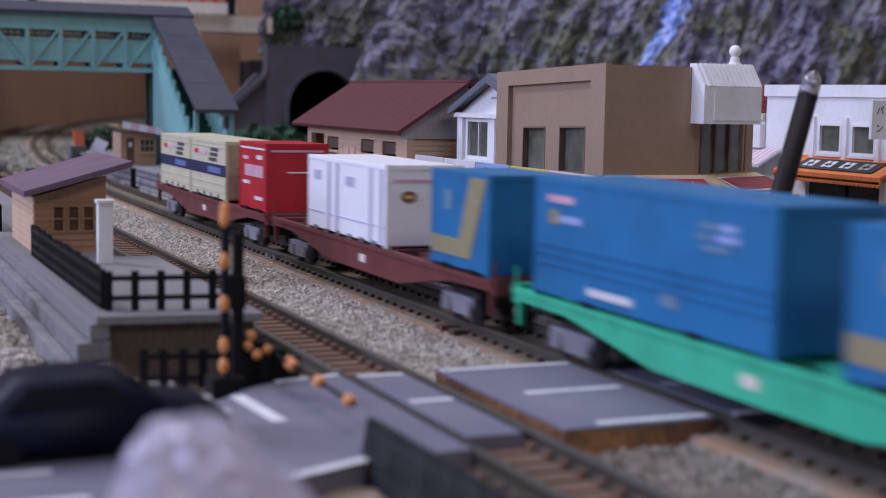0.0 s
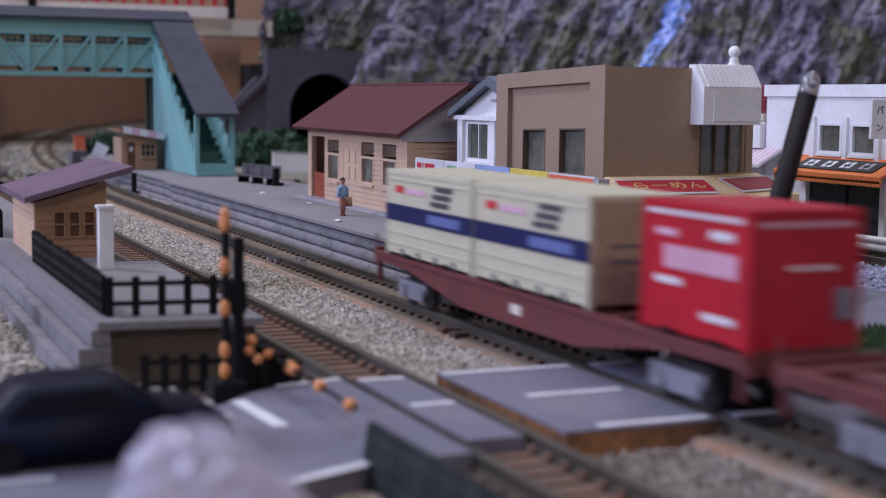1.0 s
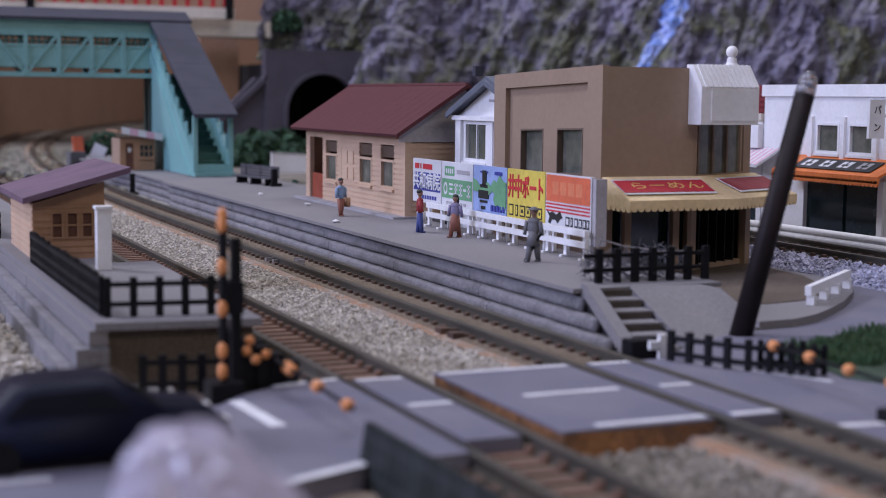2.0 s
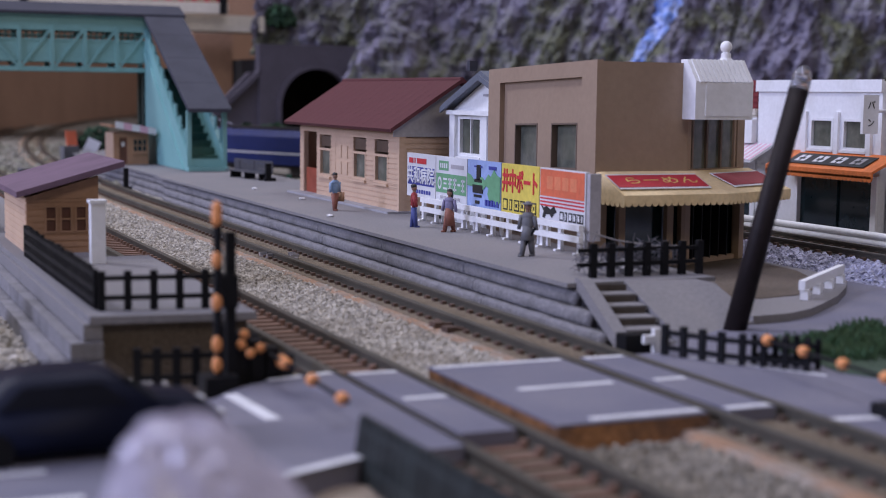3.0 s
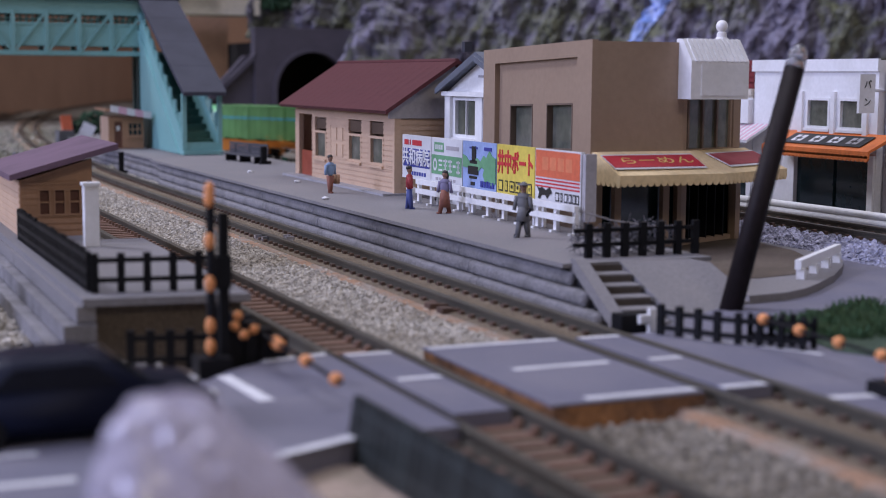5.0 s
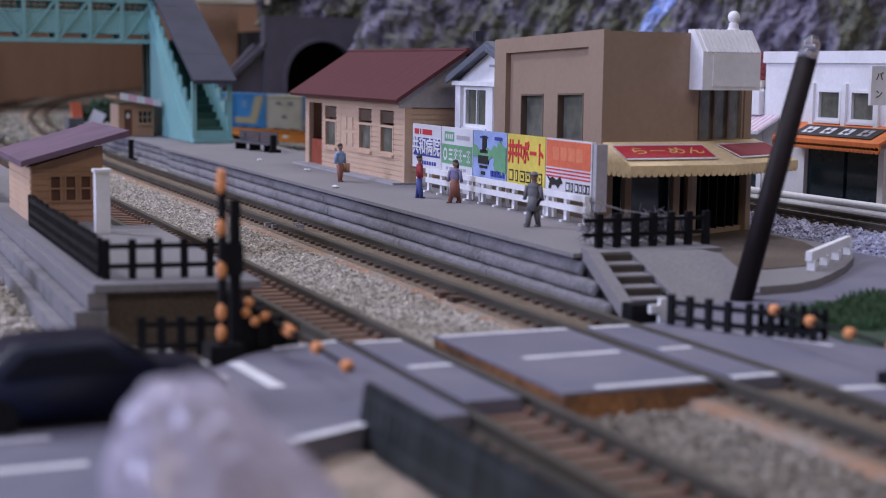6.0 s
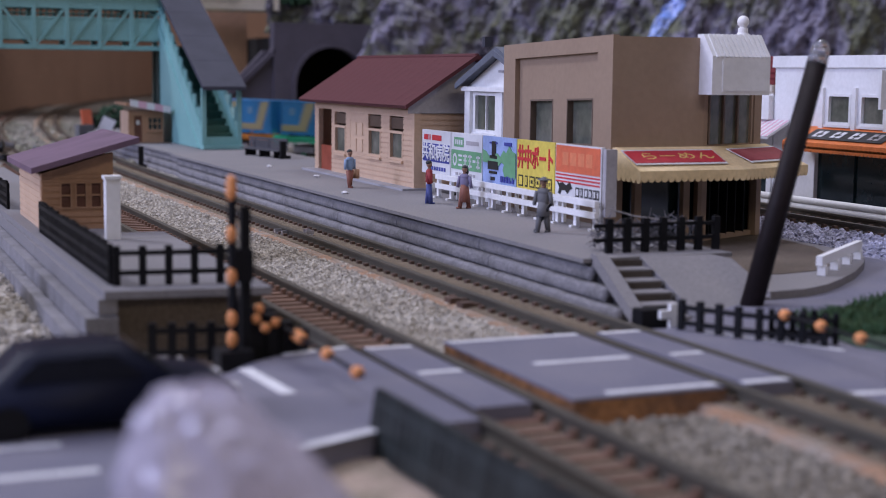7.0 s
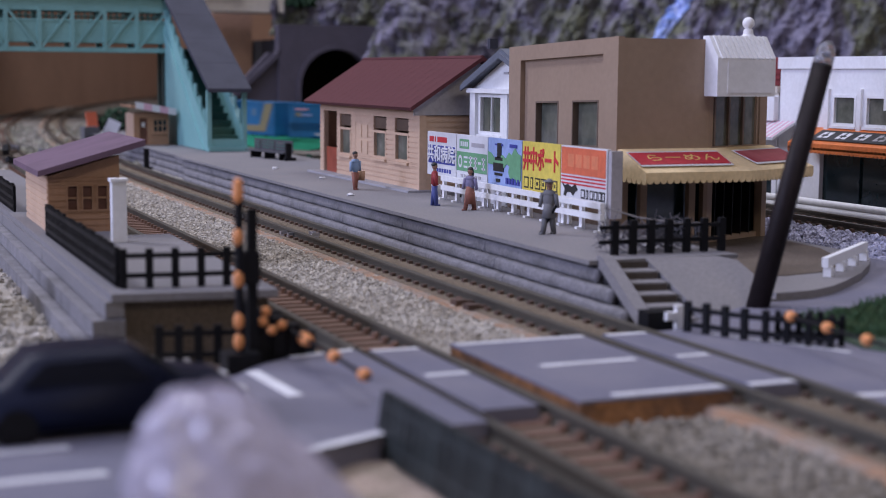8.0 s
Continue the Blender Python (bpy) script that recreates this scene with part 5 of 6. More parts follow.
# benches at the back of the platform
def bench(m, label):
    t = thing("bench", label, "bench", m, group="benches on the far platform")
    for k in range(4):
        part("slat", box(B(), -17, 15, -2.0 + k * 1.0, -1.2 + k * 1.0, 2.5, 2.9), M_BENCH, t)
        part("back_slat", box(B(), -17, 15, 2.0, 2.4, 2.9 + k * 1.1, 3.85 + k * 1.1), M_BENCH, t)
    for x in (-12, 0, 12):
        part("leg", box(B(), x - .4, x + .4, -2, 2.4, 0, 2.5), M_BLACK, t)
        part("back_post", box(B(), x - .4, x + .4, 2.0, 2.6, 2.5, 6.4), M_BLACK, t)
    return t


bench(turn(151.5, 541, 6, 0, 0, -79), "dark slatted bench on the far platform")


def post_stub(x, y, z, h):
    t = thing("bollard", "short dark post standing at the platform", "post")
    part("shaft", box(B(), x - 1, x + 1, y - 1, y + 1, z, z + h), M_BLACK, t, bevel=.2)
    part("foot", box(B(), x - 1.4, x + 2.6, y - 1.4, y + 1.4, z, z + 1.2), M_BLACK, t, bevel=.2)


post_stub(154.2, 525, 6, 6.5)
post_stub(119.6, 618, -2.6, 9.0)


# huts on the platforms
def waiting_hut():
    t = thing("waiting_hut", "tan clapboard waiting hut with a purple lean-to roof", "hut")
    fy = face_y(302)
    x0, x1 = 38.0, 52.3
    wins = [(41.6, 44.0, 10.2, 15.6), (44.6, 47.0, 10.2, 15.6), (47.6, 50.0, 10.2, 15.6)]
    part("front_wall", holed(B(), x0, x1, 6, 17.2, wins, fy, .8, boards=1.3, proud=.15), M_HUT, t)
    part("front_gable", prism(B(), [(x0, 17.2), (x1, 17.2), (x1, 21.6), (x0, 17.4)], 'y', 301.9, 302.8), M_HUT, t)
    fx = face_x(x0)
    # the lit side: light put into the colour by a paler board
    part("side_wall", holed(B(), 302.8, 338, 6, 17.2, [], fx, .8, boards=1.3, proud=.15), M_BEIGE, t, "side wall coloured paler for the light on it")
    part("rear_wall", box(B(), x0 + .8, x1, 337.2, 338, 6, 19), M_HUT, t)
    part("end_wall", box(B(), x1 - .8, x1, 302.8, 337.2, 6, 20.8), M_HUT, t)
    for w in wins:
        window(t, fy, *w, M_HUT, M_DOORDARK, bars=(1, 2), sill=False, width=.3, depth=.4)
    part("roof", prism(B(), [(35.6, 17.6), (57.0, 23.6), (57.0, 24.8), (35.6, 18.8)], 'y', 298.0, 341), M_HUTROOF, t, "purple sheet roof", bevel=.15)


waiting_hut()


def far_hut():
    t = thing("platform_hut", "small tan hut with a red and white fascia", "hut")
    fy = face_y(655)
    x0, x1 = 121.5, 137.0
    part("front_wall", holed(B(), x0, x1, 6, 20, [(124.0, 127.5, 6.2, 18), (130, 136.5, 11.5, 17.5)], fy, .8, boards=1.6, proud=.15), M_HUT, t)
    # paler than the front here too, its light painted in
    part("side_wall", box(B(), x0, x0 + .8, 655.8, 675, 6, 20), M_BEIGE, t)
    part("rear_wall", box(B(), x0 + .8, x1, 674, 675, 6, 20), M_HUT, t)
    part("end_wall", box(B(), x1 - .8, x1, 655.8, 674, 6, 20), M_HUT, t)
    part("door", box(B(), 124.0, 127.5, 655.4, 656, 6.2, 18), M_DOORDARK, t, "dark brown door")
    part("door_notice", box(B(), 125.0, 126.4, 655.2, 655.4, 14, 16), M_SIGNWHITE, t)
    window(t, fy, 130, 136.5, 11.5, 17.5, M_HUT, M_GLASSDARK, bars=(3, 2), sill=True, width=.4)
    part("roof", prism(B(), [(119.5, 22.8), (139.5, 19.4), (139.5, 20.6), (119.5, 24.0)], 'y', 650.5, 677), M_HUT, t)
    for k in range(5):
        a = 121.5 + k * 3.6
        za = 24.1 - (a - 119.5) * .17
        part("fascia_band", prism(B(), [(a, za - 1.4), (a + 3.55, za - 2.0), (a + 3.55, za + 1.0), (a, za + 1.6)], 'y', 649.8, 650.4), M_STRIPE if k % 2 else M_SIGNWHITE, t)


far_hut()


def tarp_stack(x, y):
    t = thing("notice_boards", "orange and white boards propped by the far track", "sign board")
    part("orange_board", box(B(), -3, 3, -.5, .5, 5.2, 14.5, turn(x - 2, y, 3, -12, 0, 20)), M_SIGNORANGE, t, "faded orange board")
    part("white_board", box(B(), -2, 5, -.5, .5, 0, 13, turn(x + 2.5, y + 2, 1.5, -10, 25, -15)), M_SIGNWHITE, t)
    part("dark_base", box(B(), -6, 3, -2, 2, -8, 3.5, turn(x - 3, y - 2, 6, 0, 0, 20)), M_FIGGREY, t)


tarp_stack(127.0, 786)


def name_post():
    t = thing("marker_post", "square white marker post on the near platform", "post")
    part("shaft", box(B(), 47.2, 49.9, 280.8, 283.5, 6, 17.6), M_WHITE, t, bevel=.4)
    part("cap", box(B(), 46.9, 50.2, 280.5, 283.8, 17.6, 18.2), M_WHITE, t, bevel=.2)


name_post()


# crossing barriers
def barrier(px, py, label, boom, post=True, z=0.0, height=24.0, second=True):
    """A striped post with lamps, and a low boom from boom[0] to boom[1]."""
    t = thing("crossing_barrier", label, "barrier", group="crossing barriers")
    part("foot", box(B(), px - 2.2, px + 2.2, py - 2.2, py + 2.2, z - 3, z + 1.6), M_BLACK, t, bevel=.3)
    n = 8
    for k in range(n):
        part("post_band", rod(B(), (px, py, z + 1.6 + (height - 1.6) * k / n), (px, py, z + 1.6 + (height - 1.6) * (k + 1) / n), .62), M_BLACK, t)
        if k % 2 == 1 or k == 0:
            zc = z + 1.6 + (height - 1.6) * (k + .5) / n
            part("orange_patch", ball(B(), px - .2, py - .25, zc, .72, 1, 1, 1.75), M_ORANGE, t, "orange painted patch", smooth=True)
    part("cap_lamp", ball(B(), px - .1, py, z + height - .4, .72, 1, 1, 1.7), M_ORANGE, t, smooth=True)
    if second:
        part("signal_post", box(B(), px + 1.4, px + 2.7, py + .7, py + 2.0, z - 3, z + height - 3.4), M_BLACK, t, bevel=.3)
        part("signal_head", box(B(), px + .7, px + 2.9, py + .1, py + 2.2, z + height * .44, z + height * .62), M_BLACK, t, bevel=.4)
    (xa, ya, za), (xb, yb, zb) = boom
    m = 11
    for k in range(m):
        a, b = k / m, (k + 1) / m
        pa = (xa + (xb - xa) * a, ya + (yb - ya) * a, za + (zb - za) * a)
        pb = (xa + (xb - xa) * b, ya + (yb - ya) * b, za + (zb - za) * b)
        part("boom_band", rod(B(), pa, pb, .27), M_BLACK, t)
        if k % 3 == 1:
            c = [(p + q) / 2 for p, q in zip(pa, pb)]
            part("boom_lamp", ball(B(), *c, .88, 1, 1.1, .95), M_ORANGE, t, "orange painted disc", smooth=True)
    part("yoke", prism(B(), [(xa - 1.4, za - 3), (xa + 1.4, za - 3), (xa + 1.0, za + 1.2), (xa - 1.0, za + 1.2)], 'y', ya - 1, ya + 1), M_BLACK, t)
    return t


barrier(47.6, 187.5, "orange and black striped barrier lowered across the near road", ((55.6, 200, 3.6), (55.2, 157.5, 3.4)), z=0)
barrier(121.8, 141.5, "orange and black striped barrier across the far road", ((122.8, 140.5, 4.0), (126.2, 176, 4.0)), z=-.15, height=12, second=False)


def lamp_cluster():
    t = thing("warning_lamps", "cluster of orange and black warning lamps at the barrier", "signal")
    spots = ((51.6, 6.6), (52.7, 3.8), (54.3, 4.3), (56.9, 2.6), (49.9, 2.1), (50.3, .6), (51.2, 5.2))
    for k, (x, z) in enumerate(spots):
        part("lamp", ball(B(), x, 189 + (k % 3) * .8, z, .7 if k != 3 else .95, 1, .7, 1), M_ORANGE, t, "orange painted lamp", smooth=True)
        part("arm", rod(B(), (x, 190.5 + (k % 3) * .8, z), (x - 1.2, 193.5, -2), .45), M_BLACK, t)
    for k in range(5):
        part("hood", box(B(), 49.0 + k * 2.1, 50.8 + k * 2.1, 191.0, 193.5, -3, 7.6 - k * 1.15), M_BLACK, t, bevel=.3)


lamp_cluster()


def track_clips():
    for y in (233.5, 228.0):
        t = thing("terminal_clip", "small rust-brown feeder clip on the track edge", "clip", group="feeder clips")
        part("block", box(B(), 98.4, 100.4, y, y + 2.6, -3.2, -.9), M_DOORRED if y < 0 else M_SLEEPER, t, bevel=.15)
        part("lug", box(B(), 100.4, 102.2, y + .6, y + 2.0, -2.0, -1.2), M_SLEEPER, t)


track_clips()


def rail_joiners():
    for x, y, a in ((101.4, 347.6, 8), (107.6, 345.2, -6), (103.2, 392, 3)):
        t = thing("rail_joiner", "loose bright metal rail joiner lying on the track", "rail joiner", turn(x, y, -1.9, 0, 0, a), group="rail joiners")
        part("web", box(B(), -.5, .5, -3.2, 3.2, 0, .5), M_SILVER, t, bevel=.1)
        for q in (-2.2, 2.2):
            part("lug", box(B(), -.9, .9, q - .5, q + .5, .5, 1.3), M_SILVER, t, bevel=.1)


rail_joiners()


# leaning pole with a small bulb
def lamp_pole():
    t = thing("bulb_pole", "leaning black pole with a clear bulb at its tip", "lamp")
    a, b = Vector((142.0, 206, -1)), Vector((156.6, 210, 40.6))
    part("shaft", rod(B(), tuple(a), tuple(b), 1.95, 1.75, 20), M_POLE, t, smooth=True)
    d = (b - a).normalized()
    part("collar", rod(B(), tuple(b - d * .3), tuple(b + d * 1.4), 1.8, 1.7, 20), M_BULB, t, "clear glass neck", smooth=True)
    m = Matrix.Translation(mm(*(b + d * 1.3))) @ d.to_track_quat('Z', 'Y').to_matrix().to_4x4()
    bm = B()
    lathe(bm, [(1.65, 0), (1.7, .9), (1.5, 1.9), (1.0, 2.7), (.3, 3.1)], 0, 0, 16)
    for q in bm.verts:
        q.co = m @ q.co
    part("bulb", bm, M_BULB, t, "clear glass bulb", smooth=True)


lamp_pole()


# parapets
def parapet():
    t = thing("kerb_parapet", "short white concrete parapet on the kerb", "parapet")
    m = turn(181.6, 233.4, 1.3, 0, 0, 38.5)
    part("rail", box(B(), -16.0, 16.0, -.6, .6, 1.9, 3.7, m), M_WHITE, t, bevel=.15)
    for k in (-14.4, -4.8, 4.8, 14.4):
        part("pier", box(B(), k - .8, k + .8, -1.0, .5, 0, 1.9, m), M_WHITE, t, bevel=.12)


parapet()


def guard_rail():
    t = thing("guard_rail", "long white guard rail before the bakery", "guard rail")
    for z, r in ((4.55, 1.0), (6.4, .9)):
        part("tube", rod(B(), (231.5, 380, z), (234.5, 180, z), r, n=10), M_WHITE, t, smooth=True)
    for k in range(9):
        y = 375 - k * 23
        part("post", box(B(), 231.8 + k * .33, 233.4 + k * .33, y, y + 1.6, -3, 7.0), M_WHITE, t)
    part("ledge", box(B(), 236.5, 261.4, 180, 392, -5, -1.2), M_PLAT, t, "grey pavement strip")


guard_rail()


def white_marker():
    t = thing("track_marker", "small white T-shaped marker by the track", "marker")
    part("shaft", box(B(), 118.3, 119.5, 193, 193.8, -3, 3.2), M_WHITE, t)
    part("arm", box(B(), 116.6, 118.3, 193, 193.8, .9, 2.2), M_WHITE, t)
    b = thing("relay_box", "black relay box at the end of the fence", "relay box")
    part("case", box(B(), 114.6, 121.6, 195.2, 198.4, -3, 2.0), M_BLACK, b, bevel=.3)


white_marker()


# car waiting at the crossing
def car():
    t = thing("car", "dark navy toy saloon waiting at the crossing", "car", turn(24.6, 159.6, -.5, 0, 0, 2))
    side = [(-15.5, 1.4), (-15.7, 3.4), (-14.8, 5.2), (-10.5, 6.0), (-7.6, 8.9), (-5.0, 9.3), (1.5, 9.3), (4.0, 8.7), (7.4, 6.3), (13.4, 5.4), (14.9, 4.4), (15.2, 1.6)]
    part("body", prism(B(), side, 'y', -5.6, 5.6), M_CARBODY, t, bevel=.9, smooth=True)
    part("windscreen", box(B(), -2.2, 2.2, -4.6, 4.6, -.1, .1, turn(5.9, 0, 7.75, 0, 38, 0)), M_GLASSDARK, t)
    for s in (-1, 1):
        part("side_window", prism(B(), [(-9.0, 6.4), (-6.6, 8.8), (1.4, 8.9), (4.4, 6.5)], 'y', s * 5.55, s * 5.75), M_CARGLASS, t)
        for x in (-9.6, 9.4):
            w = part("wheel", rod(B(), (x, s * 4.2, 2.1), (x, s * 5.9, 2.1), 2.1, n=16), M_BLACK, t)
            part("rim", rod(B(), (x, s * 5.9, 2.1), (x, s * 6.0, 2.1), 1.2, n=12), M_BLACK, w)
    part("bumper", box(B(), 14.6, 15.7, -5, 5, 1.6, 3.0), M_CARBODY, t, bevel=.3)
    for s in (-1, 1):
        part("headlight", box(B(), 14.2, 15.3, s * 4.0 - 1, s * 4.0 + 1, 3.6, 4.5), M_SIGNWHITE, t)
    return t


car()


def parked_car(label, m, paint):
    t = thing("car", label, "car", m)
    side = [(-14, 1.4), (-14.2, 4.4), (-9.5, 6.0), (-6.6, 9.6), (3.5, 9.9), (7.4, 6.6), (13.4, 5.6), (14.6, 1.6)]
    part("body", prism(B(), side, 'y', -5.6, 5.6), paint, t, bevel=.8, smooth=True)
    for s in (-1, 1):
        part("side_window", prism(B(), [(-8.6, 6.6), (-6.2, 9.0), (3.2, 9.2), (6.2, 6.8)], 'y', s * 5.55, s * 5.75), M_GLASSDARK, t)
        for x in (-8.8, 8.8):
            part("wheel", rod(B(), (x, s * 4.2, 2.1), (x, s * 5.9, 2.1), 2.1, n=14), M_BLACK, t)


parked_car("dark toy car parked beside the near platform", turn(12.5, 262, -3, 0, 0, 80), M_FIGGREY)
parked_car("white toy car parked at the foot of the terrace board", turn(158, 1560, -2, 0, 0, 62), M_WHITE)


# platform figures: plain painted figurines
def figurine(x, y, label, coat, legs, arm=0, hat=None, bag=None, turn_deg=0, h=11.0, stride=.6, skirt=0.0, hair=False):
    bm = B()
    mats = [coat, legs, M_SKIN, hat or M_INKBLACK, bag or coat]
    marks = []

    def mark(k):
        marks.append((len(bm.faces), k))
    s = h / 11.0
    rod(bm, (-.55 * s, -stride, 0), (-.5 * s, 0, 4.9 * s), .5 * s, .75 * s)
    rod(bm, (.55 * s, stride, 0), (.5 * s, 0, 4.9 * s), .5 * s, .75 * s)
    box(bm, -.9, -.2, -stride - .9, -stride + .4, 0, .4)
    box(bm, .2, .9, stride - .9, stride + .4, 0, .4)
    if skirt:
        rod(bm, (0, 0, skirt * s), (0, 0, 6.0 * s), 1.45 * s, .95 * s, 12)
    mark(1)
    ball(bm, 0, 0, 6.7 * s, 1.3 * s, 1.0, .72, 1.6, 12, 8)
    ball(bm, 0, 0, 7.9 * s, 1.45 * s, 1.0, .6, .6, 12, 6)
    rod(bm, (-1.5 * s, 0, 8.0 * s), (-1.9 * s, -.3 - arm, 5.2 * s), .45 * s, .38 * s)
    rod(bm, (1.5 * s, 0, 8.0 * s), (1.9 * s, .3 + arm, 5.2 * s), .45 * s, .38 * s)
    mark(0)
    rod(bm, (0, 0, 8.3 * s), (0, 0, 9.4 * s), .42 * s)
    ball(bm, 0, 0, 9.8 * s, .72 * s, 1, 1, 1.2, 10, 8)
    mark(2)
    ball(bm, 0, .12, 10.2 * s, .8 * s, 1, 1, .8, 10, 6)
    if hair:
        ball(bm, 0, .55, 9.2 * s, .75 * s, 1, .7, 1.8, 10, 6)
    if hat:
        rod(bm, (0, 0, 10.2 * s), (0, 0, 10.4 * s), 1.45 * s, 1.2 * s)
    mark(3)
    if bag:
        box(bm, 1.5, 2.5, -1.2, 1.0, 2.6 * s, 5.2 * s)
    mark(4)
    bm.faces.ensure_lookup_table()
    start = 0
    for end, k in marks:
        for i in range(start, end):
            bm.faces[i].material_index = k
        start = end
    me = mesh_of("figurine", bm, mats[0], smooth=True)
    for q in mats[1:]:
        me.materials.append(q)
    ob = new("figurine", me)
    ob.matrix_basis = turn(x, y, 6, 0, 0, turn_deg)
    return tagged(ob, label, "figurine", group="figurines on the platform")


figurine(133.5, 389, "painted figurine in pale blue over brown on the platform", M_FIGBLUE, M_FIGRUST, bag=M_HUT, turn_deg=20)
figurine(136, 336, "painted figurine in dark red over blue on the platform", M_FIGRED, M_FIGNAVY, arm=.6, bag=M_SIGNWHITE, turn_deg=60)
figurine(139.5, 322, "painted figurine in a rust red skirt on the platform", M_FIGVIOLET, M_FIGRUST, turn_deg=-60, stride=1.2, h=10.6, skirt=1.6, hair=True)
figurine(133.8, 268.4, "painted figurine in a grey coat and hat, walking with a stick", M_FIGGREY, M_FIGGREY, hat=M_FIGGREY, bag=None, turn_deg=-60, h=11.6, stride=1.2, skirt=3.2)


def walking_stick():
    t = thing("walking_stick", "thin black walking stick beside the grey figurine", "stick")
    part("shaft", rod(B(), (134.6, 266.6, 12), (132.4, 269.4, 6), .3), M_BLACK, t)


walking_stick()


def dry_weeds():
    rng2 = random.Random(21)
    bm = B()
    for _ in range(420):
        x, y = rng2.uniform(129, 150), rng2.uniform(233.5, 240)
        z = rng2.uniform(6.2, 11.0)
        d = Vector((rng2.uniform(-1, 1), rng2.uniform(-1, 1), rng2.uniform(-.4, .8))).normalized() * rng2.uniform(1.2, 3.6)
        rod(bm, (x, y, z), (x + d.x, y + d.y, z + d.z), .12, .06, 4)
    tagged(part("dry_weeds", bm, M_WEED, None), "tangle of grey dried weeds behind the platform fence", "weeds", kind="stuff")
    t = thing("wire", "thin grey wire strung before the shop door", "wire")
    pts = [(129, 236, 14.4), (136, 235.5, 12.4), (144, 235, 11.2), (150, 236, 11.0)]
    for a, b in zip(pts, pts[1:]):
        part("strand", rod(B(), a, b, .16, n=5), M_INKGREY, t)


dry_weeds()


def rear_parapet():
    t = thing("low_wall", "low white wall behind the rear loop track", "wall")
    part("panel", prism(B(), [(RP[0], -3), (RP[0] + 34, -3), (RP[0] + 34, 6.6), (RP[0], 8.4)], 'y', RP[1], RP[1] + 2), M_WHITE, t, bevel=.3)
    part("coping", prism(B(), [(RP[0] - .4, 8.4), (RP[0] + 34, 6.6), (RP[0] + 34, 7.3), (RP[0] - .4, 9.1)], 'y', RP[1] - .4, RP[1] + 2.4), M_PALESTEP, t)


RP = (226.5, 775.0)
rear_parapet()


def litter():
    rng2 = random.Random(5)
    for x, y in LITTER:
        bm = ball(B(), x, y, 6.35, .75, 1.5, 1.1, .5, 7, 5)
        for q in bm.verts:
            q.co += Vector([rng2.uniform(-.2, .2) * MM for _ in range(3)])
        tagged(part("paper_scrap", bm, M_SIGNWHITE), "small crumpled pale scrap lying on the platform", "litter", group="scraps on the platform")


LITTER = ((136.5, 480.9), (137.3, 431.4), (125.5, 369.4))
litter()


# bushes
def bush(x, y, z, r, h, label, seed, n=420):
    rng2 = random.Random(seed)
    verts, faces = [], []
    for _ in range(n):
        a, u, v = rng2.uniform(0, 6.28), rng2.random() ** .4, rng2.random()
        q = Vector((x + r * u * math.cos(a) * math.sqrt(1 - v * v * .8), y + r * .6 * u * math.sin(a), z + h * v * (0.75 + .25 * math.sin(a * 3 + seed))))
        s = rng2.uniform(.9, 2.4) * max(1, r / 18)
        m = Euler((rng2.uniform(0, 3), rng2.uniform(0, 3), rng2.uniform(0, 6))).to_matrix()
        k = len(verts)
        for p in ((-1, -.6, 0), (1, -.6, .3), (.8, .8, 0), (-.9, .7, -.3), (0, 0, .9)):
            w = q + (m @ Vector(p)) * s
            verts.append((w.x * MM, w.y * MM, w.z * MM))
        faces += [(k, k + 1, k + 4), (k + 1, k + 2, k + 4), (k + 2, k + 3, k + 4), (k + 3, k, k + 4), (k, k + 3, k + 2, k + 1)]
    me = bpy.data.meshes.new("bush")
    me.from_pydata(verts, [], faces)
    me.materials.append(M_GREENFLOCK)
    return tagged(new("bush", me), label, "bush", group="green foam bushes")


bush(246, 852, -3, 30, 21, "dark green foam bush beside the tunnel", 1, 700)
bush(228, 866, -3, 16, 17, "dark green foam bush beside the tunnel", 2, 350)
bush(272, 905, -3, 10, 20, "dark green foam bush at the portal's foot", 8, 300)
bush(172, 990, -3, 15, 17, "dark green foam bush inside the curve", 3, 350)
bush(304, 1004, 86, 13, 14, "dark green foam tuft above the tunnel", 4, 500)
bush(172, 560, -3, 14, 7, "low green foam strip behind the platform", 5, 300)


# clutter at the left, inside the far curve
def rubble(x, y):
    t = thing("scrap_heap", "heap of dark scrap and sleepers beside the far track", "scrap heap")
    rng2 = random.Random(11)
    for k in range(14):
        part("scrap", box(B(), -rng2.uniform(2, 7), rng2.uniform(2, 7), -1.2, 1.2, -1, 1, turn(x + rng2.uniform(-14, 10), y + rng2.uniform(-20, 20), -1 + (k % 4) * 2.2, rng2.uniform(-20, 20), rng2.uniform(-20, 20), rng2.uniform(0, 180))), (M_BLACK, M_DIRT, M_STONE)[k % 3], t)
    part("blue_tarp", ball(B(), x + 8, y - 18, 1.5, 2.4, 1, 1, 1.3), M_INKBLUE, t, "blue scrap")


rubble(76, 640)


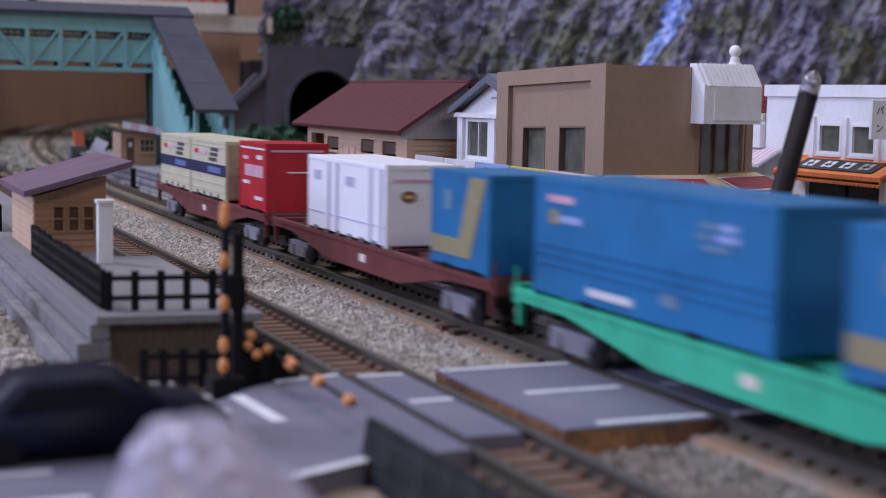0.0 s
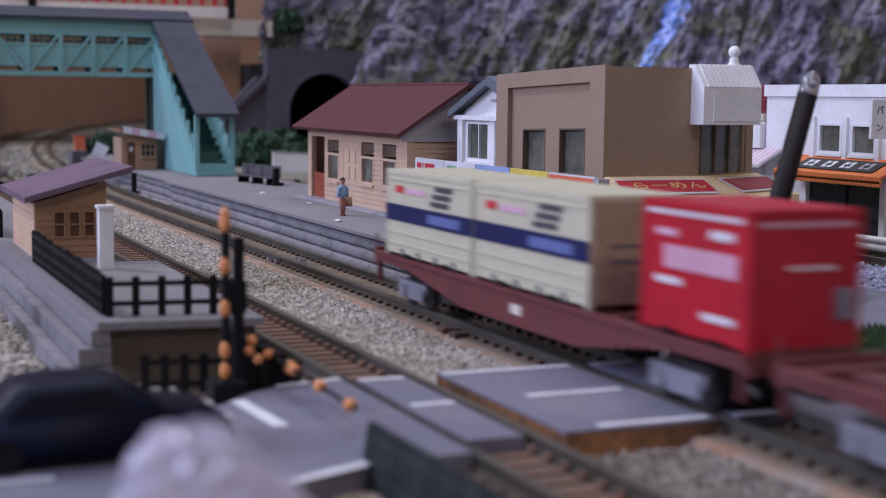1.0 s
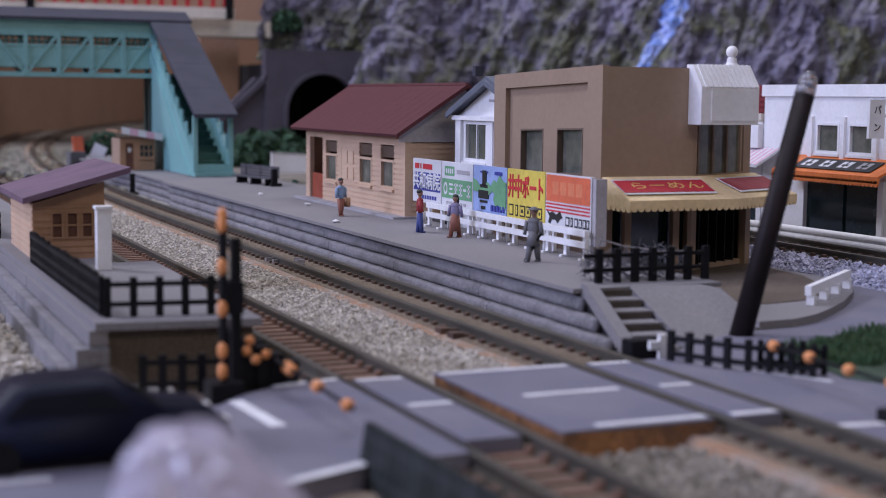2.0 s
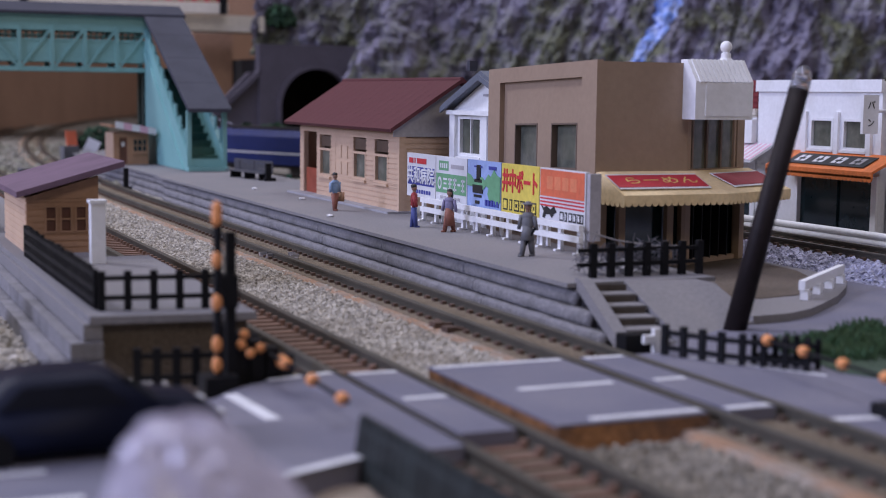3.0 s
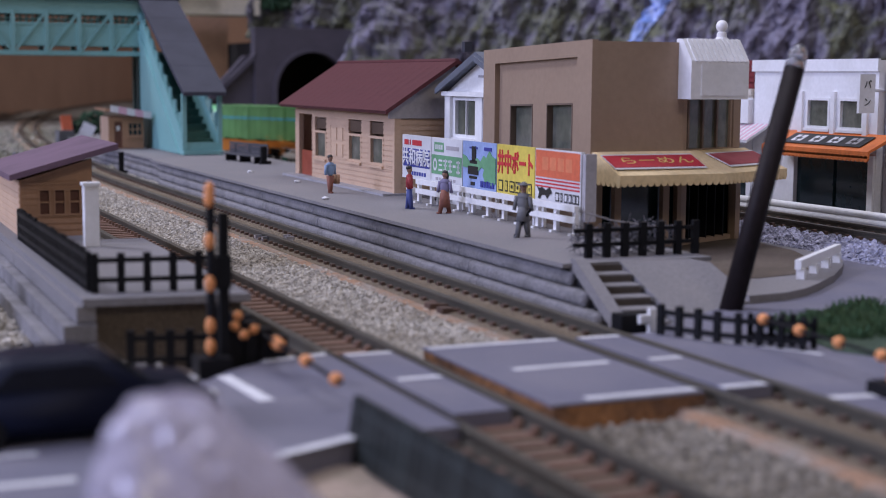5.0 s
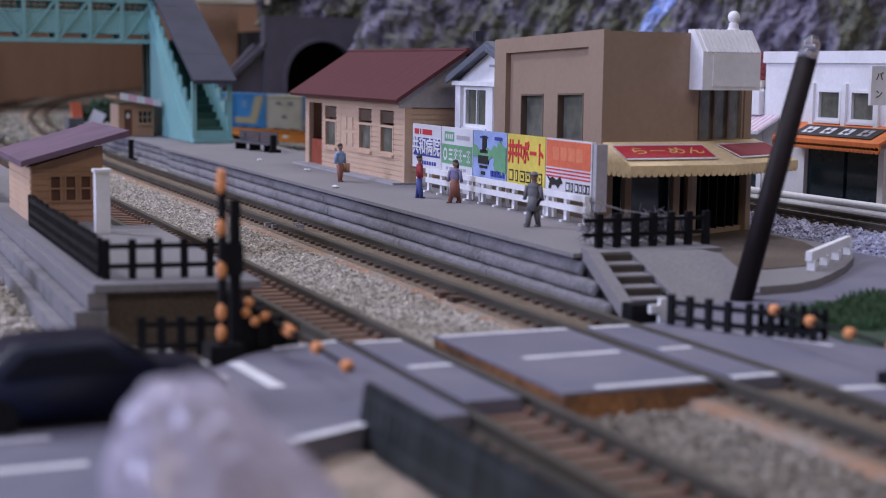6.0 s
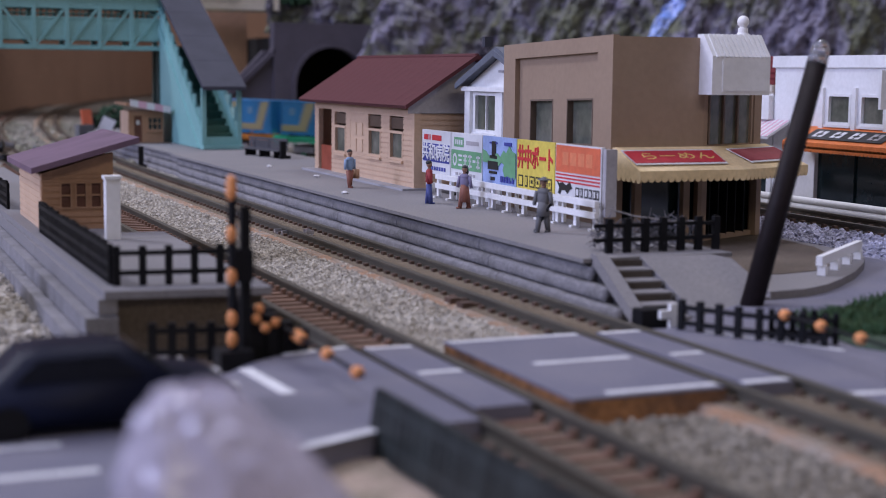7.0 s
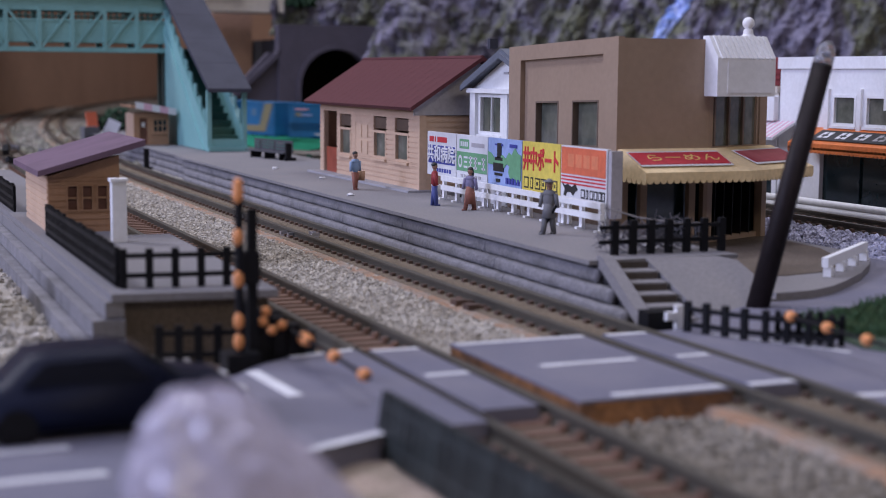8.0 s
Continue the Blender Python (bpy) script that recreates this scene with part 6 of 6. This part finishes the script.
# clear plastic wrapping close to the camera
def film_cone():
    bm = B()
    rng2 = random.Random(17)
    n = 30
    shape = ((19.6, 19.3, .5), (19.45, 19.4, 1.5), (19.1, 19.6, 2.5), (18.5, 19.8, 3.2), (17.4, 20.0, 4.0), (16.0, 20.5, 4.9), (14.4, 21.2, 6.0), (11.5, 22.4, 7.6), (8.5, 23.3, 8.9), (5, 24.2, 10.2), (1, 25, 11.4), (-2.9, 25.4, 12.2))
    fine = [tuple(p + (q - p) * k / 2 for p, q in zip(a, b)) for a, b in zip(shape, shape[1:]) for k in range(2)] + [shape[-1]]
    rings = []
    for j, (z, cx, r) in enumerate(fine):
        ring = []
        for k in range(n):
            a = math.tau * (k + .5 * (j % 2)) / n
            p = Vector((math.cos(a) * 1.5, math.sin(a) * 1.5, z * .16))
            w = .98 + .12 * noise.noise(p) + .16 * abs(noise.noise(p * 2.7)) + rng2.uniform(-.05, .05)
            ring.append(bm.verts.new(mm(cx + r * w * math.cos(a), 89 + r * .8 * w * math.sin(a), z - .9 + .8 * noise.noise(p * 1.9) + rng2.uniform(-.25, .25) * min(1, r / 6))))
        rings.append(ring)
    for j, (a, b) in enumerate(zip(rings, rings[1:])):
        for k in range(n):
            i = (k + 1) % n
            if j % 2:
                bm.faces.new((a[k], a[i], b[i]))
                bm.faces.new((a[k], b[i], b[k]))
            else:
                bm.faces.new((a[k], a[i], b[k]))
                bm.faces.new((a[i], b[i], b[k]))
    bm.faces.new(rings[0][::-1])
    ob = part("plastic_wrapper", bm, M_FILM, None)
    return tagged(ob, "crumpled clear plastic wrapper standing by the near road", "wrapper")


film_cone()


# ---------------------------------------------------------------- trains
DECK = 9.3


def container(kind, length, height, mat, label, m=None):
    """A freight container, x across the track, y along it, z up from its foot."""
    t = thing("freight_container", label, "container", m, group="containers on the train")
    w, L = 8.15, length / 2
    part("body", box(B(), -w + .12, w - .12, -L + .1, L - .1, .5, height), mat, t, bevel=.18)
    for s in (-1, 1):
        for q in (-1, 1):
            part("corner_post", box(B(), s * w - (.9 if s > 0 else 0), s * w + (.9 if s < 0 else 0), q * L - (.9 if q > 0 else 0), q * L + (.9 if q < 0 else 0), 0, height + .05), mat, t)
    part("top_rim", box(B(), -w - .02, w + .02, -L - .02, L + .02, height - .9, height - .25), mat, t)
    for q in (-.45, .45):
        part("fork_pocket", box(B(), -w - .06, w + .06, q * L - 1.6, q * L + 1.6, .05, .75), M_BLACK, t)

    def side(u0, u1, v0, v1, mt, d=.08, name="marking"):
        """Marks on the face to the platform-less side; u from the far end (0) to the near end."""
        return part(name, box(B(), -w - d, -w + .1, L - u1, L - u0, v0, v1), mt, t)

    def end(u0, u1, v0, v1, mt, d=.08, name="marking"):
        return part(name, box(B(), -w + u0, -w + u1, -L - d, -L + .1, v0, v1), mt, t)
    h = height
    if kind == "cream":
        side(.0, length, h * .41, h * .60, M_NAVY, .1, "navy_band")
        end(.7, 15.6, .8, h - 1.0, M_CREAMEND, .1, "end_panel")
        end(3.4, 12.8, h * .40, h * .44, M_FIGGREY, .22)
        end(3.4, 12.8, h * .54, h * .57, M_FIGGREY, .22)
        side(length * .52, length * .88, h * .45, h * .55, M_LABELBLUE, .14)
        for k in range(3):
            side(length * (.55 + .025 * k), length * (.75 + .02 * k), h * (.645 + .085 * k), h * (.70 + .085 * k), M_BENCH, .12)
        side(length * .12, length * .22, h * .74, h * .82, M_INKRED)
        side(length * .26, length * .48, h * .74, h * .80, M_STRIPE)
        for z in (.14, .27, .88):
            side(.6, length - .6, h * z, h * z + .14, M_CREAM, .11, "side_rib")
        for k in range(4):
            side(length * (.2 + .2 * k), length * (.2 + .2 * k) + .9, .3, 1.6, M_FIGGREY, .2, "latch")
        for k in range(4):
            end(3 + k * 3.2, 3.3 + k * 3.2, .8, h - 1.2, M_CREAMEND, .2, "door_bar")
    if kind == "red":
        side(1.5, length - 1.5, h * .90, h * .93, M_SIGNWHITE)
        for k in range(5):
            side(length * (.24 + .135 * k), length * (.35 + .135 * k), h * .50, h * .67, M_STRIPE, .1)
        side(length * .66, length * .86, h * .76, h * .82, M_SIGNWHITE)
        side(length * .15, length * .35, h * .74, h * .79, M_STRIPE)
        side(length * .15, length * .4, h * .38, h * .43, M_SIGNWHITE)
        side(length * .6, length * .88, h * .17, h * .22, M_SIGNWHITE)
        end(1.2, 15, h * .88, h * .91, M_STRIPE)
        end(5.5, 12.5, h * .58, h * .60, M_CONTWHITE)
        end(12.6, 15.2, h * .22, h * .44, M_BOGIE, .5, "vent_box")
    if kind == "white":
        for c in (.27, .38, .80, .92) if length > 30 else (.3, .6, .85):
            side(length * c, length * c + 1.4, .8, h - 1.0, M_CONTWHITE, .35, "side_rib")
            side(length * c + 1.4, length * c + 1.9, .8, h - 1.0, M_PALEMARK, .06, "rib_seam")
        side(length * .09, length * .18, h * .69, h * .81, M_PALEMARK)
        side(length * .52, length * .62, h * .67, h * .79, M_PALEMARK)
        side(.6, length - .6, h * .245, h * .257, M_PALEMARK, .1)
        end(1.6, 9.6, h * .80, h * .83, M_STRIPE)
        oval = B()
        prism(oval, [(-w + 4.8 + 1.7 * math.cos(a), h * .62 + 1.15 * math.sin(a)) for a in (math.tau * q / 16 for q in range(16))], 'y', -L - .08, -L + .1)
        part("oval_mark", oval, M_FIGRUST, t, "rust-brown oval mark")
        end(3.8, 5.8, h * .60, h * .64, M_GOLD, .12)
        end(10.5, 13.4, h * .62, h * .72, M_STRIPE)
        for k in range(6):
            side(length * (.1 + .15 * k), length * (.1 + .15 * k) + 2.0, -.1, 1.0, M_FIGGREY, .12, "pocket")
    if kind == "vee":
        bm = B()
        prism(bm, [(L - .3, h * .14), (L - .3, h * .32), (L - length * .5, h * .32), (L - length * .68, h * .96), (L - length * .95, h * .96), (L - length * .7, h * .14)], 'x', -w - .1, -w + .1)
        part("chevron", bm, M_CONTYELLOW, t, "dull yellow chevron")
        side(length * .24, length * .38, h * .60, h * .80, M_DIMMARK)
        for k in range(3):
            end(3 + k * 4.6, 3.3 + k * 4.6, .8, h - 1.2, M_CONTBLUE, .2, "door_bar")
    if kind == "long":
        for z in (.28, .36, .44):
            side(.5, length - .5, h * z, h * z + .3, M_CONTBLUE, .25, "side_rib")
        side(length * .07, length * .2, h * .80, h * .86, M_STRIPE)
        side(length * .08, length * .13, h * .62, h * .74, M_CONTYELLOW, .09)
        side(length * .13, length * .24, h * .64, h * .70, M_SIGNBLUE)
        side(length * .28, length * .48, h * .10, h * .16, M_SIGNWHITE)
        for k, (a, b) in enumerate(((.74, .80), (.81, .87), (.73, .78), (.80, .88), (.75, .85))):
            side(length * a, length * b, h * (.78 - .075 * (k // 2)), h * (.83 - .075 * (k // 2)), M_SIGNBLUE if k % 2 else M_DIMMARK)
        side(length * .60, length * .67, h * .17, h * .27, M_DIMMARK)
    if kind == "buff":
        for a, b in ((.28, .72), (.62, .72), (.44, .34)):
            side(length * a, length * a + 3.0, h * b, h * b + 1.5, M_FIGGREY)
        side(.6, length - .6, h * .92, h * .94, M_CREAM)
    if kind in ("green", "leaf"):
        if kind == "green":
            side(0, length, h * .60, h * .68, M_CONTSKY)
        for k in range(4):
            side(length * (.12 + .22 * k), length * (.12 + .22 * k) + .5, .8, h - 1, M_CONTGREEN, .25, "side_rib")
    return t


def tank(label):
    t = thing("tank_container", label, "tank container", group="containers on the train")
    part("barrel", rod(B(), (0, -11.2, 9), (0, 11.2, 9), 7.4, n=24), M_TANK, t, bevel=1.2, smooth=True)
    for k in (-8, 0, 8):
        part("hoop", rod(B(), (0, k - .6, 9), (0, k + .6, 9), 7.7, n=24), M_TANK, t)
    for s in (-1, 1):
        part("cradle", box(B(), s * 7.2 - .6, s * 7.2 + .6, -12.2, 12.2, 0, 2.4), M_TANK, t)
        for q in (-1, 1):
            part("end_frame", box(B(), s * 7.4 - .5, s * 7.4 + .5, q * 11.8 - .5, q * 11.8 + .5, 2.4, 16), M_TANK, t)
    part("hatch", rod(B(), (0, 0, 16), (0, 0, 17.4), 1.8, n=12), M_BOGIE, t)
    return t


def wagon(mat, label, length=127.0):
    """A fish-bellied container flat wagon, z from the rail head, y along the track."""
    t = thing("container_wagon", label, "railway wagon", group="wagons of the train")
    L = length / 2
    belly = [(-L, DECK - .1), (L, DECK - .1), (L, DECK - 2.0), (L - 17, DECK - 2.2), (L - 26, DECK - 3.4), (L - 42, DECK - 5.8), (-L + 42, DECK - 5.8), (-L + 26, DECK - 3.4), (-L + 17, DECK - 2.2), (-L, DECK - 2.0)]
    for s in (-1, 1):
        part("side_sill", prism(B(), belly, 'x', s * 7.6 - .45, s * 7.6 + .45), mat, t)
        part("sill_flange", box(B(), s * 7.6 - .8, s * 7.6 + .8, -L, L, DECK - .9, DECK - .15), mat, t)
        part("data_plate", box(B(), s * 8.1 - .06, s * 8.1 + .06, -2.6, 0.8, DECK - 4.0, DECK - 2.4), M_CREAMBEAM, t)
        for q in (-1, 1):
            part("step", box(B(), s * 7.4 - .5, s * 7.4 + .5, q * (L - 1.2) - .4, q * (L - 1.2) + .4, 3.4, DECK), mat, t)
    for k in range(9):
        c = -L + 4 + k * (length - 8) / 8
        part("cross_beam", box(B(), -7.2, 7.2, c - 1.1, c + 1.1, DECK - 1.6, DECK - .1), mat, t)
    part("centre_sill", box(B(), -1.8, 1.8, -L, L, DECK - 3.2, DECK - .5), mat, t)
    part("brake_gear", box(B(), -3.5, 3.5, -18, 16, 3.0, 5.6), M_BOGIEDARK, t, bevel=.3)
    for q in (-1, 1):
        part("end_beam", box(B(), -7.8, 7.8, q * L - .7, q * L + .7, DECK - 2.6, DECK + .5), mat, t)
        part("coupler", box(B(), -1.1, 1.1, q * (L + 1.6) - 1.6, q * (L + 1.6) + 1.6, 4.2, 6.0), M_BOGIEDARK, t)
        part("handrail", box(B(), -7.8, -7.5, q * L - .18, q * L + .18, DECK, DECK + 3.2), mat, t)
        c = q * (L - 17)
        bg = part("bogie", box(B(), -5, 5, c - 6, c + 6, 2.8, 5.4), M_BOGIEDARK, t)
        for s in (-1, 1):
            part("side_frame", prism(B(), [(c - 6.6, 4.7), (c + 6.6, 4.7), (c + 6.6, 3.0), (c + 3.4, 2.9), (c + 2.2, 1.4), (c - 2.2, 1.4), (c - 3.4, 2.9), (c - 6.6, 3.0)], 'x', s * 6.2 - .6, s * 6.2 + .6), M_BOGIE, bg, "grey bogie side frame", bevel=.25)
            for d in (-4.6, 4.6):
                part("axle_box", box(B(), s * 6.3 - .9, s * 6.3 + .9, c + d - 1.3, c + d + 1.3, 1.6, 3.9), M_BOGIE, bg, bevel=.3)
            for d in (-4.6, 4.6):
                part("wheel", rod(B(), (s * 4.1, c + d, 2.7), (s * 5.4, c + d, 2.7), 2.75, n=16), M_BOGIEDARK, bg)
    return t


def locomotive():
    t = thing("locomotive", "dark blue electric locomotive with a pale waist line", "locomotive", group="wagons of the train")
    L = 59
    prof = [(-9.2, 6), (9.2, 6), (9.2, 19.5), (7.6, 22.6), (-7.6, 22.6), (-9.2, 19.5)]
    bm = prism(B(), prof, 'y', -L, L)
    for q in bm.verts:
        if abs(q.co.y) > .05 and q.co.z > .015:
            q.co.y *= .955
    part("body", bm, M_WAGONBLUE, t, bevel=.5)
    for s in (-1, 1):
        part("waist_line", box(B(), s * 9.25 - .06, s * 9.25 + .06, -L * .95, L * .95, 11.2, 12.0), M_SIGNWHITE, t)
        for q in (-1, 1):
            part("cab_window", box(B(), s * 9.2 - .1, s * 9.2 + .1, q * 51 - 2.6, q * 51 + 2.6, 14.5, 18.6), M_GLASSDARK, t)
            bg = part("bogie", box(B(), s * 6.8 - .9, s * 6.8 + .9, q * 34 - 14, q * 34 + 14, 1.2, 5.6), M_BOGIEDARK, t)
            for d in (-8, 8):
                part("wheel", rod(B(), (s * 4.2, q * 34 + d, 3.6), (s * 5.4, q * 34 + d, 3.6), 3.6, n=16), M_BOGIEDARK, bg)
    for q in (-1, 1):
        part("windscreen", box(B(), -7.6, 7.6, q * L * .962 - .3, q * L * .962 + .3, 14.8, 19.4), M_SIGNWHITE, t, "bright cab windscreen")
        part("red_skirt", box(B(), -8.6, 8.6, q * L - .3, q * L + .3, 6.2, 8.4), M_CONTRED, t)
        part("coupler", box(B(), -1, 1, q * (L + 1.5) - 1.5, q * (L + 1.5) + 1.5, 4, 6), M_BOGIEDARK, t)
    part("roof_gear", box(B(), -3, 3, -30, 30, 22.6, 24.2), M_BOGIEDARK, t, bevel=.3)
    for q in (-38, 38):
        g = part("pantograph", rod(B(), (0, q - 6, 24.6), (0, q + 5, 27), .4), M_BOGIE, t)
        part("pan_head", box(B(), -6, 6, q + 4.5, q + 5.5, 27, 27.5), M_BOGIE, g)
    part("underframe", box(B(), -6, 6, -L + 3, L - 3, 4.2, 6), M_BOGIEDARK, t)
    return t


LABELS = {"cream": "cream twenty-foot container with a navy band", "red": "red container with white lettering bars", "white": "white ribbed container with small marks",
          "vee": "blue container with a dull yellow chevron", "long": "long blue ribbed freight container", "green": "green container with a pale blue band", "leaf": "plain green ribbed container", "maroon": "dark maroon freight container", "buff": "buff container with dark marks"}
MATS = {"cream": M_CREAM, "red": M_CONTRED, "white": M_CONTWHITE, "vee": M_CONTBLUE, "long": M_CONTBLUE, "green": M_CONTGREEN, "leaf": M_CONTGREEN, "maroon": M_DOORDARK, "buff": M_BUFF}

# the train in front: centre offsets behind-to-front from the last container's rear face
FRONT_SPEED, FRONT_AT_ZERO = 204.6, 469.3
front = []
for mat, label, c in ((M_WAGONBROWN, "red-brown flat wagon carrying cream and red containers", 57.0), (M_WAGONBROWN, "red-brown flat wagon carrying white and blue containers", 190.3), (M_WAGONGREEN, "bright green flat wagon carrying blue containers", 325.5)):
    front.append((wagon(mat, label), c, 0.0))
for kind, L, h, c in (("cream", 40.4, 16.4, 20.2), ("cream", 40.4, 16.4, 61.5), ("red", 24.8, 17.3, 108.6), ("white", 49.4, 16.3, 179.7), ("vee", 24.8, 17.0, 239.8), ("long", 62.0, 18.0, 299.8), ("vee", 24.8, 17.4, 356.0)):
    front.append((container(kind, L, h, MATS[kind], LABELS[kind]), c, DECK))

# the train behind the station: it leaves the mountain side and turns away behind the footbridge stair
LOOP = [(342.3 + d * math.sin(math.radians(62)), 562.5 - d * math.cos(math.radians(62)), -math.radians(62)) for d in (1300, 700, 300, 0)]
x, y, h = LOOP[-1]
LOOP += arc(x, y, h, 300, 300 * math.radians(40), 16)[1:]
x, y, h = LOOP[-1]
LOOP += arc(x, y, h, 190, 190 * math.radians(36), 16)[1:]
x, y, h = LOOP[-1]
LOOP += [(x + d * math.sin(h), y + d * math.cos(h), h) for d in (150, 600, 1300)]
track("rear loop track behind the station", LOOP, seen=(0, 0)).location.z = -2.4 * MM
LOOP_S = [0.0]
for (xa, ya, _), (xb, yb, _) in zip(LOOP, LOOP[1:]):
    LOOP_S.append(LOOP_S[-1] + math.hypot(xb - xa, yb - ya))


def on_loop(s, z):
    s = min(max(s, 0.0), LOOP_S[-1] - .01)
    k = max(i for i in range(len(LOOP_S) - 1) if LOOP_S[i] <= s)
    u = (s - LOOP_S[k]) / (LOOP_S[k + 1] - LOOP_S[k])
    a, b = LOOP[k], LOOP[k + 1]
    return turn(a[0] + (b[0] - a[0]) * u, a[1] + (b[1] - a[1]) * u, z - REAR_DROP) @ Matrix.Rotation(-(a[2] + (b[2] - a[2]) * u), 4, 'Z')


REAR_SPEED, REAR_MARK = 206.0, 1499.0
REAR_DROP = 2.4
rear = [(locomotive(), 3.01, 0.0)]
slots = [(3.30, M_WAGONBLUE, "dark blue flat wagon carrying green containers", ["green"] * 5), (3.91, M_WAGONBLUE, "dark blue flat wagon carrying plain green containers", ["leaf"] * 5),
         (4.49, M_WAGONORANGE, "orange flat wagon carrying green containers and pale green tanks", ["green", "tank", "tank", "green", "green"]), (5.10, M_WAGONORANGE, "orange flat wagon carrying green containers", ["green"] * 5),
         (5.76, M_WAGONORANGE, "orange flat wagon carrying blue and buff containers", ["vee", "vee", "buff", "vee", "vee"]), (6.38, M_WAGONORANGE, "orange flat wagon carrying blue and maroon containers", ["vee", "vee", "maroon", "vee", "vee"]),
         (7.02, M_WAGONGREEN, "green flat wagon carrying blue and white containers", ["vee", "vee", "white", "vee", "vee"]), (7.69, M_WAGONGREEN, "green flat wagon carrying blue containers", ["vee", "vee", "long"])]
for t0, mat, label, load in slots:
    rear.append((wagon(mat, label, 126.0), t0 + .31, 0.0))
    for k, kind in enumerate(load):
        c = t0 + .31 + (k - 2) * .1215 + (.19 if kind == "long" else .05 * k if "long" in load else 0)
        if kind == "tank":
            ob = tank("pale green tank container with hoops")
        else:
            ob = container(kind, 62.0 if kind == "long" else 24.6, 17.0, MATS[kind], LABELS[kind])
        rear.append((ob, c, DECK))


def motions():
    steps = [k * .5 for k in range(-1, 18)]
    for ob, c, z in front:
        walk(ob, [(t, turn(T2, FRONT_AT_ZERO - FRONT_SPEED * t - c, z)) for t in steps])
    for ob, c, z in rear:
        walk(ob, [(k * .2, on_loop(REAR_MARK + REAR_SPEED * (k * .2 - c), z)) for k in range(-1, 43)])


motions()
